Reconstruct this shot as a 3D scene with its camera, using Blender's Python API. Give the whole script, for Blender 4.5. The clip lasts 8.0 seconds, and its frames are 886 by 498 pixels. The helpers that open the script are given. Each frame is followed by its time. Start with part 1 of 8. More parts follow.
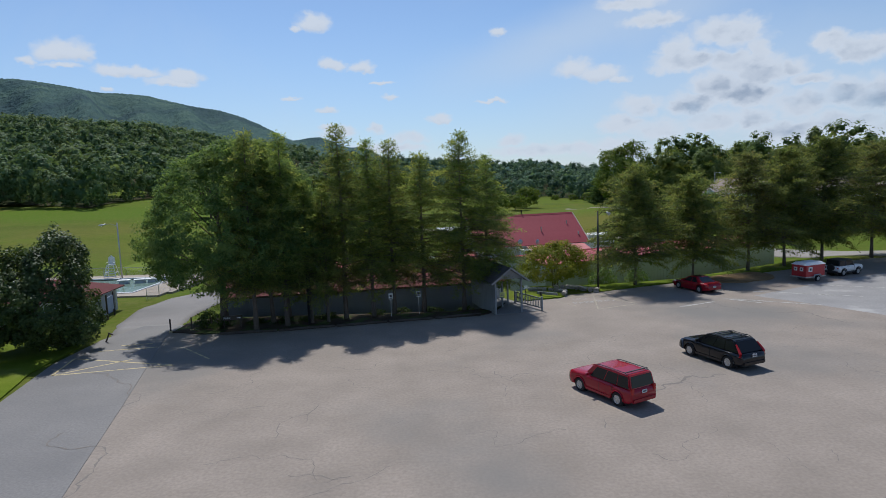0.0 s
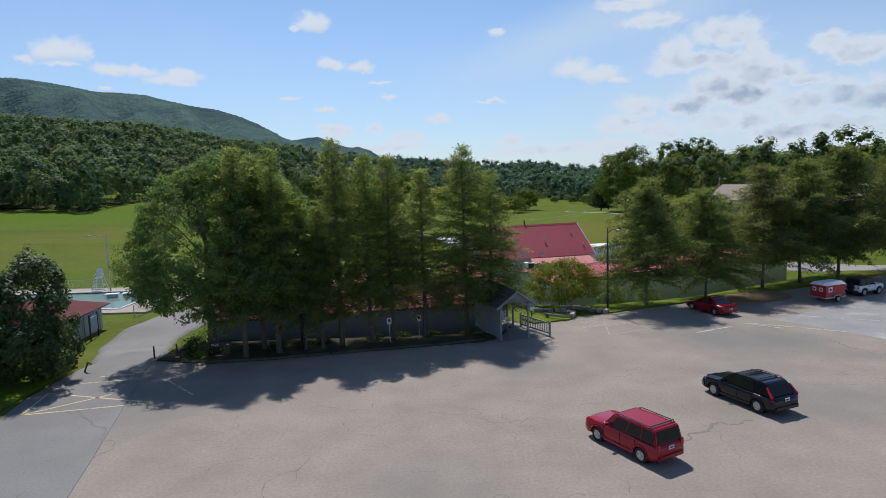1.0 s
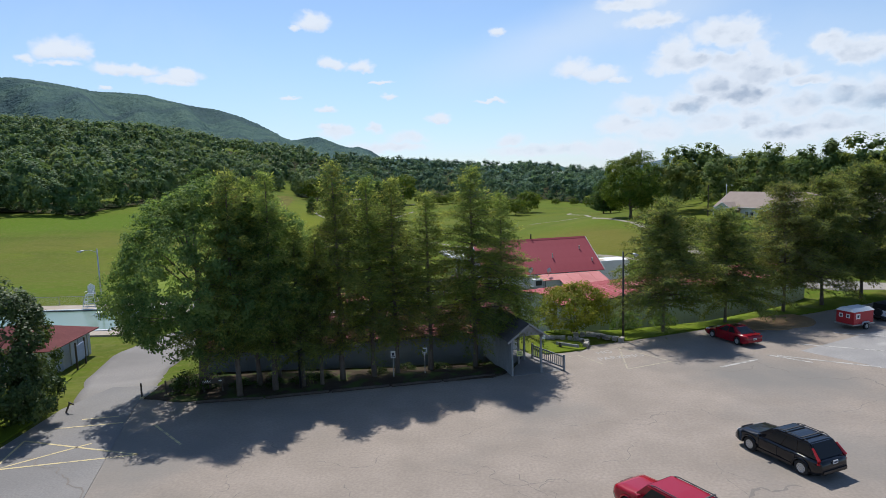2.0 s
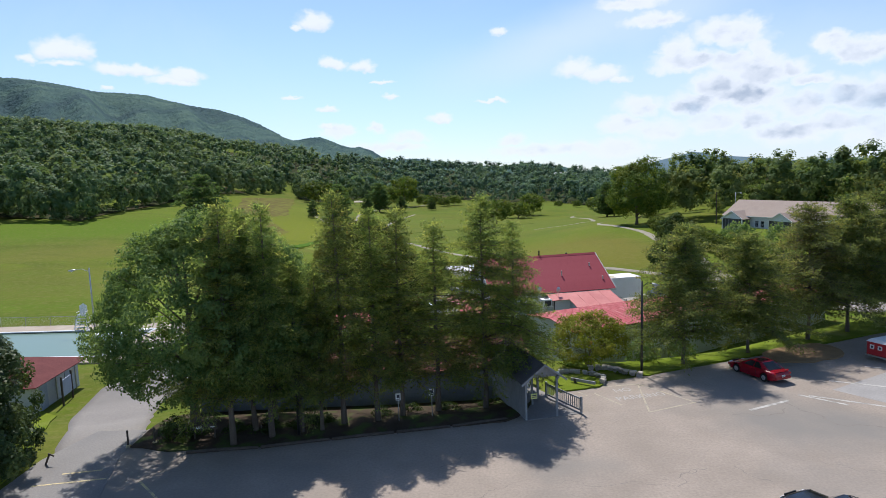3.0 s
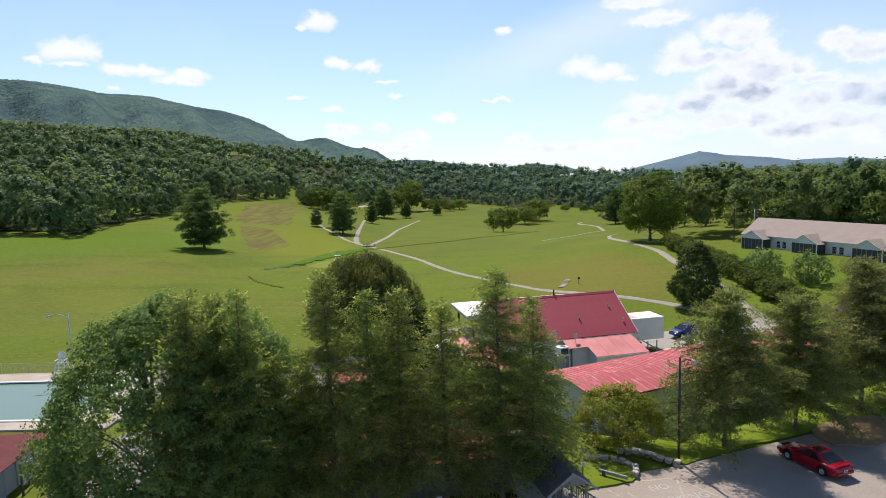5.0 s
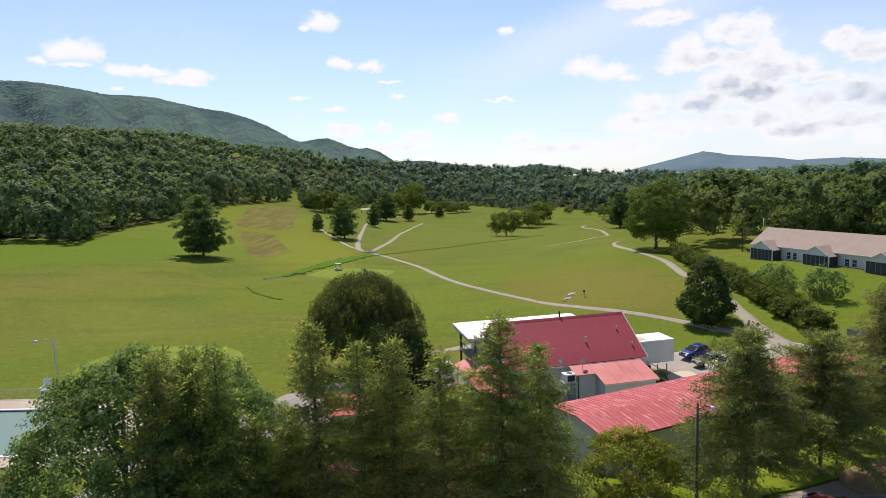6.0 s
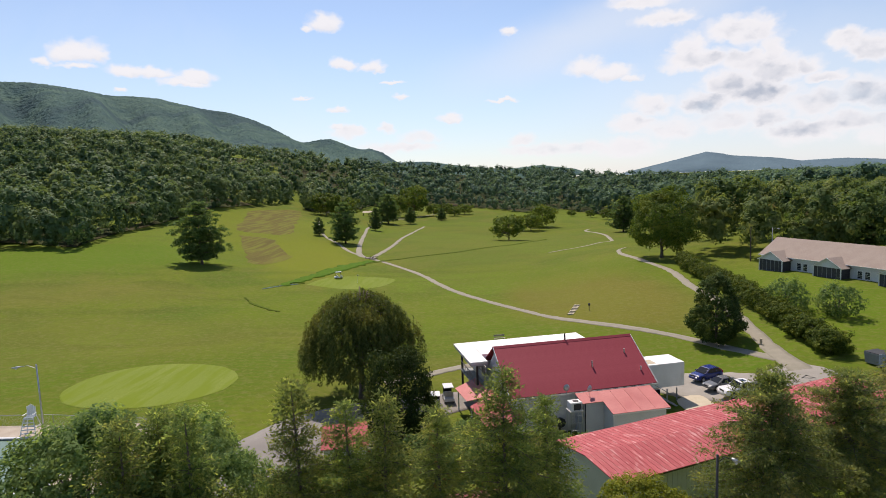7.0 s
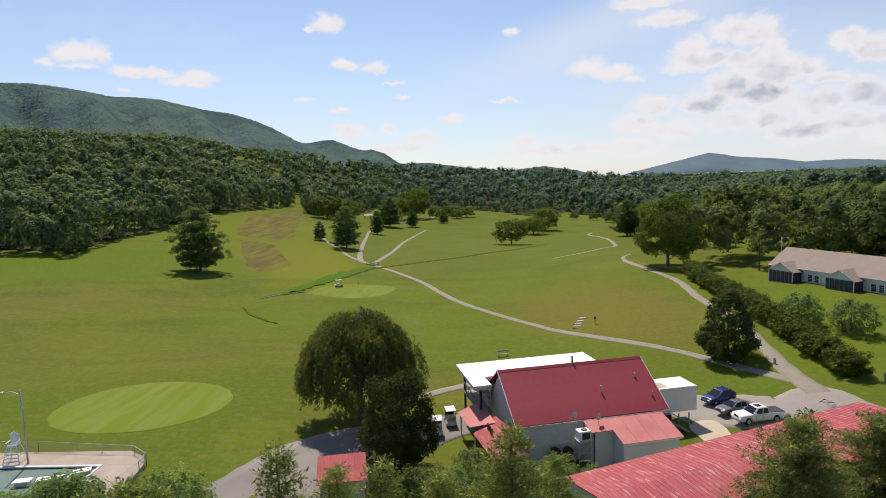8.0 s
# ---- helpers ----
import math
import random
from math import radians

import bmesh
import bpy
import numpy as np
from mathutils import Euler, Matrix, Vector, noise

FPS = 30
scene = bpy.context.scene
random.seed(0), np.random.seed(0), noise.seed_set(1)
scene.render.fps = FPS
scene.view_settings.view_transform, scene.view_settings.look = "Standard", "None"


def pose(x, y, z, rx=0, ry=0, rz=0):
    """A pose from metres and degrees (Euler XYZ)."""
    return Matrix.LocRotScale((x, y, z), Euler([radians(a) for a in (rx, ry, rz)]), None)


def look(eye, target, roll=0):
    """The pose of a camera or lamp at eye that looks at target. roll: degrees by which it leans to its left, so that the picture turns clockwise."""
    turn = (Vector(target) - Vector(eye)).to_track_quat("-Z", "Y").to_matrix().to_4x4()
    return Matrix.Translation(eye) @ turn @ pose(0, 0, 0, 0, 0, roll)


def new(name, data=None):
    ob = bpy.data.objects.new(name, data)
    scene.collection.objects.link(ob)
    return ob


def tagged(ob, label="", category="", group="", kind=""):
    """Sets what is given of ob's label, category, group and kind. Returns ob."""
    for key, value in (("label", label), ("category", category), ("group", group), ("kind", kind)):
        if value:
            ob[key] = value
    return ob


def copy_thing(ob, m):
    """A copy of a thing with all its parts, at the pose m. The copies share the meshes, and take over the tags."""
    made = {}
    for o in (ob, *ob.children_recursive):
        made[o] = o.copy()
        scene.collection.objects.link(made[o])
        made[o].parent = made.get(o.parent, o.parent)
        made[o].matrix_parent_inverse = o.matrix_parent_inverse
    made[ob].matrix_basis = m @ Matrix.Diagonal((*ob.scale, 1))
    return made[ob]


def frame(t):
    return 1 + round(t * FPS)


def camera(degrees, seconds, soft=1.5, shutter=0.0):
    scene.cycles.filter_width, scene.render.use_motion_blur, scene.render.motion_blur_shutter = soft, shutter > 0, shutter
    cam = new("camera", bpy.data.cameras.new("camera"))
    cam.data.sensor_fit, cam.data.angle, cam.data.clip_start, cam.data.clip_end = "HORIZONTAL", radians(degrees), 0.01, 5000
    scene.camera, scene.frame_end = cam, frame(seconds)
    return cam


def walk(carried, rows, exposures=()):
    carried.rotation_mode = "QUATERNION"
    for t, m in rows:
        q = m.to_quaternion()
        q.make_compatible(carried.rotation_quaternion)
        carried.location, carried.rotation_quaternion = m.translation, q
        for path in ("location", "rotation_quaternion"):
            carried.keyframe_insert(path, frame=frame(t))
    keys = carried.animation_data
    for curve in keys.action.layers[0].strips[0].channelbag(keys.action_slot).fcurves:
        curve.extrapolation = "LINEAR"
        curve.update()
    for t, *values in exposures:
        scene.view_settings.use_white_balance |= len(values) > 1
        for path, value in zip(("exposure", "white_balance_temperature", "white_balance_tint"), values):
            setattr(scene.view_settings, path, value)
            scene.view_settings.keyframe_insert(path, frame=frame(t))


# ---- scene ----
# ---- camera and its walk ----
cam = camera(71.68, 8.0, 0.8)
PATH = [
    (0, (1.006, -0.092, 10.500), (0.499, 19.772, 8.227), -2.11),
    (0.5, (0.918, 1.356, 11.077), (0.443, 21.221, 8.804), -2.02),
    (1, (0.731, 2.824, 11.770), (0.274, 22.689, 9.495), -1.96),
    (1.5, (0.491, 4.310, 12.561), (0.037, 24.174, 10.283), -1.92),
    (2, (0.232, 5.811, 13.429), (-0.229, 25.675, 11.147), -1.90),
    (2.5, (-0.013, 7.325, 14.356), (-0.493, 27.188, 12.071), -1.90),
    (3, (-0.223, 8.850, 15.328), (-0.729, 28.712, 13.039), -1.92),
    (3.5, (-0.380, 10.384, 16.327), (-0.920, 30.244, 14.035), -1.94),
    (4, (-0.476, 11.923, 17.340), (-1.055, 31.782, 15.045), -1.97),
    (4.5, (-0.507, 13.465, 18.355), (-1.130, 33.322, 16.058), -2.01),
    (5, (-0.479, 15.006, 19.360), (-1.148, 34.862, 17.062), -2.04),
    (5.5, (-0.403, 16.544, 20.343), (-1.119, 36.399, 18.047), -2.08),
    (6, (-0.297, 18.074, 21.297), (-1.059, 37.928, 19.004), -2.10),
    (6.5, (-0.187, 19.594, 22.213), (-0.992, 39.447, 19.925), -2.13),
    (7, (-0.104, 21.099, 23.084), (-0.950, 40.951, 20.805), -2.13),
    (7.5, (-0.089, 22.586, 23.905), (-0.969, 42.438, 21.636), -2.13),
    (8, (-0.187, 24.050, 24.672), (-1.094, 43.902, 22.417), -2.10),
]
EXPOSURES = [(0.0, 0.12, 6050, 10), (1.5, 0.36, 6200, 10), (3.5, 0.70, 6330, 13), (4.5, 0.74, 6480, 14), (6.5, 0.64, 7100, 17), (8.0, 0.48, 7150, 17)]
walk(cam, [(t, look(eye, target, roll)) for t, eye, target, roll in PATH], EXPOSURES)

# ---- sky and sun ----
SUN_WAY = Vector((0.18, -0.64, -1.0)).normalized()
SMALL_CLOUDS = [
    (-0.214, 0.2385, 0.034, 0.0206), (-0.24, 0.2326, 0.015, 0.008), (-0.187, 0.1798, 0.03, 0.0141), (-0.143, 0.1743, 0.028, 0.0126),
    (-0.558, 0.1861, 0.045, 0.0231), (-0.535, 0.1854, 0.025, 0.0219), (-0.598, 0.1727, 0.017, 0.01), (-0.56, 0.1693, 0.03, 0.0066),
    (-0.496, 0.1636, 0.035, 0.0137), (-0.463, 0.1633, 0.045, 0.0131), (-0.407, 0.1604, 0.035, 0.0134), (-0.427, 0.1536, 0.046, 0.0095),
    (0.071, 0.2213, 0.021, 0.0114), (0.193, 0.1581, 0.039, 0.0248), (0.227, 0.1498, 0.046, 0.0198), (0.256, 0.1409, 0.021, 0.0099),
    (-0.255, 0.1297, 0.022, 0.0042), (-0.2, 0.1146, 0.021, 0.0069), (-0.114, 0.1516, 0.023, 0.0043), (-0.101, 0.1316, 0.018, 0.0069),
    (-0.023, 0.0959, 0.027, 0.0105), (0.061, 0.1205, 0.03, 0.0043), (-0.508, 0.138, 0.01, 0.0046), (-0.205, 0.0887, 0.016, 0.0078)]
TALL_CLOUDS = [
    (0.424, 0.1859, 0.037, 0.0269), (0.446, 0.1583, 0.018, 0.0256), (0.394, 0.1911, 0.034, 0.0212), (0.337, 0.1781, 0.028, 0.0203),
    (0.353, 0.1568, 0.053, 0.0189), (0.417, 0.1463, 0.04, 0.0231), (0.453, 0.1308, 0.042, 0.0274), (0.488, 0.133, 0.023, 0.018),
    (0.509, 0.1173, 0.033, 0.0105), (0.269, 0.2453, 0.048, 0.0123), (0.309, 0.2201, 0.047, 0.0123), (0.534, 0.1617, 0.023, 0.0172),
    (0.572, 0.1492, 0.042, 0.0197), (0.395, 0.121, 0.044, 0.0237), (0.432, 0.1058, 0.057, 0.025)]
LOW_CLOUDS = [
    (0.365, 0.0955, 0.038, 0.0194), (0.285, 0.0972, 0.037, 0.0183), (0.26, 0.0735, 0.035, 0.0153), (0.318, 0.0616, 0.048, 0.0184),
    (0.388, 0.0694, 0.052, 0.0211), (0.44, 0.0696, 0.031, 0.0206), (0.503, 0.0839, 0.04, 0.0258), (0.555, 0.0938, 0.043, 0.0234),
    (0.589, 0.0866, 0.035, 0.0287), (0.55, 0.0535, 0.061, 0.0194), (0.49, 0.0464, 0.053, 0.0202), (0.09, 0.0559, 0.02, 0.0106),
    (0.192, 0.0407, 0.052, 0.0123), (0.13, 0.0381, 0.07, 0.0106), (0.252, 0.0379, 0.05, 0.0172), (-0.184, 0.0804, 0.03, 0.0122),
    (-0.126, 0.0815, 0.014, 0.0079), (-0.072, 0.0683, 0.033, 0.0124), (-0.105, 0.0524, 0.063, 0.0107), (0.594, 0.0391, 0.047, 0.0219)]
BELLIES = [(0.435, 0.111, 0.075, 0.028), (0.575, 0.080, 0.060, 0.026), (0.57, 0.136, 0.050, 0.010), (0.47, 0.060, 0.070, 0.014), (0.355, 0.090, 0.045, 0.012), (0.225, 0.138, 0.050, 0.008), (0.40, 0.165, 0.030, 0.012)]
SKY_STRENGTH, CLOUD_LIGHT = 0.096, 0.63

sky_world = bpy.data.worlds.new("sky")
scene.world = sky_world
sky_world.use_nodes = True
W = sky_world.node_tree
W.nodes.clear()


def wnode(kind, operation="", clamp=False):
    node = W.nodes.new(kind)
    if operation:
        node.operation = operation
    if clamp:
        node.use_clamp = True
    return node


def wmath(op, a, b=None, clamp=False):
    node = wnode("ShaderNodeMath", op, clamp)
    for socket, value in zip(node.inputs, (a, b)):
        if isinstance(value, (int, float)):
            socket.default_value = value
        elif value is not None:
            W.links.new(value, socket)
    return node.outputs[0]


def wmix(fac, a, b):
    node = wnode("ShaderNodeMix")
    node.data_type = "RGBA"
    for socket, value in zip((node.inputs[0], node.inputs[6], node.inputs[7]), (fac, a, b)):
        if isinstance(value, (int, float, tuple)):
            socket.default_value = value
        else:
            W.links.new(value, socket)
    return node.outputs[2]


def wnoise(vector, scale, detail, rough=0.55, distort=0.0):
    node = wnode("ShaderNodeTexNoise")
    W.links.new(vector, node.inputs["Vector"])
    node.inputs["Scale"].default_value, node.inputs["Detail"].default_value = scale, detail
    node.inputs["Roughness"].default_value, node.inputs["Distortion"].default_value = rough, distort
    return node.outputs["Fac"]


air = wnode("ShaderNodeTexSky")
air.sky_type, air.sun_disc = "NISHITA", False
air.sun_elevation, air.sun_rotation = math.asin(-SUN_WAY.z), math.atan2(SUN_WAY.x, -SUN_WAY.y) * -1
air.altitude, air.air_density, air.dust_density, air.ozone_density = 500, 1.0, 0.35, 3.0
way = wnode("ShaderNodeTexCoord").outputs["Generated"]
split = wnode("ShaderNodeSeparateXYZ")
W.links.new(way, split.inputs[0])
flat = wnode("ShaderNodeCombineXYZ")
flat_az, flat_up = wmath("ARCTAN2", split.outputs[0], split.outputs[1]), wmath("ARCSINE", split.outputs[2])
W.links.new(flat_az, flat.inputs[0])
W.links.new(flat_up, flat.inputs[1])


def vec(op, a, b):
    node = wnode("ShaderNodeVectorMath", op)
    for socket, value in zip(node.inputs, (a, b)):
        if isinstance(value, tuple):
            socket.default_value = value
        else:
            W.links.new(value, socket)
    return node.outputs["Value" if op == "LENGTH" else "Vector"]


def colour_noise(vector, scale, detail):
    node = wnode("ShaderNodeTexNoise")
    W.links.new(vector, node.inputs["Vector"])
    node.inputs["Scale"].default_value, node.inputs["Detail"].default_value = scale, detail
    return node.outputs["Color"]


def billows(vector, scale, smooth=0.35):
    """Rounded heaps: high in the middle of each, low in the clefts between."""
    node = wnode("ShaderNodeTexVoronoi")
    node.feature = "SMOOTH_F1"
    node.inputs["Scale"].default_value, node.inputs["Smoothness"].default_value = scale, smooth
    W.links.new(vector, node.inputs["Vector"])
    return wmath("SUBTRACT", 0.5, node.outputs["Distance"])


def soft_step(value, low, high):
    node = wnode("ShaderNodeMapRange")
    node.interpolation_type = "SMOOTHSTEP"
    W.links.new(value, node.inputs["Value"])
    node.inputs["From Min"].default_value, node.inputs["From Max"].default_value = low, high
    return node.outputs["Result"]


stretch = vec("MULTIPLY", flat.outputs[0], (1.0, 1.35, 1.0))
# the outlines waver at two sizes
drift = vec("MULTIPLY", vec("SUBTRACT", colour_noise(stretch, 26, 3), (0.5, 0.5, 0.5)), (0.030, 0.020, 0))
curl = vec("MULTIPLY", vec("SUBTRACT", colour_noise(stretch, 95, 5), (0.5, 0.5, 0.5)), (0.012, 0.010, 0))
bent = vec("ADD", flat.outputs[0], vec("ADD", drift, curl))
heap_field = vec("MULTIPLY", bent, (1.0, 1.35, 1.0))
knobs = wmath("ADD", wmath("MULTIPLY", billows(heap_field, 38), 0.55), wmath("MULTIPLY", billows(heap_field, 85), 0.35))


def cover_of(clouds, flat_foot):
    """How deep in a cloud each way of the sky lies, 1 at a cloud's heart and below 0 outside; and how high in that cloud."""
    most = height = None
    for az, up, wide, high in clouds:
        off = vec("MULTIPLY", vec("SUBTRACT", bent, (az, up, 0)), (1 / wide, 1 / high, 0))
        parts = wnode("ShaderNodeSeparateXYZ")
        W.links.new(off, parts.inputs[0])
        lift = wmath("MAXIMUM", parts.outputs[1], wmath("MULTIPLY", parts.outputs[1], -flat_foot))
        depth = wmath("SUBTRACT", 1.0, wmath("SQRT", wmath("ADD", wmath("MULTIPLY", parts.outputs[0], parts.outputs[0]), wmath("MULTIPLY", lift, lift))))
        if most is None:
            most, height = depth, parts.outputs[1]
        else:
            nearer = wmath("GREATER_THAN", depth, most)
            height = wmath("ADD", wmath("MULTIPLY", nearer, parts.outputs[1]), wmath("MULTIPLY", wmath("SUBTRACT", 1.0, nearer), height))
            most = wmath("MAXIMUM", most, depth)
    return most, height


small, small_up = cover_of(SMALL_CLOUDS, 1.5)
tall, low = cover_of(TALL_CLOUDS, 1.25)[0], cover_of(LOW_CLOUDS, 1.2)[0]
small_in = wmath("ADD", small, wmath("MULTIPLY", knobs, 0.5))
tall_in = wmath("ADD", tall, wmath("MULTIPLY", knobs, 0.65))
low_in = wmath("ADD", low, wmath("MULTIPLY", knobs, 0.75))
thin = soft_step(wnoise(stretch, 13, 4), 0.22, 0.55)
cover_small = wmath("MULTIPLY", soft_step(small_in, -0.02, 0.62), 0.94)
cover_tall = wmath("MULTIPLY", soft_step(tall_in, -0.28, 0.42), 0.95)
cover_low = wmath("MULTIPLY", soft_step(low_in, -0.38, 0.50), wmath("ADD", 0.55, wmath("MULTIPLY", thin, 0.38)))
cover = wmath("MAXIMUM", cover_small, wmath("MAXIMUM", cover_tall, cover_low))
# thin high veil that slants up, and general haze towards the horizon
slant = wmath("SUBTRACT", wmath("SUBTRACT", wmath("ADD", flat_up, wmath("MULTIPLY", wmath("SUBTRACT", wnoise(stretch, 5, 3), 0.5), 0.06)), 0.160), wmath("MULTIPLY", flat_az, 0.25))
streak = wmath("MULTIPLY", soft_step(wmath("ABSOLUTE", slant), 0.065, 0.0), wmath("MULTIPLY", soft_step(flat_az, -0.12, 0.16), soft_step(flat_az, 0.52, 0.30)))
veil = wmath("ADD", wmath("MULTIPLY", soft_step(wnoise(stretch, 3.2, 5, 0.6, 0.6), 0.5, 0.8), 0.16), wmath("ADD", wmath("MULTIPLY", streak, 0.50), wmath("MULTIPLY", soft_step(cover_of([(0.44, 0.10, 0.42, 0.20)], 1.0)[0], 0.0, 0.9), 0.45)), clamp=True)
low_haze = wmath("MULTIPLY", soft_step(split.outputs[2], 0.30, -0.02), 0.50)
# light falls from high behind the clouds: grey feet and clefts, white heads
cleft = soft_step(wmath("ADD", wnoise(stretch, 30, 4), wmath("MULTIPLY", wmath("SUBTRACT", billows(vec("ADD", heap_field, (-0.004, 0.012, 0)), 32, 1.0), billows(heap_field, 32, 1.0)), 0.5)), 0.44, 0.74)
foot = soft_step(cover_of(BELLIES, 1.0)[0], -0.7, 1.0)
core = soft_step(wmath("MAXIMUM", tall_in, low_in), 0.15, 0.85)
belly_noise = wmath("ADD", 0.45, wmath("MULTIPLY", soft_step(wnoise(stretch, 24, 4), 0.35, 0.65), 0.55))
shade_bank = wmath("MULTIPLY", core, wmath("ADD", wmath("ADD", 0.06, wmath("MULTIPLY", cleft, 0.34)), wmath("MULTIPLY", wmath("MULTIPLY", foot, belly_noise), 0.95)), clamp=True)
shade_small = wmath("MULTIPLY", soft_step(small_up, 0.1, -0.8), wmath("MULTIPLY", soft_step(small_in, 0.1, 0.5), 0.28))
in_small = wmath("GREATER_THAN", cover_small, wmath("MAXIMUM", cover_tall, cover_low))
shade = wmath("ADD", wmath("MULTIPLY", in_small, shade_small), wmath("MULTIPLY", wmath("SUBTRACT", 1.0, in_small), shade_bank))
white = wmix(shade, (0.91, 0.97, 1.05, 1), (0.43, 0.52, 0.66, 1))
lit = wnode("ShaderNodeVectorMath", operation="SCALE")
W.links.new(white, lit.inputs[0])
lit.inputs["Scale"].default_value = CLOUD_LIGHT / SKY_STRENGTH
hazy = wmix(low_haze, air.outputs[0], (0.33 / SKY_STRENGTH, 0.445 / SKY_STRENGTH, 0.61 / SKY_STRENGTH, 1))
veiled = wmix(veil, hazy, (0.50 / SKY_STRENGTH, 0.575 / SKY_STRENGTH, 0.66 / SKY_STRENGTH, 1))
glow = wnode("ShaderNodeBackground")
glow.inputs["Strength"].default_value = SKY_STRENGTH
W.links.new(wmix(cover, veiled, lit.outputs[0]), glow.inputs["Color"])
W.links.new(glow.outputs[0], wnode("ShaderNodeOutputWorld").inputs[0])

sun = new("sun", bpy.data.lights.new("sun", "SUN"))
sun.data.energy, sun.data.angle, sun.data.color = 3.6, radians(0.53), (1.0, 0.95, 0.87)
sun.matrix_world = Matrix.Translation((0, 0, 60)) @ SUN_WAY.to_track_quat("-Z", "Y").to_matrix().to_4x4()

# ---- the lie of the land ----
BEARINGS = np.array([-0.8, -0.5, -0.3, -0.1, 0.1, 0.25, 0.45, 0.8])
STATIONS = np.array([60, 80, 100, 130, 190, 240, 310, 390, 500, 620, 800, 1100])
HEIGHTS = np.array([
    [-1, -1, -1.2, -1.4, -1.3, -1.3, -0.6, 0],
    [-1, -1.1, -1.6, -2.8, -2.9, -2.7, -1, 0],
    [-1, -1.1, -1.8, -3, -3, -2.2, 0.3, 1.5],
    [0.5, -0.8, -2, -3.3, -2.7, 0, 2.2, 3],
    [4, 2, -2, -4.5, -4, 0.5, 2.5, 5],
    [8, 4.5, -2.5, -6, -6, -3, 4, 8],
    [18, 8, 0, -7.5, -9, -7, 2, 6],
    [34, 20, 3, -9, -13, -11, 0, 4],
    [55, 40, 7, -9, -12, -13, -3, 2],
    [75, 60, 14, -7, -11, -13, -5, 0],
    [95, 78, 42, 4, -4, -8, -6, 0],
    [120, 105, 70, 35, 20, 5, 0, 0]], float)


def glide(t):
    return t * t * (3 - 2 * t)


def spline_rows(table, knots, where):
    """Rows of a table at points between its knots, by a Catmull-Rom spline."""
    i = np.clip(np.searchsorted(knots, where) - 1, 0, len(knots) - 2)
    t = np.clip((where - knots[i]) / (knots[i + 1] - knots[i]), 0, 1)
    t = t.reshape(t.shape + (1,) * (table.ndim - 1))
    a, b = table[np.maximum(i - 1, 0)], table[i]
    c, d = table[i + 1], table[np.minimum(i + 2, len(knots) - 1)]
    return b + 0.5 * t * (c - a + t * (2 * a - 5 * b + 4 * c - d + t * (3 * (b - c) + d - a)))


def ground_z(x, y):
    """The height of the ground: a level lot, a shallow valley behind it, wooded hills to both sides."""
    x, y = np.broadcast_arrays(np.asarray(x, float), np.asarray(y, float))
    shape, x, y = x.shape, x.ravel(), y.ravel()
    far = np.clip(y, 60, 1100)
    bearing = np.clip(x / far, -0.8, 0.8)
    rows = spline_rows(HEIGHTS, STATIONS, far)
    i = np.clip(np.searchsorted(BEARINGS, bearing) - 1, 0, len(BEARINGS) - 2)
    t = glide((bearing - BEARINGS[i]) / (BEARINGS[i + 1] - BEARINGS[i])) * 0.5 + 0.5 * (bearing - BEARINGS[i]) / (BEARINGS[i + 1] - BEARINGS[i])
    n = np.arange(len(x))
    z = rows[n, i] * (1 - t) + rows[n, i + 1] * t
    start = 44 + 2.5 * glide(np.clip((x + 26) / 8, 0, 1)) + 10.5 * glide(np.clip((x - 2.5) / 6, 0, 1)) + 12 * glide(np.clip((x - 20) / 25, 0, 1))
    fall = glide(np.clip((y - start) / 8, 0, 1))
    z = -0.06 + (z + 0.06) * fall
    across, along = (y - 62.3) * 0.907 - (x - 9.8) * 0.421, (x - 9.8) * 0.907 + (y - 62.3) * 0.421
    z = z - 1.35 * glide(np.clip((across + 6.5) / 5, 0, 1)) * glide(np.clip((14 - across) / 6, 0, 1)) * glide(np.clip((along + 3) / 8, 0, 1)) * glide(np.clip((40 - along) / 10, 0, 1))
    roll = 0.25 * np.sin(x * 0.051 + 1.3) * np.cos(y * 0.043) + 0.12 * np.sin(x * 0.13 + y * 0.09)
    return (z + roll * glide(np.clip((y - 105) / 60, 0, 1))).reshape(shape)


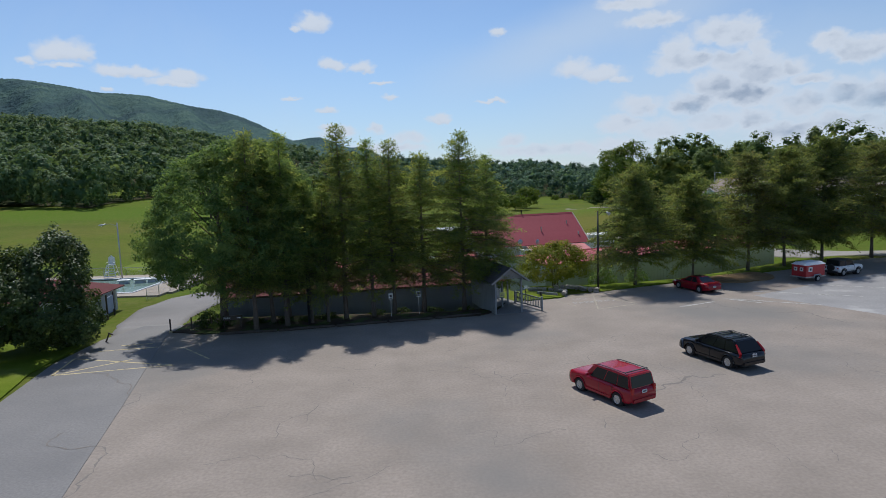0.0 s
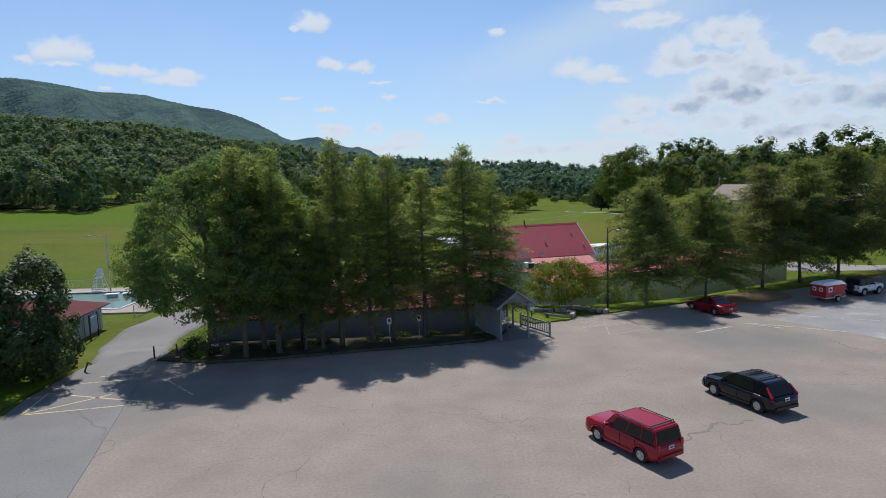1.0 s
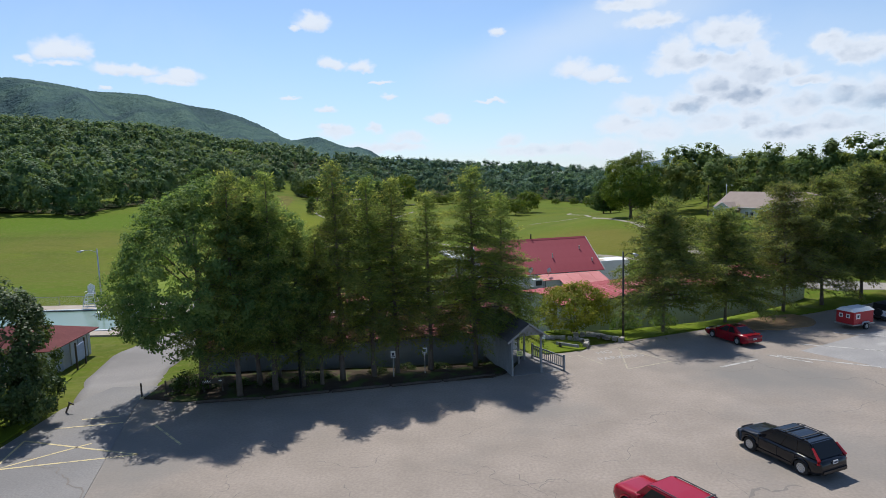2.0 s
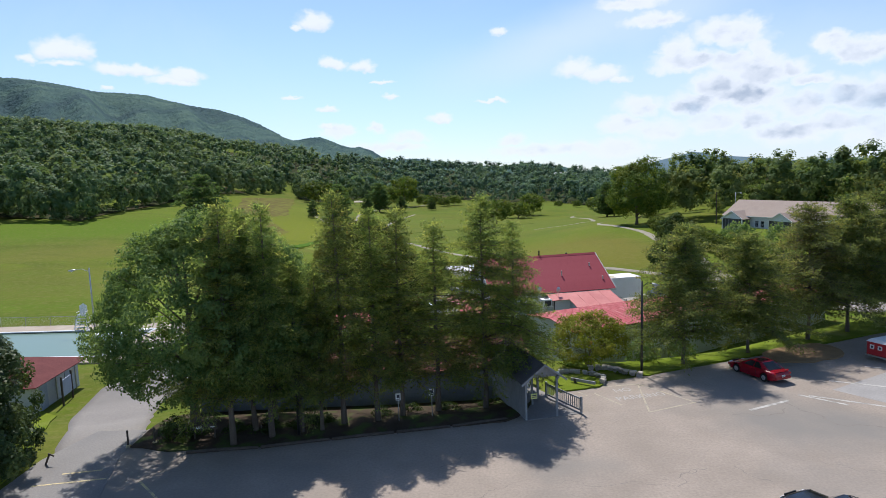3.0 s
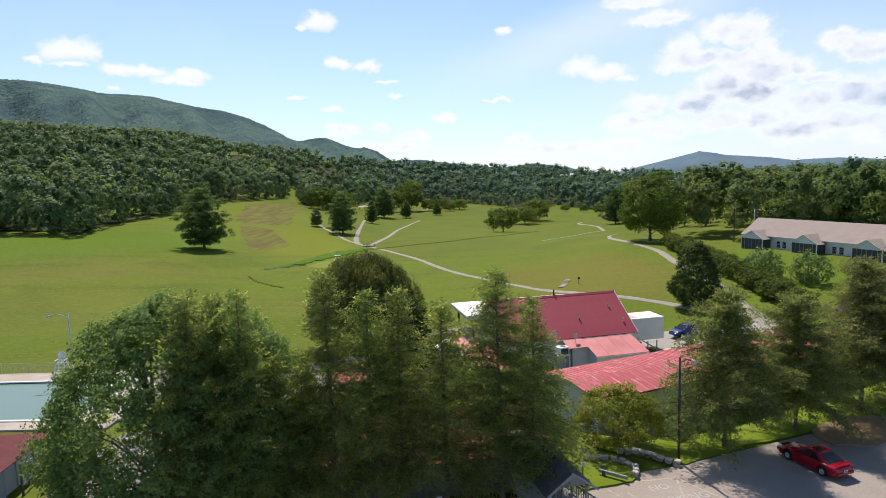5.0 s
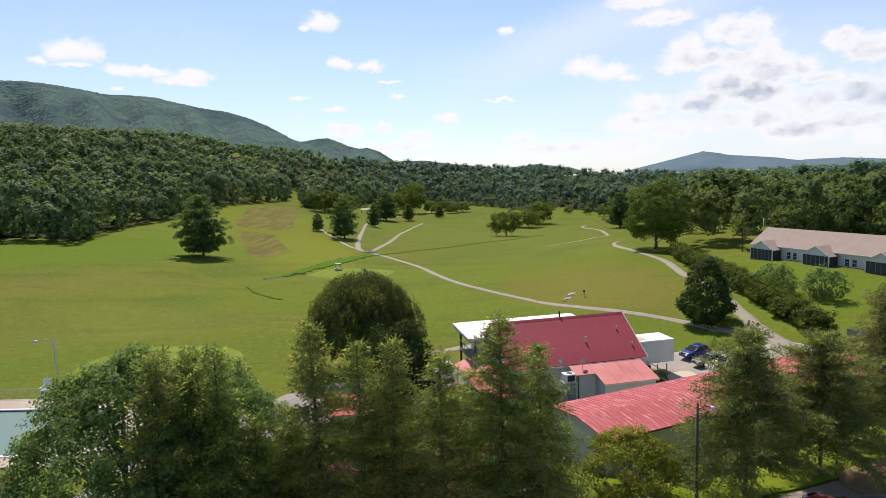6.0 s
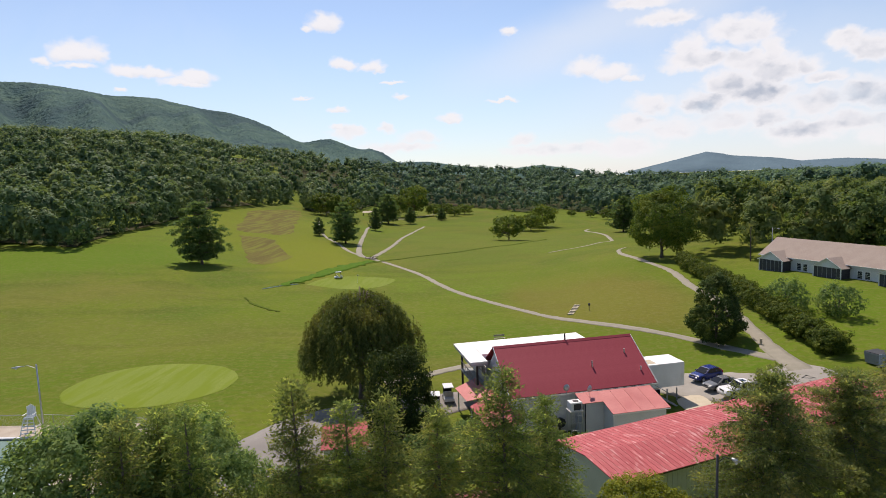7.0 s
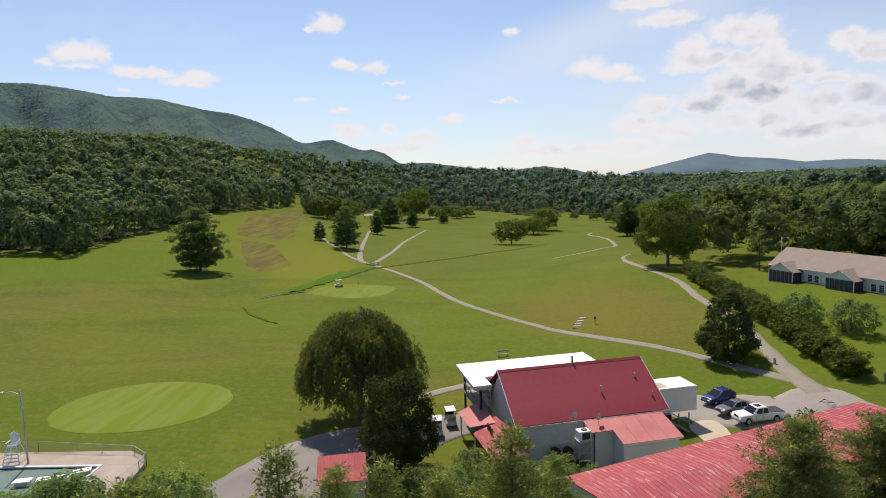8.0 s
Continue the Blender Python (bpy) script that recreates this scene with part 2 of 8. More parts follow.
# ---- materials ----
def material(name, base, second=None, scale=3.0, fine=40.0, rough=0.7, metal=0.0, bump=0.15, spread=0.5, patch=None, patch_scale=0.4,
             patch_cut=(0.5, 0.62), stretch=(1, 1, 1), random_tint=0.0, island_tint=0.0, coat=0.0, spec=0.5):
    """A surface of two colours mixed by a coarse and a fine noise, with relief, and patches of a third colour."""
    m = bpy.data.materials.new(name)
    m.use_nodes = True
    tree = m.node_tree
    nodes, links = tree.nodes, tree.links
    shader = nodes["Principled BSDF"]
    second = second or tuple(min(1.0, c * 1.25) for c in base)
    where = nodes.new("ShaderNodeTexCoord").outputs["Object"]
    mapping = nodes.new("ShaderNodeMapping")
    mapping.inputs["Scale"].default_value = stretch
    links.new(where, mapping.inputs["Vector"])
    if random_tint:
        shift = nodes.new("ShaderNodeMath")
        shift.operation = "MULTIPLY"
        shift.inputs[1].default_value = 80.0
        links.new(nodes.new("ShaderNodeObjectInfo").outputs["Random"], shift.inputs[0])
        links.new(shift.outputs[0], mapping.inputs["Location"])

    def grain(size, detail=4.0):
        n = nodes.new("ShaderNodeTexNoise")
        n.inputs["Scale"].default_value, n.inputs["Detail"].default_value = size, detail
        links.new(mapping.outputs[0], n.inputs["Vector"])
        return n.outputs["Fac"]

    def mixed(fac, a, b, way="MIX"):
        n = nodes.new("ShaderNodeMix")
        n.data_type, n.blend_type = "RGBA", way
        for socket, value in zip((n.inputs[0], n.inputs[6], n.inputs[7]), (fac, a, b)):
            if isinstance(value, tuple):
                socket.default_value = (*value, 1)
            elif isinstance(value, float):
                socket.default_value = value
            else:
                links.new(value, socket)
        return n.outputs[2]

    def ranged(value, low, high, to_low=0.0, to_high=1.0):
        n = nodes.new("ShaderNodeMapRange")
        n.inputs[1].default_value, n.inputs[2].default_value, n.inputs[3].default_value, n.inputs[4].default_value = low, high, to_low, to_high
        links.new(value, n.inputs[0])
        return n.outputs[0]

    coarse, small = grain(scale), grain(fine, 3.0)
    colour = mixed(ranged(coarse, 0.5 - spread * 0.4, 0.5 + spread * 0.4), tuple(base), tuple(second))
    colour = mixed(ranged(small, 0.3, 0.7, 0.0, 0.45), colour, tuple(c * 0.72 for c in base))
    if patch:
        colour = mixed(ranged(grain(patch_scale, 5.0), *patch_cut), colour, tuple(patch))
    for amount, made in ((random_tint, "ShaderNodeObjectInfo"), (island_tint, "ShaderNodeNewGeometry")):
        if amount:
            info = nodes.new(made)
            value = info.outputs["Random" if made == "ShaderNodeObjectInfo" else "Random Per Island"]
            hsv = nodes.new("ShaderNodeHueSaturation")
            links.new(ranged(value, 0, 1, 1 - amount, 1 + amount), hsv.inputs["Value"])
            links.new(colour, hsv.inputs["Color"])
            colour = hsv.outputs[0]
    links.new(colour, shader.inputs["Base Color"])
    links.new(ranged(small, 0.2, 0.8, max(0.02, rough - 0.08), min(1.0, rough + 0.08)), shader.inputs["Roughness"])
    shader.inputs["Metallic"].default_value = metal
    shader.inputs["Coat Weight"].default_value = coat
    shader.inputs["Specular IOR Level"].default_value = spec
    if bump:
        b = nodes.new("ShaderNodeBump")
        b.inputs["Strength"].default_value, b.inputs["Distance"].default_value = bump, 0.02
        links.new(small, b.inputs["Height"])
        links.new(b.outputs[0], shader.inputs["Normal"])
    return m


def foliage(name, dark, light, tip=None, tip_share=0.2, noise_scale=0.35, through_leaf=0.35, brown=None, brown_share=0.0, by_tree=False):
    """Leaves: a shade for each leaf, lighter sprays in patches, and light that shines through."""
    m = bpy.data.materials.new(name)
    m.use_nodes = True
    nodes, links = m.node_tree.nodes, m.node_tree.links
    shader = nodes["Principled BSDF"]
    shader.inputs["Roughness"].default_value, shader.inputs["Specular IOR Level"].default_value = 0.6, 0.06

    def mix(fac, a, b):
        n = nodes.new("ShaderNodeMix")
        n.data_type = "RGBA"
        for socket, value in zip((n.inputs[0], n.inputs[6], n.inputs[7]), (fac, a, b)):
            if isinstance(value, tuple):
                socket.default_value = (*value, 1)
            else:
                links.new(value, socket)
        return n.outputs[2]

    def ramp(value, low, high):
        n = nodes.new("ShaderNodeMapRange")
        n.inputs[1].default_value, n.inputs[2].default_value = low, high
        links.new(value, n.inputs[0])
        return n.outputs[0]

    each = nodes.new("ShaderNodeNewGeometry").outputs["Random Per Island"]
    tree_by_tree = nodes.new("ShaderNodeObjectInfo").outputs["Random"]
    if by_tree:
        tone = nodes.new("ShaderNodeAttribute")
        tone.attribute_name = "tone"
        tree_by_tree = tone.outputs["Fac"]
    n = nodes.new("ShaderNodeTexNoise")
    n.inputs["Scale"].default_value, n.inputs["Detail"].default_value = noise_scale, 4
    links.new(nodes.new("ShaderNodeTexCoord").outputs["Object"], n.inputs["Vector"])
    colour = mix(each, dark, light)
    if tip:
        colour = mix(ramp(n.outputs["Fac"], 0.62 - tip_share * 0.5, 0.80 - tip_share * 0.5), colour, tip)
    if brown:
        n2 = nodes.new("ShaderNodeTexNoise")
        n2.inputs["Scale"].default_value = noise_scale * 1.7
        links.new(nodes.new("ShaderNodeTexCoord").outputs["Object"], n2.inputs["Vector"])
        colour = mix(ramp(n2.outputs["Fac"], 0.72 - brown_share, 0.8 - brown_share), colour, brown)
    hsv = nodes.new("ShaderNodeHueSaturation")
    spread = nodes.new("ShaderNodeMapRange")
    spread.inputs[3].default_value, spread.inputs[4].default_value = (0.70, 1.28) if by_tree else (0.82, 1.18)
    if by_tree:
        hue = nodes.new("ShaderNodeMapRange")
        hue.inputs[3].default_value, hue.inputs[4].default_value = 0.525, 0.475
        links.new(tree_by_tree, hue.inputs[0])
        links.new(hue.outputs[0], hsv.inputs["Hue"])
    links.new(tree_by_tree, spread.inputs[0])
    links.new(spread.outputs[0], hsv.inputs["Value"])
    links.new(colour, hsv.inputs["Color"])
    colour = hsv.outputs[0]
    links.new(colour, shader.inputs["Base Color"])
    thin = nodes.new("ShaderNodeBsdfTranslucent")
    bright = nodes.new("ShaderNodeMix")
    bright.data_type, bright.blend_type = "RGBA", "MULTIPLY"
    bright.inputs[0].default_value, bright.inputs[7].default_value = 1.0, (1.75, 1.6, 0.9, 1)
    links.new(colour, bright.inputs[6])
    links.new(bright.outputs[2], thin.inputs["Color"])
    blend = nodes.new("ShaderNodeMixShader")
    blend.inputs[0].default_value = through_leaf
    links.new(shader.outputs[0], blend.inputs[1])
    links.new(thin.outputs[0], blend.inputs[2])
    links.new(blend.outputs[0], nodes["Material Output"].inputs["Surface"])
    return m


def glass_material(name, tint=(0.02, 0.025, 0.03), rough=0.04):
    m = bpy.data.materials.new(name)
    m.use_nodes = True
    s = m.node_tree.nodes["Principled BSDF"]
    s.inputs["Base Color"].default_value, s.inputs["Roughness"].default_value = (*tint, 1), rough
    s.inputs["Specular IOR Level"].default_value = 0.7
    return m


MAT = {}
MAT["court"] = material("warm grey concrete court", (0.25, 0.23, 0.20), (0.31, 0.285, 0.25), 0.4, 9, 0.9, bump=0.2)
MAT["drive"] = material("old grey-brown drive asphalt", (0.196, 0.180, 0.165), (0.250, 0.230, 0.208), 0.3, 9.0, 0.9, bump=0.25, patch=(0.165, 0.152, 0.138), patch_scale=0.15, patch_cut=(0.5, 0.7))
MAT["asphalt"] = material("pale worn asphalt", (0.244, 0.205, 0.169), (0.326, 0.273, 0.227), 0.35, 7.0, 0.9, bump=0.35, patch=(0.185, 0.170, 0.152), patch_scale=0.07, patch_cut=(0.5, 0.66))
MAT["road"] = material("grey drive asphalt", (0.178, 0.170, 0.164), (0.228, 0.216, 0.205), 0.25, 9.0, 0.9, bump=0.25, patch=(0.23, 0.215, 0.20), patch_scale=0.11, patch_cut=(0.54, 0.72))
MAT["crack"] = material("crack filler", (0.175, 0.155, 0.135), (0.215, 0.19, 0.165), 3.0, rough=0.95)
MAT["grass_course"] = None
MAT["grass"] = material("verge grass", (0.10, 0.15, 0.010), (0.16, 0.20, 0.022), 0.5, 30.0, 0.9, bump=0.9, patch=(0.20, 0.21, 0.06), patch_scale=0.3, patch_cut=(0.55, 0.75), spec=0.05)
MAT["green"] = material("putting green turf", (0.150, 0.198, 0.032), (0.178, 0.222, 0.046), 0.25, 20.0, 0.9, bump=0.3, patch=(0.135, 0.180, 0.020), patch_scale=0.9, patch_cut=(0.46, 0.6), stretch=(0.9, 0.12, 1), spec=0.05)
# soil colour lowered to carry the shade of the crowns above
MAT["mulch"] = material("bed of soil and needles darkened for shade", (0.050, 0.038, 0.028), (0.075, 0.058, 0.042), 1.2, 20, 0.95, bump=0.7, patch=(0.06, 0.085, 0.025), patch_scale=0.8, spec=0.05)
MAT["straw"] = material("dry pine straw", (0.30, 0.20, 0.11), (0.22, 0.15, 0.085), 1.5, 25, 0.95, bump=0.6, spec=0.05)
MAT["path"] = material("pale gravel path", (0.27, 0.245, 0.19), (0.21, 0.195, 0.145), 0.8, 15, 0.95, bump=0.3)
MAT["creek"] = material("reeds along the creek", (0.055, 0.085, 0.008), (0.095, 0.13, 0.012), 1.0, 10, 0.95, bump=0.8, spec=0.05)
MAT["reeds"] = material("fresh green reeds", (0.052, 0.115, 0.008), (0.085, 0.160, 0.012), 0.8, 8, 0.95, bump=0.9, spec=0.05)
MAT["yellow"] = material("worn yellow line paint", (0.62, 0.50, 0.24), (0.50, 0.42, 0.25), 2.2, 22, 0.8, patch=(0.24, 0.215, 0.18), patch_scale=2.5, patch_cut=(0.54, 0.66))
MAT["white_line"] = material("worn white line paint", (0.5, 0.48, 0.45), (0.32, 0.31, 0.29), 2.0, 22, 0.8, patch=(0.24, 0.23, 0.21), patch_scale=2.2, patch_cut=(0.47, 0.6))
MAT["roof_pink"] = material("faded red metal roof", (0.385, 0.082, 0.090), (0.45, 0.125, 0.130), 0.8, 8, 0.8, bump=0.05, stretch=(1, 0.25, 1), random_tint=0.06, patch=(0.56, 0.30, 0.29), patch_scale=3.2, patch_cut=(0.56, 0.76), spec=0.25)
MAT["roof_red"] = material("dark red metal roof", (0.265, 0.030, 0.046), (0.31, 0.045, 0.062), 0.4, 10, 0.7, bump=0.03, spec=0.3)
MAT["roof_store"] = material("plain red metal roof", (0.33, 0.055, 0.062), (0.38, 0.085, 0.090), 0.8, 8, 0.75, bump=0.05, random_tint=0.05, spec=0.25)
MAT["roof_annex"] = material("salmon metal roof", (0.45, 0.12, 0.11), (0.55, 0.19, 0.17), 0.5, 10, 0.55, bump=0.03, random_tint=0.06)
# red-brown lowered further to carry the tree shade over the wing
MAT["roof_brown"] = material("weathered red-brown roof darkened for tree shade", (0.120, 0.034, 0.034), (0.165, 0.050, 0.048), 0.8, 10, 0.85, bump=0.1, random_tint=0.06, spec=0.15)
MAT["roof_tan"] = material("tan asphalt shingles", (0.27, 0.21, 0.175), (0.31, 0.25, 0.21), 0.6, 12, 0.9, bump=0.25, random_tint=0.05)
MAT["roof_grey"] = material("dark grey shingles", (0.07, 0.065, 0.065), (0.11, 0.10, 0.10), 1.5, 20, 0.9, bump=0.3, random_tint=0.15)
MAT["roof_white"] = material("white membrane roof", (0.80, 0.79, 0.77), (0.74, 0.73, 0.71), 0.4, 6, 0.6, bump=0.04)
MAT["wall_grey"] = material("grey-green metal siding", (0.42, 0.44, 0.40), (0.49, 0.51, 0.47), 0.5, 10, 0.6, bump=0.04, random_tint=0.04)
MAT["wall_slate"] = material("slate-grey painted siding", (0.19, 0.205, 0.225), (0.22, 0.235, 0.25), 0.6, 10, 0.7, bump=0.08)
MAT["siding"] = material("weathered pale grey siding", (0.60, 0.60, 0.60), (0.70, 0.70, 0.69), 0.7, 10, 0.7, bump=0.08, random_tint=0.04)
MAT["stucco"] = material("grey rendered wall", (0.56, 0.57, 0.57), (0.64, 0.65, 0.64), 0.6, 14, 0.8, bump=0.1)
MAT["white"] = material("white paint", (0.78, 0.78, 0.77), (0.72, 0.72, 0.70), 1.0, 12, 0.55, bump=0.05, patch=(0.60, 0.58, 0.54), patch_scale=0.9, patch_cut=(0.58, 0.75))
MAT["vinyl"] = material("white vinyl siding", (0.62, 0.64, 0.66), (0.68, 0.69, 0.71), 0.5, 8, 0.6, bump=0.05)
MAT["blockwork"] = material("bathhouse painted block", (0.50, 0.51, 0.56), (0.57, 0.58, 0.62), 0.8, 10, 0.8, bump=0.1)
MAT["brick_base"] = material("brown brick footing", (0.20, 0.13, 0.10), (0.27, 0.19, 0.15), 5.0, 30, 0.9, bump=0.3)
MAT["timber"] = material("grey weathered timber", (0.24, 0.25, 0.255), (0.32, 0.33, 0.335), 2.0, 22, 0.8, bump=0.2, stretch=(1, 1, 0.25))
MAT["dark_wood"] = material("dark stained wood", (0.06, 0.045, 0.035), (0.10, 0.08, 0.06), 3.0, 20, 0.8, bump=0.2)
MAT["steel"] = material("galvanised steel", (0.45, 0.46, 0.47), (0.55, 0.56, 0.57), 4.0, 30, 0.4, metal=0.8, bump=0.03)
MAT["black_steel"] = material("black painted steel", (0.018, 0.018, 0.02), (0.03, 0.03, 0.032), 4.0, 30, 0.5, bump=0.03)
MAT["dark"] = material("dark opening", (0.012, 0.012, 0.014), (0.02, 0.02, 0.022), 2.0, 10, 0.9, bump=0.0)
MAT["screen"] = material("dark porch mesh", (0.035, 0.035, 0.04), (0.06, 0.06, 0.065), 3.0, 40, 0.7, bump=0.05)
MAT["concrete"] = material("pool deck concrete", (0.33, 0.275, 0.215), (0.43, 0.37, 0.30), 0.6, 12, 0.9, bump=0.15, patch=(0.32, 0.26, 0.20), patch_scale=0.25, patch_cut=(0.52, 0.7))
MAT["sand"] = material("sandy concrete apron", (0.43, 0.37, 0.27), (0.50, 0.43, 0.32), 0.8, 12, 0.9, bump=0.15)
MAT["pool_wall"] = material("pool coping", (0.50, 0.52, 0.54), (0.58, 0.60, 0.62), 1.2, 12, 0.7, bump=0.08)
MAT["stone"] = material("stacked field stone", (0.33, 0.29, 0.25), (0.45, 0.41, 0.36), 5.0, 30, 0.9, bump=0.5, random_tint=0.3)
MAT["bark"] = material("grey-brown bark", (0.115, 0.09, 0.07), (0.17, 0.14, 0.115), 6.0, 30, 0.95, bump=0.9, stretch=(1, 1, 0.3))
MAT["rubber"] = material("tyre rubber", (0.014, 0.014, 0.015), (0.022, 0.022, 0.023), 8, 60, 0.85, bump=0.2)
MAT["rim"] = material("alloy wheel", (0.55, 0.56, 0.57), (0.62, 0.63, 0.64), 8, 60, 0.3, metal=0.85, bump=0.0)
MAT["plastic"] = material("black trim plastic", (0.02, 0.02, 0.022), (0.03, 0.03, 0.032), 8, 60, 0.6, bump=0.05)
MAT["glass"] = glass_material("dark window glass", (0.012, 0.014, 0.016), 0.06)
MAT["glass"].node_tree.nodes["Principled BSDF"].inputs["Specular IOR Level"].default_value = 0.3
MAT["pane"] = glass_material("house window glass", (0.03, 0.035, 0.04))
MAT["tail"] = material("red lamp lens", (0.38, 0.012, 0.012), (0.45, 0.02, 0.02), 8, 40, 0.2, bump=0.0)
MAT["head"] = material("clear lamp lens", (0.6, 0.62, 0.64), (0.7, 0.71, 0.72), 8, 40, 0.15, bump=0.0)
MAT["plate"] = material("white number plate", (0.6, 0.6, 0.62), (0.66, 0.66, 0.68), 8, 40, 0.5, bump=0.0)
MAT["ink"] = material("dark lettering bars", (0.04, 0.04, 0.06), (0.06, 0.06, 0.08), 8, 40, 0.6, bump=0.0)
MAT["seat"] = material("cream vinyl seat", (0.55, 0.50, 0.42), (0.60, 0.55, 0.47), 3, 30, 0.5, bump=0.05)
MAT["blue_board"] = material("pale blue board", (0.32, 0.37, 0.50), (0.38, 0.43, 0.55), 1.0, 12, 0.6, bump=0.05)
MAT["yellow_sign"] = material("yellow notice", (0.60, 0.62, 0.18), (0.66, 0.66, 0.25), 3, 20, 0.5, bump=0.0)
MAT["red_box"] = material("red trailer panel", (0.40, 0.02, 0.03), (0.46, 0.035, 0.04), 1.0, 12, 0.4, bump=0.02)


def paint(name, colour, rough=0.28):
    return material(name, colour, tuple(c * 1.06 + 0.002 for c in colour), 2.0, 90.0, rough, bump=0.0, coat=0.35, spec=0.3)


MAT["paint_red"] = paint("deep red car paint", (0.31, 0.006, 0.020), 0.2)
MAT["paint_black"] = paint("blue-black car paint", (0.006, 0.007, 0.011), 0.2)
MAT["paint_scarlet"] = paint("scarlet car paint", (0.26, 0.004, 0.016), 0.2)
MAT["paint_white"] = paint("white car paint", (0.72, 0.72, 0.72))
MAT["paint_grey"] = paint("grey car paint", (0.13, 0.135, 0.14))
MAT["paint_blue"] = paint("dark blue car paint", (0.015, 0.03, 0.16))

water = bpy.data.materials.new("green pool water")
water.use_nodes = True
ws = water.node_tree.nodes["Principled BSDF"]
ws.inputs["Base Color"].default_value, ws.inputs["Roughness"].default_value = (0.150, 0.215, 0.170, 1), 0.12
ws.inputs["Specular IOR Level"].default_value = 0.12
wn = water.node_tree.nodes.new("ShaderNodeTexNoise")
wn.inputs["Scale"].default_value, wn.inputs["Detail"].default_value = 3.0, 4
wb = water.node_tree.nodes.new("ShaderNodeBump")
wb.inputs["Strength"].default_value, wb.inputs["Distance"].default_value = 0.12, 0.05
water.node_tree.links.new(wn.outputs["Fac"], wb.inputs["Height"])
water.node_tree.links.new(wb.outputs[0], ws.inputs["Normal"])
MAT["water"] = water

# bed-row hemlocks: leaf colour lifted against crown shade; leaf_fir is the darker copy
MAT["leaf_hemlock"] = foliage("hemlock sprays", (0.082, 0.140, 0.055), (0.205, 0.272, 0.096), (0.30, 0.34, 0.105), 0.19, 1.2, 0.64)
MAT["leaf_hemlock_b"] = foliage("greyish hemlock sprays", (0.094, 0.142, 0.058), (0.220, 0.274, 0.100), (0.32, 0.34, 0.115), 0.23, 1.2, 0.64, (0.24, 0.13, 0.065), 0.08)
MAT["leaf_gum"] = foliage("sweetgum leaves", (0.072, 0.135, 0.052), (0.165, 0.240, 0.086), (0.20, 0.265, 0.09), 0.18, 0.4, 0.50)
MAT["leaf_shrub"] = foliage("yellow-green shrub leaves", (0.10, 0.135, 0.020), (0.22, 0.24, 0.036), (0.26, 0.26, 0.05), 0.2, 0.8, 0.4, (0.30, 0.16, 0.05), 0.04)
MAT["leaf_dark"] = foliage("dark evergreen leaves", (0.026, 0.050, 0.016), (0.062, 0.095, 0.026), (0.12, 0.15, 0.036), 0.14, 0.6, 0.3)
MAT["leaf_magnolia"] = foliage("glossy magnolia leaves", (0.024, 0.048, 0.018), (0.070, 0.102, 0.036), (0.11, 0.14, 0.045), 0.14, 0.6, 0.26)
shine = MAT["leaf_magnolia"].node_tree.nodes["Principled BSDF"]
shine.inputs["Roughness"].default_value, shine.inputs["Specular IOR Level"].default_value = 0.5, 0.16
MAT["leaf_willow"] = foliage("olive weeping leaves", (0.056, 0.086, 0.024), (0.130, 0.160, 0.044), (0.195, 0.205, 0.055), 0.22, 0.3, 0.38, (0.17, 0.12, 0.045), 0.03)
MAT["leaf_pine"] = foliage("blue-green pine needles", (0.052, 0.105, 0.044), (0.120, 0.185, 0.070), (0.16, 0.215, 0.08), 0.15, 0.4, 0.42)
MAT["leaf_oak"] = foliage("oak leaves", (0.048, 0.094, 0.018), (0.130, 0.178, 0.034), (0.20, 0.23, 0.045), 0.18, 0.2, 0.38)
MAT["leaf_hedge"] = foliage("hedge leaves", (0.034, 0.062, 0.012), (0.090, 0.125, 0.022), (0.15, 0.175, 0.032), 0.22, 0.5, 0.35)
MAT["leaf_wood"] = foliage("woodland leaves", (0.088, 0.148, 0.072), (0.122, 0.186, 0.086), (0.160, 0.210, 0.088), 0.2, 0.05, 0.28, (0.16, 0.14, 0.06), 0.03, by_tree=True)
# extra blue in these leaves stands for the air across the valley
MAT["leaf_far_hazed"] = foliage("far woodland leaves with haze in the colour", (0.082, 0.146, 0.098), (0.104, 0.174, 0.112), (0.130, 0.198, 0.118), 0.2, 0.05, 0.30, by_tree=True)
MAT["leaf_fir"] = foliage("darker grey-green hemlock sprays", (0.070, 0.112, 0.048), (0.170, 0.218, 0.082), (0.27, 0.29, 0.092), 0.22, 1.2, 0.52)
MAT["leaf_fir_b"] = foliage("brownish fir sprays", (0.090, 0.114, 0.060), (0.190, 0.216, 0.090), (0.27, 0.27, 0.095), 0.2, 1.2, 0.52, (0.18, 0.12, 0.07), 0.10)
MAT["leaf_young"] = foliage("young yellow-green sprays", (0.100, 0.158, 0.056), (0.225, 0.275, 0.090), (0.30, 0.315, 0.10), 0.2, 1.0, 0.64)
MAT["leaf_young_b"] = foliage("dull olive young sprays", (0.086, 0.116, 0.042), (0.168, 0.196, 0.066), (0.23, 0.23, 0.075), 0.2, 0.6, 0.48)
MAT["cream_line"] = material("faint cream line paint", (0.40, 0.35, 0.25), (0.31, 0.28, 0.22), 2.2, 22, 0.85, patch=(0.24, 0.22, 0.19), patch_scale=2.5, patch_cut=(0.5, 0.64))
MAT["old_lot"] = material("older greyish asphalt", (0.255, 0.245, 0.238), (0.315, 0.303, 0.292), 0.5, 8, 0.9, bump=0.3, patch=(0.40, 0.385, 0.365), patch_scale=0.22, patch_cut=(0.56, 0.68))
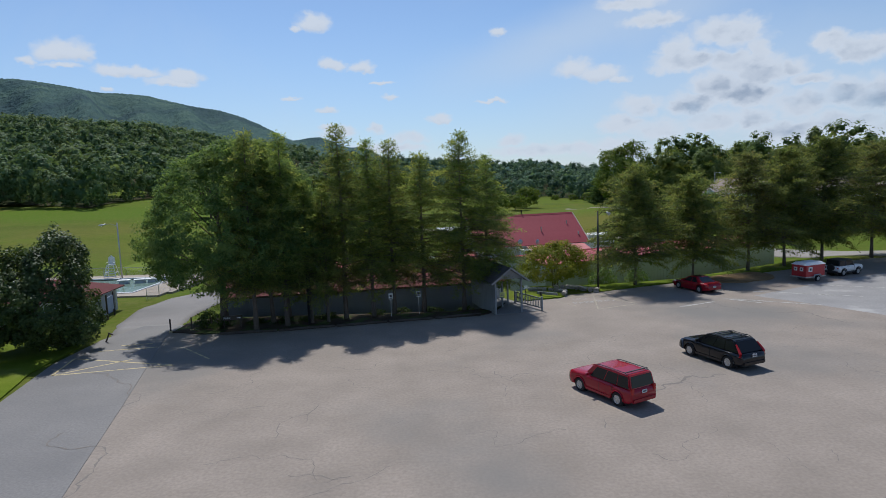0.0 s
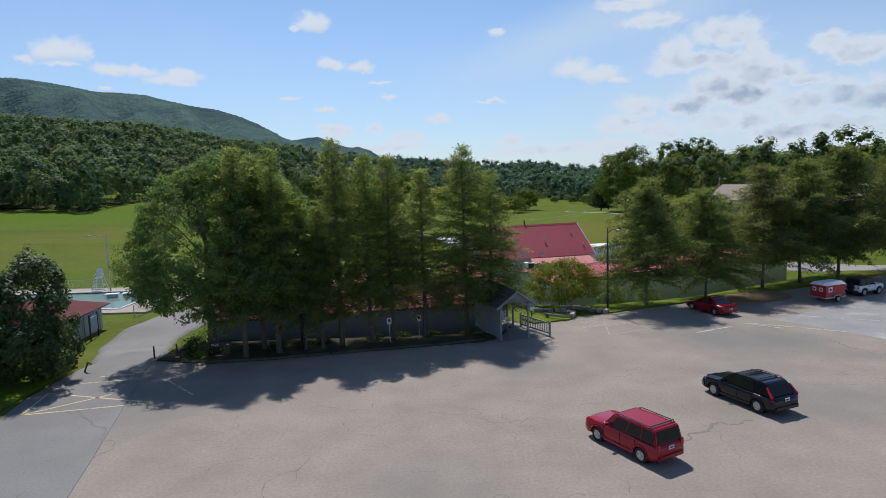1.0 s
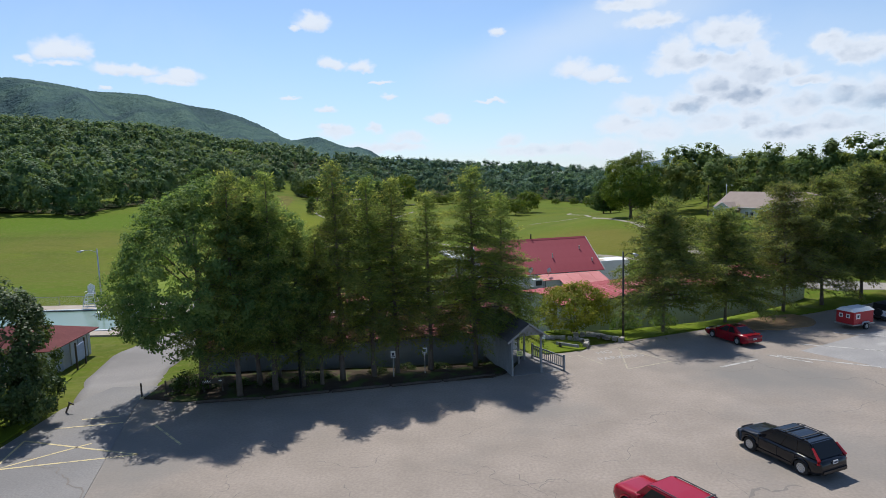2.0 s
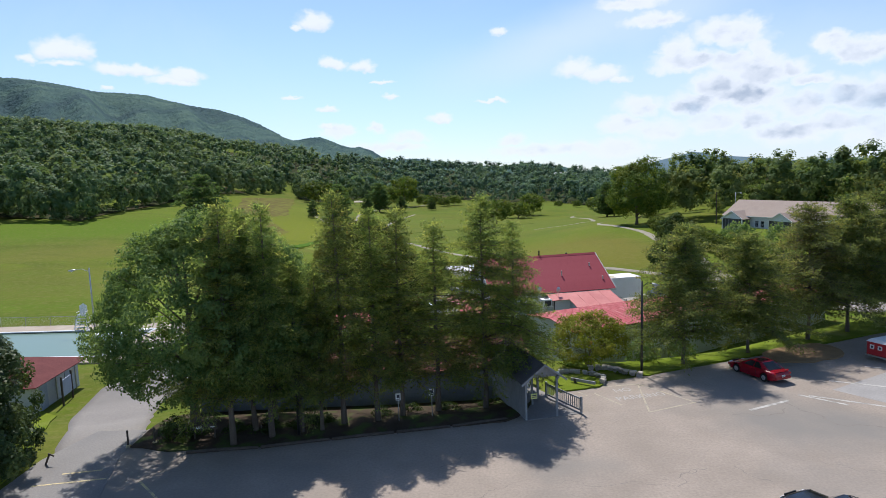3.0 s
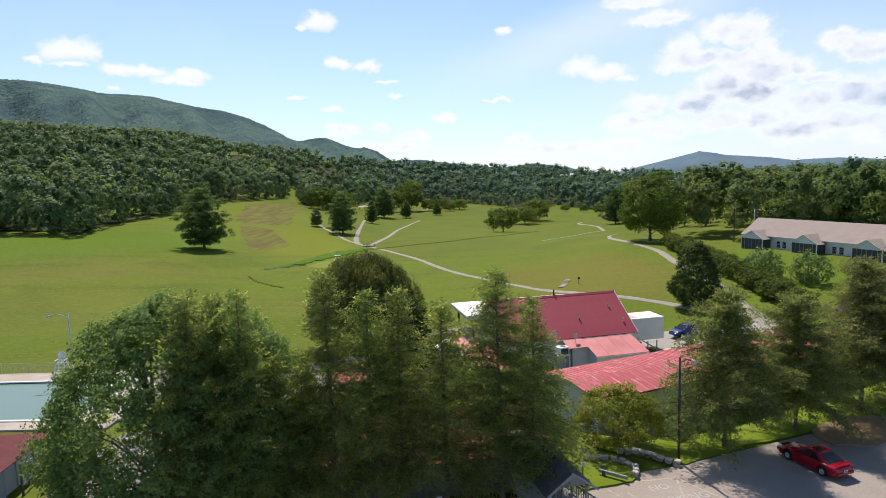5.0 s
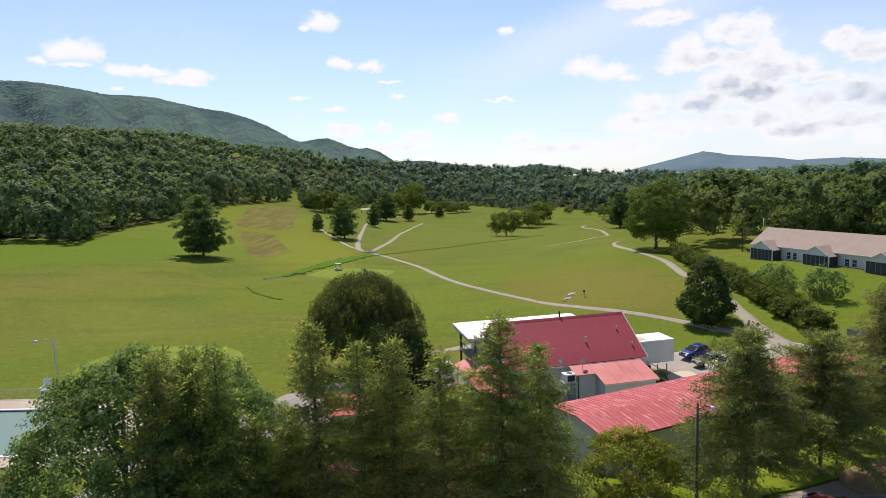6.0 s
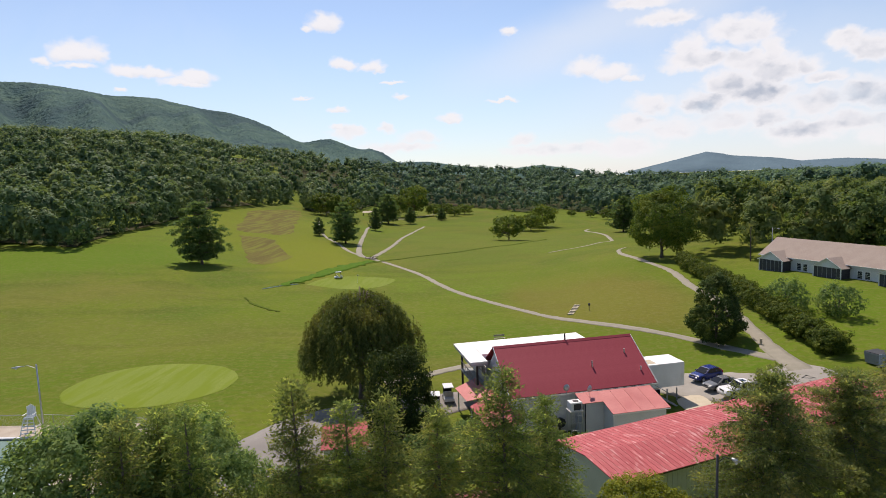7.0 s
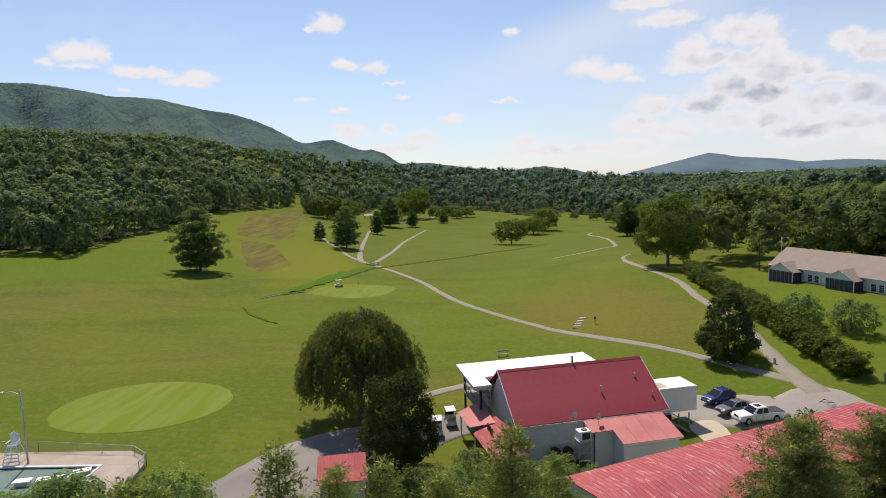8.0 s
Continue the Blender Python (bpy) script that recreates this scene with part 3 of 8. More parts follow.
# litter tone kept very dark so it also stands for woodland shade
MAT["litter"] = material("leaf litter and low growth darkened for shade", (0.030, 0.040, 0.016), (0.052, 0.060, 0.024), 0.12, 2.0, 0.95, bump=0.6, patch=(0.060, 0.050, 0.026), patch_scale=0.05, patch_cut=(0.5, 0.65), spec=0.03)
# yellower copy of the woodland leaves; its sunlit tone is painted in
MAT["leaf_mixed"] = foliage("mixed woodland leaves with sunlight in the colour", (0.076, 0.126, 0.046), (0.140, 0.192, 0.064), (0.190, 0.220, 0.074), 0.22, 0.12, 0.36, (0.16, 0.14, 0.065), 0.04, by_tree=True)

# ---- mesh helpers ----
class Shape:
    """Vertices and faces, gathered bit by bit."""

    def __init__(self):
        self.v, self.f = [], []

    def add(self, verts, faces):
        n = len(self.v)
        self.v += [tuple(p) for p in verts]
        self.f += [tuple(i + n for i in face) for face in faces]
        return self

    def box(self, cx, cy, cz, sx, sy, sz, rz=0.0, m=None):
        c, s = math.cos(radians(rz)), math.sin(radians(rz))
        pts = []
        for z in (-0.5, 0.5):
            for x, y in ((-0.5, -0.5), (0.5, -0.5), (0.5, 0.5), (-0.5, 0.5)):
                px, py = x * sx, y * sy
                pts.append(Vector((cx + c * px - s * py, cy + s * px + c * py, cz + z * sz)))
        if m is not None:
            pts = [m @ p for p in pts]
        return self.add(pts, [(3, 2, 1, 0), (4, 5, 6, 7), (0, 1, 5, 4), (1, 2, 6, 5), (2, 3, 7, 6), (3, 0, 4, 7)])

    def tube(self, points, radii, n=6):
        points = [Vector(p) for p in points]
        if isinstance(radii, (int, float)):
            radii = [radii] * len(points)
        rings = []
        for i, p in enumerate(points):
            d = (points[min(i + 1, len(points) - 1)] - points[max(i - 1, 0)]).normalized()
            a = d.cross(Vector((0, 0, 1)) if abs(d.z) < 0.9 else Vector((1, 0, 0))).normalized()
            b = d.cross(a)
            rings += [p + float(radii[i]) * (math.cos(k * math.tau / n) * a + math.sin(k * math.tau / n) * b) for k in range(n)]
        faces = [(i * n + k, i * n + (k + 1) % n, (i + 1) * n + (k + 1) % n, (i + 1) * n + k) for i in range(len(points) - 1) for k in range(n)]
        faces += [tuple(range(n))[::-1], tuple(range((len(points) - 1) * n, len(points) * n))]
        return self.add(rings, faces)

    def prism(self, outline, z0, z1):
        n = len(outline)
        pts = [(x, y, z0) for x, y in outline] + [(x, y, z1) for x, y in outline]
        faces = [tuple(range(n))[::-1], tuple(range(n, 2 * n))] + [(i, (i + 1) % n, n + (i + 1) % n, n + i) for i in range(n)]
        return self.add(pts, faces)

    def bar(self, profile, x0, x1):
        """A profile of (y, z) points drawn out along x."""
        n = len(profile)
        pts = [(x0, y, z) for y, z in profile] + [(x1, y, z) for y, z in profile]
        faces = [tuple(range(n))[::-1], tuple(range(n, 2 * n))] + [(i, (i + 1) % n, n + (i + 1) % n, n + i) for i in range(n)]
        return self.add(pts, faces)

    def slab(self, corners, thick):
        """A slab under four corners, thick metres deep along their normal."""
        c = [Vector(p) for p in corners]
        down = (c[1] - c[0]).cross(c[2] - c[0]).normalized() * -thick
        n = len(c)
        faces = [tuple(range(n)), tuple(range(n, 2 * n))[::-1]] + [(i, n + i, n + (i + 1) % n, (i + 1) % n) for i in range(n)]
        return self.add(c + [p + down for p in c], faces)


def finish(name, mesh, mat, parent, label, smooth):
    mesh.materials.append(mat)
    if smooth:
        mesh.polygons.foreach_set("use_smooth", [True] * len(mesh.polygons))
    ob = new(name, mesh)
    if parent is not None:
        ob.parent = parent
    if label:
        ob["label"] = label
    return ob


def part(name, shape, mat, parent=None, label="", bevel=0.0, smooth=False, fix=True):
    """Links a Shape as one mesh object, under a thing or a part."""
    mesh = bpy.data.meshes.new(name)
    mesh.from_pydata(shape.v, [], shape.f)
    if fix or bevel:
        bm = bmesh.new()
        bm.from_mesh(mesh)
        bmesh.ops.recalc_face_normals(bm, faces=bm.faces)
        if bevel:
            edges = [e for e in bm.edges if len(e.link_faces) == 2 and e.calc_face_angle(0) > 0.5]
            bmesh.ops.bevel(bm, geom=edges, offset=bevel, segments=2, affect="EDGES", clamp_overlap=True)
        bm.to_mesh(mesh)
        bm.free()
    return finish(name, mesh, mat, parent, label, smooth)


def raw_mesh(name, verts, faces, mat, parent=None, label="", smooth=False):
    """A mesh from arrays: faces all of three or all of four corners."""
    mesh = bpy.data.meshes.new(name)
    faces = np.asarray(faces, np.int32)
    count, corners = faces.shape
    mesh.vertices.add(len(verts))
    mesh.vertices.foreach_set("co", np.asarray(verts, np.float32).ravel())
    mesh.loops.add(count * corners)
    mesh.loops.foreach_set("vertex_index", faces.ravel())
    mesh.polygons.add(count)
    mesh.polygons.foreach_set("loop_start", np.arange(0, count * corners, corners, dtype=np.int32))
    mesh.update(calc_edges=True)
    return finish(name, mesh, mat, parent, label, smooth)


def thing(name, m, label, category, group="", kind=""):
    return_to = new(name)
    return_to.empty_display_size = 0.3
    return_to.matrix_basis = m
    return tagged(return_to, label, category, group, kind)


def sheet(name, xs, ys, height, mat, lift=0.0):
    """A smooth ground sheet over a net of x and y."""
    X, Y = np.meshgrid(xs, ys)
    verts = np.stack([X, Y, height(X, Y) + lift], -1).reshape(-1, 3)
    nx, ny = len(xs), len(ys)
    i = (np.arange(ny - 1)[:, None] * nx + np.arange(nx - 1)).ravel()
    return raw_mesh(name, verts, np.stack([i, i + 1, i + nx + 1, i + nx], -1), mat, smooth=True)


def smooth_line(points, step):
    """Points every so many metres along a spline through the given ones."""
    p = np.array(points, float)
    p = np.vstack([2 * p[0] - p[1], p, 2 * p[-1] - p[-2]])
    out = []
    for a, b, c, d in zip(p[:-3], p[1:-2], p[2:-1], p[3:]):
        n = max(2, int(np.linalg.norm(c - b) / step))
        t = np.linspace(0, 1, n, endpoint=False)[:, None]
        out.append(b + 0.5 * t * (c - a + t * (2 * a - 5 * b + 4 * c - d + t * (3 * (b - c) + d - a))))
    return np.vstack(out + [p[-2][None]])


def ribbon(name, points, width, mat, lift=0.03, step=1.5, edge=0.12, seed=1, deep=0.25, kind="structure", label="", category="path", across=4):
    """A path laid over the ground along a line, with an uneven edge and a thickness."""
    rng = np.random.default_rng(seed)
    line = smooth_line(points, step)
    ahead = np.gradient(line, axis=0)
    ahead /= np.linalg.norm(ahead, axis=1)[:, None]
    side = np.stack([ahead[:, 1], -ahead[:, 0]], -1)
    width = np.interp(np.linspace(0, 1, len(line)), np.linspace(0, 1, len(np.atleast_1d(width))), np.atleast_1d(width))
    rows = []
    for k in np.linspace(-0.5, 0.5, across + 1):
        wander = rng.normal(0, edge, len(line)) if abs(k) == 0.5 else 0
        rows.append(line + side * (k * width + wander)[:, None])
    P = np.stack(rows, 1)
    Z = ground_z(P[..., 0], P[..., 1]) + lift
    top = np.concatenate([P, Z[..., None]], -1)
    low = top[:, [0, -1]] - (0, 0, deep)
    full = np.concatenate([low[:, :1], top, low[:, 1:]], 1)
    n, m = full.shape[:2]
    i = (np.arange(n - 1)[:, None] * m + np.arange(m - 1)).ravel()
    ob = raw_mesh(name, full.reshape(-1, 3), np.stack([i, i + m, i + m + 1, i + 1], -1), mat)
    return tagged(ob, label, category, kind=kind)


def patch_on_ground(name, outline, mat, lift, label, category, step=1.0, deep=0.3, edge=0.08, seed=3, kind="structure", feather=1.0):
    """A flat-lying patch with a wavering outline that follows the ground."""
    rng = np.random.default_rng(seed)
    line = smooth_line(list(outline) + [outline[0]], step)[:-1]
    centre = line.mean(0)
    line = line + rng.normal(0, edge, line.shape)
    rings = [centre + (line - centre) * k for k in (1.0, feather, 0.92 * feather, 0.75, 0.5, 0.25, 0.05)]
    lifts = (-deep, 0, 0, 0, 0, 0, 0)
    verts = np.concatenate([np.column_stack([r, ground_z(r[:, 0], r[:, 1]) + lift + d]) for r, d in zip(rings, lifts)])
    n = len(line)
    faces = [(k * n + i, k * n + (i + 1) % n, (k + 1) * n + (i + 1) % n, (k + 1) * n + i) for k in range(len(rings) - 1) for i in range(n)]
    shape = Shape().add(verts, faces + [tuple(range((len(rings) - 1) * n, len(rings) * n))])
    return tagged(part(name, shape, mat), label, category, kind=kind)


# ---- the ground ----
# stretches of turf: centre, half width and half length, the way of its length, colour, share
TURF = [
    ((-118, 205), (34, 44), (1, 0.2), (0.084, 0.162, 0.008), 0.85), ((-66, 116), (18, 34), (1, 0.1), (0.145, 0.145, 0.030), 0.36), ((-90, 152), (10, 34), (1, 0.25), (0.155, 0.148, 0.034), 0.32),
    ((-60, 245), (17, 66), (-17, 60), (0.180, 0.205, 0.014), 0.75), ((-104, 330), (40, 110), (-45, 120), (0.150, 0.185, 0.014), 0.7), ((22, 142), (15, 40), (-6, 60), (0.165, 0.138, 0.030), 0.72),
    ((20, 186), (26, 26), (0, 1), (0.118, 0.165, 0.014), 0.5), ((22, 110), (9, 26), (-35, 38), (0.086, 0.155, 0.010), 0.7), ((58, 122), (13, 44), (8, -40), (0.092, 0.160, 0.009), 0.75),
    ((-40.5, 95.2), (14.5, 17.5), (1, 0.45), (0.094, 0.142, 0.012), 0.75), ((-25, 145), (22, 30), (-1, 0.2), (0.108, 0.165, 0.012), 0.55), ((10, 330), (60, 110), (0, 1), (0.112, 0.150, 0.022), 0.5)]


def course_material():
    """Mown course grass: fresh and dry stretches, mowing lines, fine blades."""
    m = bpy.data.materials.new("mown course grass")
    m.use_nodes = True
    nodes, links = m.node_tree.nodes, m.node_tree.links
    shader = nodes["Principled BSDF"]
    shader.inputs["Roughness"].default_value, shader.inputs["Specular IOR Level"].default_value = 0.95, 0.03
    where = nodes.new("ShaderNodeTexCoord").outputs["Object"]

    def noise_at(scale, detail=5.0, distort=0.0, squeeze=(1, 1, 1)):
        mapping = nodes.new("ShaderNodeMapping")
        mapping.inputs["Scale"].default_value = squeeze
        links.new(where, mapping.inputs[0])
        n = nodes.new("ShaderNodeTexNoise")
        n.inputs["Scale"].default_value, n.inputs["Detail"].default_value, n.inputs["Distortion"].default_value = scale, detail, distort
        links.new(mapping.outputs[0], n.inputs["Vector"])
        return n.outputs["Fac"]

    def mix(value, low, high, a, b, most=1.0):
        r = nodes.new("ShaderNodeMapRange")
        r.inputs[1].default_value, r.inputs[2].default_value, r.inputs[4].default_value = low, high, most
        links.new(value, r.inputs[0])
        n = nodes.new("ShaderNodeMix")
        n.data_type = "RGBA"
        links.new(r.outputs[0], n.inputs[0])
        for socket, c in ((n.inputs[6], a), (n.inputs[7], b)):
            if isinstance(c, tuple):
                socket.default_value = (*c, 1)
            else:
                links.new(c, socket)
        return n.outputs[2]

    ragged = noise_at(0.045, 6, 0.4)
    colour = mix(noise_at(0.022, 4, 0.6), 0.46, 0.54, (0.078, 0.140, 0.011), (0.122, 0.168, 0.014))
    colour = mix(noise_at(0.05, 5, 1.2, (1, 0.45, 1)), 0.49, 0.60, colour, (0.175, 0.155, 0.038), 0.5)
    colour = mix(noise_at(0.010, 3), 0.50, 0.57, colour, (0.106, 0.188, 0.010), 0.8)
    colour = mix(noise_at(0.10, 4, 0.8, (0.4, 1, 1)), 0.50, 0.62, colour, (0.075, 0.108, 0.014), 0.7)
    colour = mix(noise_at(0.6, 4), 0.35, 0.72, colour, (0.072, 0.096, 0.013), 0.55)
    colour = mix(noise_at(2.4, 5, 0.5), 0.38, 0.72, colour, (0.155, 0.165, 0.035), 0.3)
    for (x, y), (wide, long), (ax, ay), shade, most in TURF:
        shift = nodes.new("ShaderNodeVectorMath")
        shift.operation = "SUBTRACT"
        links.new(where, shift.inputs[0])
        shift.inputs[1].default_value = (x, y, 0)
        turn = nodes.new("ShaderNodeMapping")
        turn.vector_type = "TEXTURE"
        turn.inputs["Rotation"].default_value = (0, 0, math.atan2(-ax, ay))
        turn.inputs["Scale"].default_value = (wide, long, 1e6)
        links.new(shift.outputs[0], turn.inputs["Vector"])
        far = nodes.new("ShaderNodeVectorMath")
        far.operation = "LENGTH"
        links.new(turn.outputs[0], far.inputs[0])
        total = nodes.new("ShaderNodeMath")
        total.operation = "MULTIPLY_ADD"
        links.new(ragged, total.inputs[0])
        total.inputs[1].default_value = 1.1
        links.new(far.outputs["Value"], total.inputs[2])
        colour = mix(total.outputs[0], 1.75, 1.25, colour, shade, most)
    rows_of_mowing = nodes.new("ShaderNodeTexWave")
    rows_of_mowing.wave_type = "RINGS"
    rows_of_mowing.inputs["Scale"].default_value, rows_of_mowing.inputs["Distortion"].default_value, rows_of_mowing.inputs["Detail"].default_value = 0.22, 3.0, 3.0
    centre = nodes.new("ShaderNodeVectorMath")
    centre.operation = "SUBTRACT"
    centre.inputs[1].default_value = (-40, 95, 0)
    links.new(where, centre.inputs[0])
    links.new(centre.outputs[0], rows_of_mowing.inputs["Vector"])
    colour = mix(rows_of_mowing.outputs["Fac"], 0.2, 0.9, colour, (0.128, 0.132, 0.024), 0.30)
    colour = mix(noise_at(1.3, 6, 0.6), 0.48, 0.66, colour, (0.185, 0.170, 0.060), 0.42)
    blades = noise_at(7.0, 4)
    colour = mix(blades, 0.3, 0.75, colour, (0.055, 0.070, 0.016), 0.45)
    links.new(colour, shader.inputs["Base Color"])
    b = nodes.new("ShaderNodeBump")
    b.inputs["Strength"].default_value, b.inputs["Distance"].default_value = 0.4, 0.05
    links.new(blades, b.inputs["Height"])
    links.new(b.outputs[0], shader.inputs["Normal"])
    return m


def stepped(low, near_low, near_high, high, fine, coarse):
    return np.unique(np.round(np.concatenate([np.linspace(low, near_low, coarse), np.arange(near_low, near_high, fine), np.linspace(near_high, high, coarse)]), 2))


MAT["grass_course"] = course_material()
ground = sheet("ground", stepped(-4600, -150, 130, 4600, 2.0, 60), np.unique(np.concatenate([np.linspace(-900, -20, 14), np.arange(-20, 36, 7), np.arange(36, 150, 1.5), np.arange(150, 420, 4), np.arange(420, 1120, 14), np.linspace(1120, 4700, 24)])), ground_z, MAT["grass_course"])
tagged(ground, "rolling mown grass of a golf course in sunlight", "ground", kind="structure")

lot = Shape().prism([(-16, -60), (-13.0, 19.7), (-15.7, 28.5), (-20.2, 42.6), (-20.4, 46.2), (-4, 46.2), (4.5, 47.5), (7.0, 52.2), (13.2, 53.9), (20.6, 56.9), (33, 62), (46, 68.2), (60, 71), (84, 62), (92, -60)], -0.12, 0.0)
tagged(part("parking_lot", lot, MAT["asphalt"]), "wide pale worn asphalt parking lot with cracks", "parking lot", kind="structure")
lane = Shape().prism([(-16.02, -60), (-13.02, 19.7), (-15.72, 28.5), (-20.22, 42.6), (-20.42, 46.0), (-23.6, 46.0), (-24.6, 42.0), (-24.3, 36.2), (-22.6, 29.4), (-19.6, 16), (-22, -60)], -0.12, -0.004)
tagged(part("entrance_lane", lane, MAT["road"]), "darker grey asphalt lane beside the parking lot", "road", kind="structure")
ribbon("back_drive", [(-22, 43.5), (-23.6, 47), (-25.6, 51.5), (-26.6, 56), (-26, 62), (-22.6, 68.2), (-18.4, 75), (-12.6, 82.9), (-6.4, 88.3), (0, 92)], [4.6, 5.2, 6.2, 7.0, 8, 10, 13, 12, 7, 5], MAT["drive"], 0.05, 1.2, 0.12, 5, label="grey asphalt drive running down behind the buildings", category="road", across=8)
ribbon("court_drive", [(22, 94.7), (28.1, 91.1), (33.9, 89.3), (38.2, 91.7), (41, 85.4), (45.2, 79.4), (51.5, 73.0), (60, 68)], [6, 9.5, 6.0, 3.8, 4.2, 5.5, 9, 12], MAT["court"], 0.05, 1.2, 0.12, 6, label="pale sunlit concrete drive and back parking court", category="road", across=8)
ribbon("hill_drive", [(51.9, 225.7), (47.4, 216.6), (44.2, 199.6), (43.7, 176.4), (44.6, 157.5), (42.7, 140.3), (41.8, 123.9), (40.3, 110.3), (38.6, 99.6), (38.2, 92.1)], [1.0, 1.2, 1.4, 1.5, 1.6, 1.7, 1.7, 1.8, 2.0, 2.6], MAT["path"], 0.05, 1.5, 0.1, 7, label="pale gravel drive climbing beside a hedge", category="path")
ribbon("cart_path", [(-37.4, 246.7), (-28.3, 231.9), (-16.2, 204.2), (-7.3, 174.4), (-2.3, 160), (3.6, 147.7), (9.7, 137.5), (15.5, 128.7), (20.5, 121.6), (25.1, 116.2), (29.6, 111.4), (32.6, 106.6), (35.1, 101.6), (37.7, 96.4)], [2.2, 1.8, 1.6, 1.5, 1.5, 1.5], MAT["path"], 0.05, 1.5, 0.08, 8, label="pale gravel cart path winding across the course", category="path")
ribbon("cart_path", [(-37.4, 246.7), (-48.7, 267), (-58.8, 293), (-71, 319), (-86, 372), (-98, 420)], [1.8, 1.6, 1.5, 1.5], MAT["path"], 0.06, 3, 0.1, 9, label="pale gravel path to the wood", category="path")
ribbon("cart_path", [(-37.4, 246.7), (-43, 258), (-50, 301), (-57, 355), (-64, 420), (-62, 490), (-44, 540), (-29, 590)], [2.6, 1.9, 1.6, 1.5, 1.5, 1.8], MAT["path"], 0.07, 3, 0.15, 10, label="broad pale gravel path leading to far trees", category="path")
ribbon("cart_path", [(-36.5, 247.5), (-35.4, 286), (-35.6, 368), (-30.6, 448)], [2.0, 1.7, 1.6, 1.5], MAT["path"], 0.08, 3, 0.15, 11, label="pale gravel path over the far fairway", category="path")
ribbon("cart_path", [(30, 252), (44.9, 267), (55, 280), (61.5, 287), (69, 330), (73, 372), (71.4, 397), (77, 416)], [1.2, 1.6, 1.7, 1.8], MAT["path"], 0.06, 3, 0.1, 12, label="pale gravel path curving through a hollow", category="path")
ribbon("cart_path", [(-11.6, 97.3), (-7.5, 99.9), (-3.3, 102.9), (2.1, 105.7)], [1.6, 1.8], MAT["path"], 0.05, 1, 0.06, 13, label="short pale path behind the clubhouse", category="path")
for line, w, s in (([(-50.8, 155.1), (-47, 148.8), (-42.1, 143.2), (-38.5, 140.1)], 0.9, 20), ([(-50.6, 167.6), (-46.9, 173.6), (-43.3, 177)], 1.3, 21), ([(-44, 188.1), (-39.9, 204.5), (-36.6, 223.7), (-31, 240), (-24, 249), (-7.8, 265.6), (8.7, 286.4), (24, 312), (40.4, 346)], 2.4, 22)):
    ribbon("creek_bank", line, w * 0.8, MAT["creek"], 0.10, 1.5, 0.2, s, label="dark weedy line of a small creek", category="creek")
ribbon("creek_bank", [(-47.5, 171.5), (-43.6, 189), (-40, 208), (-37, 226), (-35, 238)], [2.0, 4.5, 6.0, 5.0, 2.5], MAT["reeds"], 0.16, 1.5, 0.5, 24, label="band of tall fresh green reeds along the creek", category="creek")
ribbon("creek", [(-50.6, 166.2), (-47.2, 171.8), (-44.3, 175.1)], 0.35, MAT["water"], 0.14, 1, 0.05, 23, label="narrow strip of open creek water", category="creek")

patch_on_ground("putting_green", [(-40.5 + 10.2 * math.cos(a) * 0.96 - 8.9 * math.sin(a) * 0.28, 94.7 + 10.2 * math.cos(a) * 0.28 + 8.9 * math.sin(a) * 0.96) for a in np.linspace(0, math.tau, 19)[:-1]], MAT["green"], 0.05, "smooth light green oval putting green", "putting green", 1.5, 0.03, edge=0.04, feather=0.985)
patch_on_ground("putting_green", [(-42.3, 175.1), (-39, 189.1), (-30, 192.8), (-21, 189.1), (-23.2, 175.5), (-31.4, 170.9)], MAT["green"], 0.06, "small light green putting green by the creek", "putting green", 2.0, 0.05, feather=0.96)
MAT["straw_turf"] = material("dry brown turf", (0.098, 0.084, 0.024), (0.140, 0.118, 0.032), 0.10, 3, 0.95, bump=0.5, patch=(0.135, 0.140, 0.026), patch_scale=0.28, patch_cut=(0.46, 0.62), stretch=(1.6, 0.16, 1), spec=0.05)
for n, outline in enumerate(([(-140.6, 410.6), (-136.7, 449.9), (-120.2, 458.1), (-100.3, 374.9), (-85.8, 310.5), (-96, 306.2), (-110.2, 309.1), (-124.8, 355.6)], [(-103.5, 292.9), (-95.9, 292.1), (-86.9, 286.9), (-72.7, 257), (-62.6, 233), (-64, 219.3), (-69.7, 213.8), (-87.4, 255)])):
    patch_on_ground("mown_strip", outline, MAT["straw_turf"], 0.12, "dry brownish strip of practice turf", "turf", 5.0, 0.1, edge=0.6, seed=30 + n, feather=0.95)

# verges and beds
patch_on_ground("grass_verge", [(-22.9, 29.4), (-24.6, 36.0), (-25.2, 41.5), (-27, 45), (-29.2, 49.5), (-31.6, 52), (-40, 50), (-60, 40), (-60, 10), (-30, 5), (-20.4, 12)], MAT["grass"], 0.10, "sunny mown grass verge beside the lane", "grass", 1.5, edge=0.12)
patch_on_ground("tree_bed", [(-20.3, 43.6), (-16, 42.6), (-8, 44.0), (-1.2, 45.4), (3.2, 46.6), (4.2, 52.4), (-6, 51.8), (-16, 49.9), (-19.8, 48.6)], MAT["mulch"], 0.14, "bed of soil and needles under the trees, darkened for shade", "bed", 1.0, edge=0.08)
patch_on_ground("grass_strip", [(13.6, 54.2), (20.6, 57.2), (33, 62.3), (43, 67.2), (41, 74), (30, 69), (20, 65), (9.5, 60.5), (8.2, 57)], MAT["grass"], 0.13, "sunlit grass strip along the long shed", "grass", 1.5)
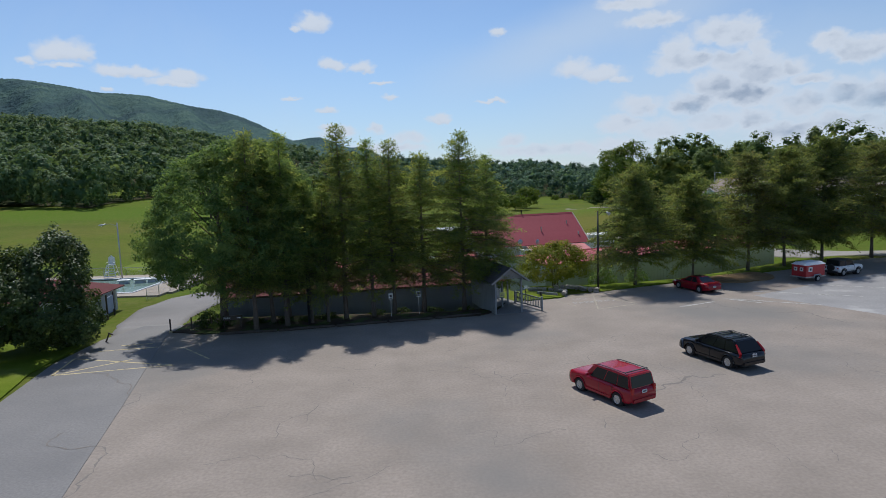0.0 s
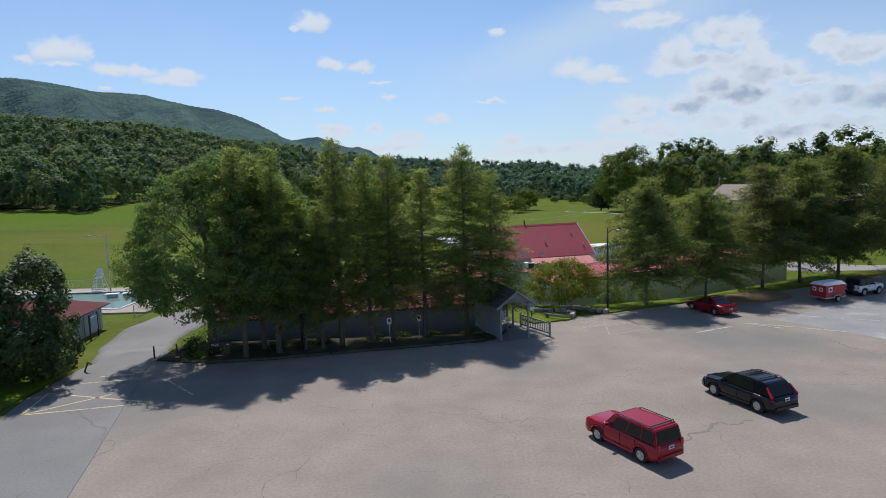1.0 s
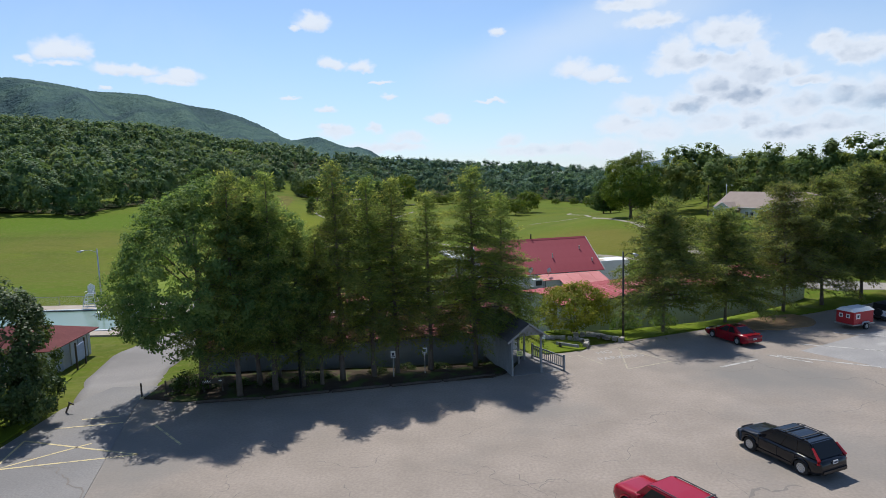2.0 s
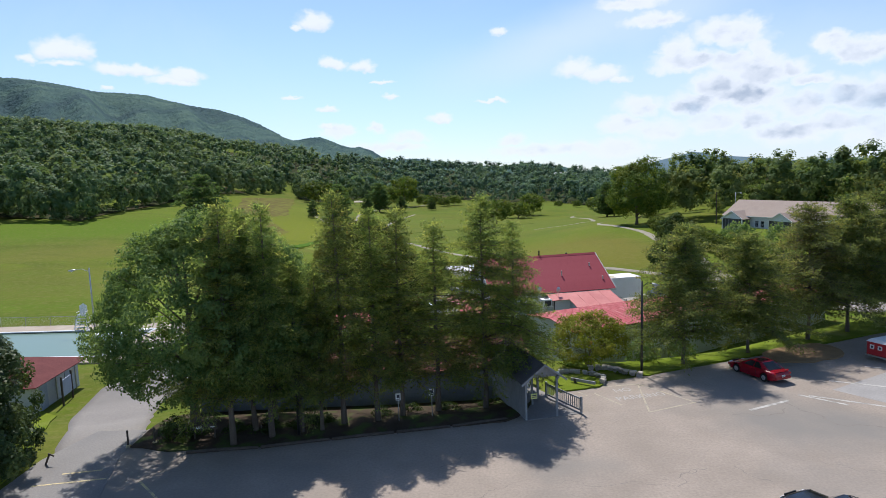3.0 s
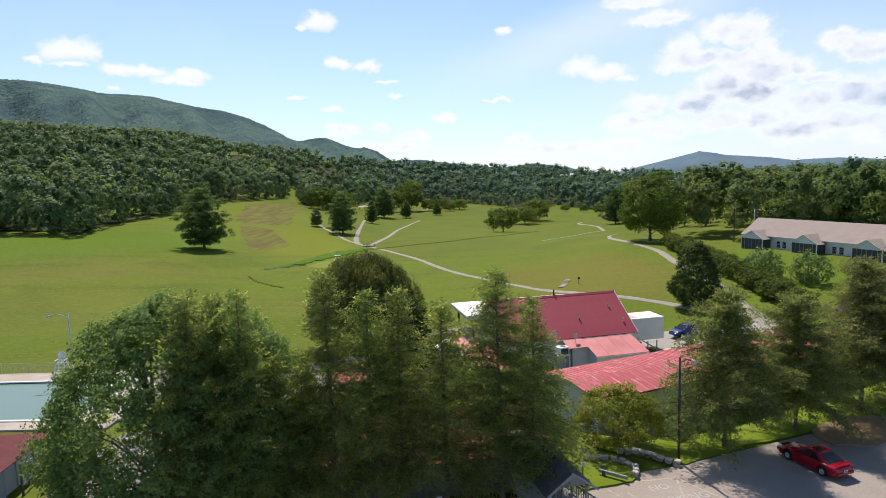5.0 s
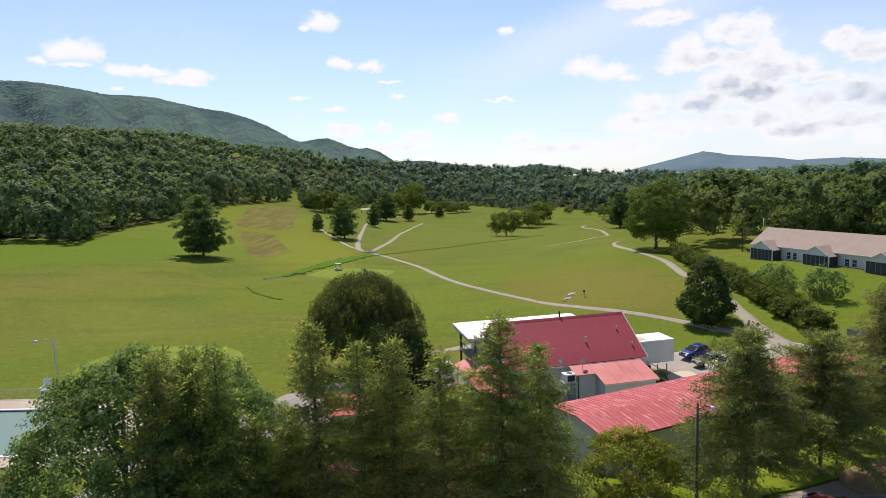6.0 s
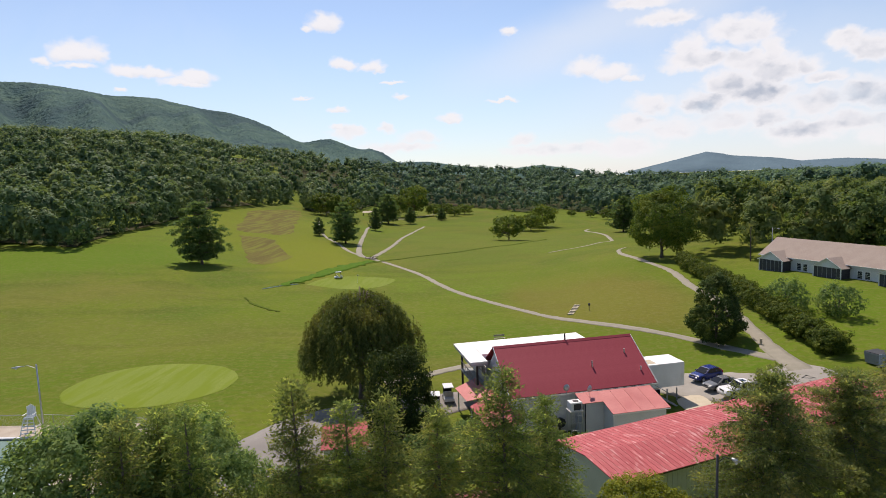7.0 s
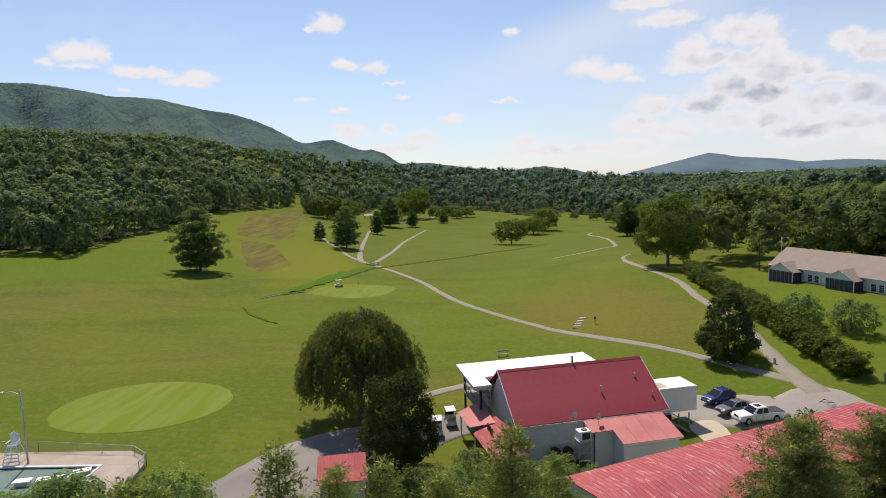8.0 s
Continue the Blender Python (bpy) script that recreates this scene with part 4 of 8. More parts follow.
patch_on_ground("pine_straw", [(24.6, 56.6), (27.6, 56.2), (31, 58.2), (30.6, 61.2), (27, 60.4), (24.6, 58.8)], MAT["straw"], 0.17, "patch of dry brown pine straw under a tree", "pine straw", 0.8)
patch_on_ground("garden_bed", [(6.6, 51.0), (9.6, 51.8), (10.1, 53.0), (9.5, 54.4), (7.2, 54.8), (5.9, 53.2)], MAT["grass"], 0.17, "small bright grass garden bed with a stone edge", "bed", 0.6, edge=0.03)
patch_on_ground("sandy_apron", [(22.6, 84.6), (22.9, 88.8), (25.4, 89.2), (25.6, 85.0)], MAT["sand"], 0.10, "sunny sand-coloured landing by the clubhouse", "pavement", 0.8)


def painted(name, ends, width, mat, label, z=0.004):
    """Straight worn lines of paint on the lot."""
    s = Shape()
    for (x0, y0), (x1, y1) in ends:
        d = Vector((x1 - x0, y1 - y0, 0))
        n = Vector((-d.y, d.x, 0)).normalized() * width / 2
        a, b = Vector((x0, y0, z)), Vector((x1, y1, z))
        s.slab([a - n, b - n, b + n, a + n], 0.003)
    return tagged(part(name, s, mat), label, "road marking", kind="structure")


YELLOW = [((-22.8, 33.9), (-23.6, 37.3)), ((-22.8, 33.9), (-16.3, 35.3)), ((-23.6, 37.3), (-16.3, 35.3)), ((-22.8, 33.9), (-19.6, 36.8)), ((-23.0, 38.9), (-19.4, 39.6)), ((-22.2, 40.2), (-20.2, 40.6)), ((-17.4, 39.2), (-14.6, 36.4))]
for ends in YELLOW:
    painted("yellow_line", [ends], 0.13, MAT["yellow"], "worn yellow hatching line painted on asphalt", 0.004)
for ends in [((9.8, 51.9), (12.5, 52.3)), ((12.5, 52.3), (11.7, 47.0)), ((11.7, 47.0), (15.2, 48.5)), ((12.5, 52.3), (15.2, 48.5)), ((9.0, 50.6), (10.3, 48.3)), ((7.9, 51.0), (8.4, 50.2))]:
    painted("pale_line", [ends], 0.12, MAT["cream_line"], "worn cream line of a marked bay", 0.004)
for ends in [((23.0, 49.2), (28.2, 46.0)), ((26.0, 52.0), (33.0, 48.6)), ((30.5, 55.0), (38.0, 51.2)), ((22.4, 49.4), (24.5, 47.4)), ((21.2, 48.4), (18.0, 46.9)), ((40, 58), (47, 54)), ((44, 62), (52, 57))]:
    painted("white_line", [ends], 0.22, MAT["white_line"], "broad worn white parking line", 0.008)
pale_section = Shape().prism([(25.2, 50.2), (27.6, 46.8), (30.6, 42.0), (34.5, 36.4), (60, 30), (80, 44), (60, 66), (44, 60), (33, 54.6)], -0.1, 0.003)
tagged(part("pale_section", pale_section, MAT["old_lot"]), "older bleached section of the parking lot", "parking lot", kind="structure")

letters = material("worn white lettering", (0.42, 0.40, 0.37), (0.28, 0.27, 0.25), 3.0, 25, 0.85)
for word, x, y, size in (("NO", 10.5, 50.7, 0.75), ("PARKING", 10.3, 49.1, 0.78)):
    text = bpy.data.curves.new("lettering", "FONT")
    text.body, text.size, text.extrude = word, size, 0.0015
    ob = new("painted_lettering", text)
    ob.matrix_basis = pose(x, y, 0.005, 0, 0, 14) @ Matrix.Diagonal((1.1, 1.25, 1, 1))
    text.materials.append(letters)
    tagged(ob, "worn white no parking lettering on asphalt", "lettering", kind="structure")

# cracks and a seam in the lot
crack_rng = np.random.default_rng(77)


def crack(x, y, heading, length, width=0.035, label="thin dark crack wandering through the asphalt"):
    pts, h = [(x, y)], heading
    for _ in range(int(length / 0.24)):
        h += crack_rng.normal(0, 0.7)
        h += (heading - h) * 0.25
        pts.append((pts[-1][0] + 0.24 * math.cos(h), pts[-1][1] + 0.24 * math.sin(h)))
    left, right = [], []
    for (ax, ay), (bx, by) in zip(pts[:-1], pts[1:]):
        d = math.hypot(bx - ax, by - ay)
        w = width * crack_rng.uniform(0.1, 1.3)
        nx, ny = -(by - ay) / d * w / 2, (bx - ax) / d * w / 2
        left.append((ax + nx, ay + ny, 0.003))
        right.append((ax - nx, ay - ny, 0.003))
    n = len(left)
    s = Shape().add(left + right, [(i, n + i, n + i + 1, i + 1) for i in range(n - 1)])
    return tagged(part("crack", s, MAT["crack"], fix=False), label, "crack", group="cracks in the lot", kind="structure")


for x, y, a, l in ((-9, 22, 0.1, 14), (-6, 26, 1.5, 5), (-1, 33, 0.1, 15), (1, 24, 0.4, 12), (4.5, 38, 0.1, 17), (-3, 30, 2.0, 6), (-7, 34, 0.5, 8), (8, 22, 0.3, 10), (-12, 30, 0.4, 10), (3, 28.5, 1.4, 5), (0, 36.5, 0.9, 5), (18, 40, 0.2, 13), (12, 27, 0.8, 12), (-5, 19, 0.2, 9), (20, 30, 0.5, 14), (-10.5, 26.5, 1.1, 6), (6, 33.5, -0.2, 8), (22, 37, -0.2, 14)):
    crack(x, y, a, l * 0.6, 0.04)
for _ in range(30):
    crack(crack_rng.uniform(-12, 26), crack_rng.uniform(17, 41), crack_rng.uniform(0, 6.28), crack_rng.uniform(1.0, 3.8), crack_rng.uniform(0.025, 0.06))
for x, y, a, l in ((9.5, 28.3, 0.52, 7), (20.8, 48.2, -1.1, 13), (16.6, 46.2, -0.35, 5)):
    crack(x, y, a, l, 0.16, "wider patched seam in the asphalt")
crack(-13.0, 19.7, 1.87, 9.2, 0.09, "dark seam between lot and lane")
crack(-15.7, 28.5, 1.88, 14, 0.09, "dark seam between lot and lane")


# logs added along the bed, dark to match the shade at its edge
def kerb_log(x0, y0, x1, y1):
    s = Shape().tube([(x0, y0, 0.08), ((x0 + x1) / 2, (y0 + y1) / 2 + 0.03, 0.09), (x1, y1, 0.08)], [0.10, 0.11, 0.09], 8)
    tagged(part("kerb_log", s, MAT["dark_wood"], smooth=True), "added timber kerb, coloured dark for the shade of the bed", "kerb", group="kerb logs", kind="structure")


edge_line = [(-16.4, 42.4), (-12.2, 42.9), (-8.2, 43.8), (-4.4, 44.6), (-1.0, 45.3), (2.6, 46.3)]
for (ax, ay), (bx, by) in zip(edge_line[:-1], edge_line[1:]):
    kerb_log(ax + 0.08, ay, bx - 0.08, by)

# ---- the pool ----
POOL = -0.85
pool_deck = Shape()
pool_deck.prism([(-78.5, 77.7), (-31.4, 77.7), (-32.4, 79.4), (-34.4, 80.7), (-78.5, 80.7)], POOL - 0.5, POOL).prism([(-35.3, 66.32), (-30.9, 66.32), (-30.7, 72), (-31.4, 77.68), (-35.3, 77.68)], POOL - 0.5, POOL).box(-55, 65.4, POOL - 0.25, 47, 1.8, 0.5)
tagged(part("pool_deck", pool_deck, MAT["concrete"]), "sunny stained concrete deck round a swimming pool", "pool deck", kind="structure")
coping = Shape()
coping.box(-57, 77.5, POOL + 0.02, 43.4, 0.4, 0.12).box(-57, 66.45, POOL + 0.02, 43.4, 0.4, 0.12).box(-35.45, 72, POOL + 0.02, 0.3, 10.6, 0.12)
tagged(part("pool_coping", coping, MAT["pool_wall"], bevel=0.03), "pale grey raised pool coping", "pool edge", kind="structure")
tagged(part("pool_water", Shape().box(-57, 72, POOL - 0.14, 43, 11, 0.06), MAT["water"]), "still grey-green pool water", "water", kind="structure")

# ---- buildings ----
def roof_panels(parent, name, mat, x0, x1, wide, eave, ridge, thick=0.05, rib=0.05, laps=0):
    """Metal roof sheets side by side from eave to ridge, each with an upstanding seam; eave and ridge are (y, z)."""
    (ye, ze), (yr, zr) = eave, ridge
    run = Vector((0, yr - ye, zr - ze))
    up = Vector((0, -(zr - ze), yr - ye)).normalized()
    if up.z < 0:
        up = -up
    s = Shape()
    s.slab([Vector((0, 0, 0)), Vector((wide, 0, 0)), Vector((wide, 0, 0)) + run, run] if run.y > 0 else [run, Vector((wide, 0, 0)) + run, Vector((wide, 0, 0)), Vector((0, 0, 0))], thick)
    if rib > 0.01:
        a = up * 0.003
        s.slab([a + up * rib, a + up * rib + Vector((rib, 0, 0)), a + up * rib + Vector((rib, 0, 0)) + run, a + up * rib + run] if run.y > 0 else [a + up * rib + run, a + up * rib + run + Vector((rib, 0, 0)), a + up * rib + Vector((rib, 0, 0)), a + up * rib], rib)
    for k in range(laps):
        p = run * ((k + 1) / (laps + 1)) + up * 0.002
        q = run.normalized() * 0.05
        s.slab([p, p + Vector((wide, 0, 0)), p + Vector((wide, 0, 0)) + q, p + q] if run.y > 0 else [p + q, p + q + Vector((wide, 0, 0)), p + Vector((wide, 0, 0)), p], 0.012)
    first, n = None, int(round((x1 - x0) / wide))
    for k in range(n):
        if first is None:
            first = part(name, s, mat, parent)
            ob = first
        else:
            ob = new(name, first.data)
            ob.parent = parent
        ob.location = (x0 + k * (x1 - x0) / n, ye, ze)


def boarded_wall(parent, name, mat, x0, x1, z0, z1, y, facing, wide=0.3, thick=0.12, upright=True):
    """A wall with shallow battens or laps on its outer face."""
    s = Shape().box((x0 + x1) / 2, y - facing * thick / 2, (z0 + z1) / 2, x1 - x0, thick, z1 - z0)
    if upright:
        for k in range(int((x1 - x0) / wide) + 1):
            x = min(x0 + k * wide + 0.02, x1 - 0.02)
            s.box(x, y + facing * 0.012, (z0 + z1) / 2, 0.035, 0.024, z1 - z0)
    else:
        for k in range(int((z1 - z0) / wide)):
            s.box((x0 + x1) / 2, y + facing * 0.008, z0 + (k + 1) * wide, x1 - x0, 0.016, 0.03)
    return part(name, s, mat, parent)


def window_part(parent, x, y, z, wide, high, facing_axis, facing, name="window", bars=1, frame_mat=None):
    """A window set in a wall: frame, glazing bars, sill and panes; facing_axis is the outward axis, 0 for x or 1 for y."""
    def put(s, a, up, out, sa, sout, sup):
        if facing_axis == 1:
            s.box(x + a, y + facing * out, z + up, sa, sout, sup)
        else:
            s.box(x + facing * out, y + a, z + up, sout, sa, sup)
    s = Shape()
    for a in (-1, 1):
        put(s, a * (wide / 2 - 0.03), 0, 0.03, 0.06, 0.08, high)
    for u in (-1, 1):
        put(s, 0, u * (high / 2 - 0.03), 0.03, wide - 0.124, 0.08, 0.06)
    put(s, 0, 0, 0.028, wide - 0.124, 0.05, 0.045)
    for k in range(bars):
        put(s, (k + 1) / (bars + 1) * wide - wide / 2, 0, 0.024, 0.035, 0.04, high - 0.13)
    frame_ob = part(name, s, frame_mat or MAT["white"], parent)
    g = Shape()
    put(g, 0, 0, 0.006, wide - 0.11, 0.012, high - 0.11)
    part("pane", g, MAT["pane"], frame_ob)
    sill = Shape()
    put(sill, 0, -high / 2 - 0.03, 0.05, wide + 0.12, 0.12, 0.05)
    part("sill", sill, frame_ob.data.materials[0], frame_ob)
    return frame_ob


def gable_end(parent, name, mat, y0, y1, z0, ze, yr, zr, x, facing, thick=0.12):
    s = Shape().bar([(y0, z0), (y1, z0), (y1, ze), (yr, zr), (y0, ze)], x - (thick if facing > 0 else 0), x + (0 if facing > 0 else thick))
    return part(name, s, mat, parent)


# the long shed beside the lot
shed = thing("long_shed", pose(9.8, 62.3, 0, 0, 0, 24.9), "long low shed with grey-green metal siding and faded red roof", "shed", kind="structure")
L = 34.2
boarded_wall(shed, "wall_front", MAT["wall_grey"], 0.25, L - 0.25, -3.2, 1.3, 0.35, -1, 0.45)
boarded_wall(shed, "wall_back", MAT["wall_grey"], 0.25, L - 0.25, -3.2, 1.3, 7.8, 1, 0.45)
gable_end(shed, "wall_end", MAT["wall_grey"], 0.36, 7.79, -3.0, 1.26, 3.95, 1.74, 0.25, -1)
gable_end(shed, "wall_end", MAT["wall_grey"], 0.36, 7.79, -3.0, 1.26, 3.95, 1.74, L - 0.25, 1)
roof_panels(shed, "roof_panel", MAT["roof_pink"], 0, L, 0.45, (0, 1.35), (3.95, 1.85), rib=0.02, laps=5)
roof_panels(shed, "roof_panel", MAT["roof_pink"], 0, L, 0.45, (8.05, 1.42), (3.954, 1.85), rib=0.02, laps=5)
part("fascia", Shape().box(L / 2, 0.03, 1.25, L, 0.03, 0.13), MAT["dark_wood"], shed)
part("vent_pipe", Shape().tube([(22.4, 3.2, 1.8), (22.4, 3.2, 2.4)], 0.06, 8), MAT["dark"], shed)
part("vent_pipe", Shape().tube([(16.9, 3.4, 1.8), (16.9, 3.4, 2.3)], 0.07, 8), MAT["white"], shed)

# the low wing behind the tree bed
wing = thing("low_wing", pose(-18.6, 48.95, 0, 0, 0, 10.8), "low slate-grey wing with a weathered red roof behind trees", "building", kind="structure")
L = 24.0
boarded_wall(wing, "wall_front", MAT["wall_slate"], 0.3, L, -1.7, 1.32, 0.5, -1, 0.28, upright=False)
boarded_wall(wing, "wall_back", MAT["wall_slate"], 0.3, L, -1.7, 1.32, 8.5, 1, 0.28, upright=False)
gable_end(wing, "wall_end", MAT["wall_slate"], 0.52, 8.48, -1.7, 1.3, 4.5, 2.5, 0.3, -1)
gable_end(wing, "wall_end", MAT["wall_slate"], 0.52, 8.48, -1.7, 1.3, 4.5, 2.5, L, 1)
roof_panels(wing, "roof_panel", MAT["roof_brown"], 0, L + 0.3, 0.6, (0, 1.4), (4.5, 2.7))
roof_panels(wing, "roof_panel", MAT["roof_brown"], 0, L + 0.3, 0.6, (9.0, 1.4), (4.504, 2.7))
part("ridge_cap", Shape().bar([(4.2, 2.65), (4.5, 2.76), (4.8, 2.65), (4.5, 2.73)], 0, L + 0.3), MAT["roof_brown"], wing)
part("fascia", Shape().box(L / 2, 0.03, 1.3, L, 0.03, 0.14), MAT["dark_wood"], wing)

# the covered entrance
canopy = thing("entrance_canopy", pose(4.75, 46.3, 0, 0, 0, 15.5), "grey timber entrance canopy with a shingled gable roof", "canopy", kind="structure")
for x in (-1.05, 1.05):
    for y in (0.1, 3.2, 6.2):
        part("post", Shape().box(x, y, 1.1, 0.13, 0.13, 3.0), MAT["timber"], canopy, bevel=0.01)
    part("beam", Shape().box(x, 3.1, 2.66, 0.12, 6.6, 0.16), MAT["timber"], canopy)
wall = Shape().box(-1.05, 3.2, 1.1, 0.06, 5.9, 2.6)
for k in range(20):
    wall.box(-1.09, 0.3 + k * 0.3, 1.1, 0.02, 0.28, 2.6)
part("side_panel", wall, MAT["timber"], canopy)
part("gable_board", Shape().bar([(0, 0), (0.06, 0), (0.06, 0.01), (0, 0.01)], 0, 0.01).add([(-1.2, 0.0, 2.72), (1.2, 0.0, 2.72), (0, 0.0, 3.52), (-1.2, 0.05, 2.72), (1.2, 0.05, 2.72), (0, 0.05, 3.52)], [(0, 1, 2), (5, 4, 3), (0, 3, 4, 1), (1, 4, 5, 2), (2, 5, 3, 0)]), MAT["timber"], canopy)
for side in (-1, 1):
    s = Shape()
    for k in range(9):
        u0, u1 = k / 9, (k + 1) / 9 + 0.01
        a, b = Vector((side * 1.5 * (1 - u0), 0, 2.52 + 1.1 * u0)), Vector((side * 1.5 * (1 - u1), 0, 2.52 + 1.1 * u1))
        lift = Vector((0, 0, 0.012 * (k % 2)))
        q = [a + Vector((0, -0.35, 0)) + lift, b + Vector((0, -0.35, 0)) + lift, b + Vector((0, 6.6, 0)) + lift, a + Vector((0, 6.6, 0)) + lift]
        s.slab(q if side < 0 else q[::-1], 0.04)
    part("roof_slope", s, MAT["roof_grey"], canopy)
    part("rafter", Shape().slab([Vector((side * 1.52, -0.38, 2.46)), Vector((0, -0.38, 3.57)), Vector((0, -0.34, 3.57)), Vector((side * 1.52, -0.34, 2.46))], 0.12), MAT["timber"], canopy)
part("notice", Shape().box(-0.55, 0.0, 1.55, 0.42, 0.03, 0.34), MAT["yellow_sign"], canopy, "yellow-green notice with dark printed bars")
part("notice_bars", Shape().box(-0.55, -0.02, 1.6, 0.26, 0.01, 0.06).box(-0.55, -0.02, 1.5, 0.26, 0.01, 0.05), MAT["ink"], canopy)
part("inner_post", Shape().box(0.3, 2.4, 1.0, 0.12, 0.12, 2.0), MAT["timber"], canopy)
part("bench_back", Shape().box(0.8, 4.6, 0.8, 0.5, 0.06, 0.8), MAT["white"], canopy)
walkway = Shape().prism([(3.6, 46.0), (6.1, 46.7), (7.4, 47.0), (5.9, 50.4), (4.5, 53), (2.2, 52.4)], -0.3, 0.03)
tagged(part("walkway", walkway, MAT["road"]), "grey concrete walkway under the canopy", "walkway", kind="structure")

railing = thing("railing", pose(5.55, 50.1, 0.03, 0, 0, math.degrees(math.atan2(-3.1, 1.8))), "grey painted timber railing beside the walkway", "railing")
RL = math.hypot(1.8, 3.1)
for x in (0, RL):
    part("post", Shape().box(x, 0, 0.55, 0.12, 0.12, 1.1), MAT["timber"], railing, bevel=0.01)
for z in (0.2, 0.95):
    part("rail", Shape().box(RL / 2, 0, z, RL - 0.13, 0.06, 0.09), MAT["timber"], railing)
for k in range(16):
    part("baluster", Shape().box((k + 1) * RL / 17, 0, 0.575, 0.05, 0.04, 0.66), MAT["timber"], railing)

# the clubhouse
club = thing("clubhouse", pose(3.46, 79.7, -1.4, 0, 0, 14.2), "clubhouse with a steep dark red metal roof and grey siding", "building", kind="structure")
L, LOW = 16.0, -1.9
boarded_wall(club, "wall_front", MAT["siding"], 0.3, L - 0.3, LOW, 2.6, 0.4, -1, 0.24, upright=False)
gable_end(club, "wall_end", MAT["siding"], 0.42, 9.2, LOW, 2.7, 5.6, 6.2, 0.3, -1)
gable_end(club, "wall_end", MAT["siding"], 0.42, 9.2, LOW, 2.7, 5.6, 6.2, L - 0.3, 1)
roof_panels(club, "roof_panel", MAT["roof_red"], 0, L, 1.0, (0, 2.65), (5.6, 6.4), rib=0.008)
roof_panels(club, "roof_panel", MAT["roof_red"], 0, L, 1.0, (9.6, 3.7), (5.604, 6.4), rib=0.008)
part("ridge_cap", Shape().bar([(5.35, 6.26), (5.602, 6.48), (5.85, 6.26), (5.602, 6.44)], -0.03, L + 0.03), MAT["roof_red"], club)
part("gutter", Shape().box(L / 2, -0.05, 2.52, L, 0.1, 0.1), MAT["steel"], club)
for x in (0.0, L):
    part("barge_board", Shape().slab([Vector((x - 0.03, -0.02, 2.55)), Vector((x - 0.03, 5.6, 6.31)), Vector((x + 0.03, 5.6, 6.31)), Vector((x + 0.03, -0.02, 2.55))], 0.16), MAT["siding"], club)
for x, y, z, h in ((9.9, 2.4, 4.25, 0.6), (14.2, 3.6, 5.05, 0.4), (15.0, 1.5, 3.65, 0.4), (8.3, 5.8, 6.1, 1.0)):
    part("roof_vent", Shape().tube([(x, y, z - 0.1), (x, y, z + h)], 0.09, 8), MAT["steel"] if h < 0.9 else MAT["dark"], club)
# the flat-roofed rear part
part("rear_roof", Shape().box(-1.15, 11.2, 4.32, 2.0, 8.2, 0.28).box(6.85, 12.55, 4.32, 13.98, 5.5, 0.28), MAT["roof_white"], club, bevel=0.03)
part("rear_fascia", Shape().box(-1.1, 11.2, 4.08, 1.9, 8.0, 0.2).box(6.8, 12.5, 4.08, 13.8, 5.4, 0.2), MAT["stucco"], club)
part("rear_wall", Shape().box(6.6, 11.9, 1.0, 13.2, 5.2, 6.0), MAT["siding"], club)
for y in (7.5, 14.6):
    part("rear_post", Shape().box(-1.3, y, 1.2, 0.22, 0.22, 5.7), MAT["black_steel"], club)
for y in (8.6, 10.4, 12.4):
    window_part(club, -0.1, y, 2.9, 1.1, 1.2, 0, -1)
part("rear_deck", Shape().box(-0.8, 11, 1.4, 1.4, 7.2, 0.16), MAT["timber"], club)
for k in range(8):
    part("deck_baluster", Shape().box(-1.42, 7.8 + k * 0.9, 1.95, 0.06, 0.06, 1.0), MAT["timber"], club)
part("deck_rail", Shape().box(-1.42, 11, 2.47, 0.08, 7.2, 0.07), MAT["timber"], club)
# side porch roofs
s = Shape()
s.slab([Vector((-3.2, 5.0, 1.0)), Vector((-0.9, 3.4, 1.9)), Vector((-0.9, 9.6, 1.9)), Vector((-3.4, 9.6, 0.9))], 0.06)
part("porch_roof", s, MAT["roof_annex"], club)
s = Shape()
s.slab([Vector((-2.7, -2.2, 0.5)), Vector((0.9, -1.4, 0.6)), Vector((-0.2, 2.0, 2.1))], 0.05)
s.slab([Vector((0.9, -1.4, 0.6)), Vector((1.6, 0.3, 1.2)), Vector((1.2, 3.4, 2.1)), Vector((-0.2, 2.0, 2.1))], 0.05)
s.slab([Vector((-2.7, -2.2, 0.5)), Vector((-0.2, 2.0, 2.1)), Vector((-0.6, 4.6, 2.1)), Vector((-3.0, 4.4, 0.6))], 0.05)
part("porch_roof", s, MAT["roof_pink"], club)
part("porch_opening", Shape().box(-1.75, 2.6, 1.62, 0.12, 1.5, 0.7), MAT["dark"], club)
for x, y in ((-2.5, -1.8), (0.7, -1.2), (-2.9, 4.2), (-3.1, 9.3)):
    part("porch_post", Shape().box(x, y, -0.55, 0.14, 0.14, 2.2), MAT["white"], club)
part("porch_wall", Shape().box(-0.9, 0.6, -0.5, 2.2, 2.0, 2.2), MAT["siding"], club)
# annex with its own roof
part("annex_wall", Shape().bar([(-3.8, LOW), (0.27, LOW), (0.27, 2.42), (-0.6, 2.4), (-3.8, 1.55)], 9.1, 14.7), MAT["stucco"], club)
part("annex_wall", Shape().bar([(-1.8, LOW), (0.27, LOW), (0.27, 2.45), (-0.5, 2.45), (-1.8, 2.1)], 7.0, 9.08), MAT["stucco"], club)
roof_panels(club, "annex_roof_panel", MAT["roof_annex"], 8.9, 15.0, 1.53, (-4.1, 1.6), (-0.3, 2.56), rib=0.02)
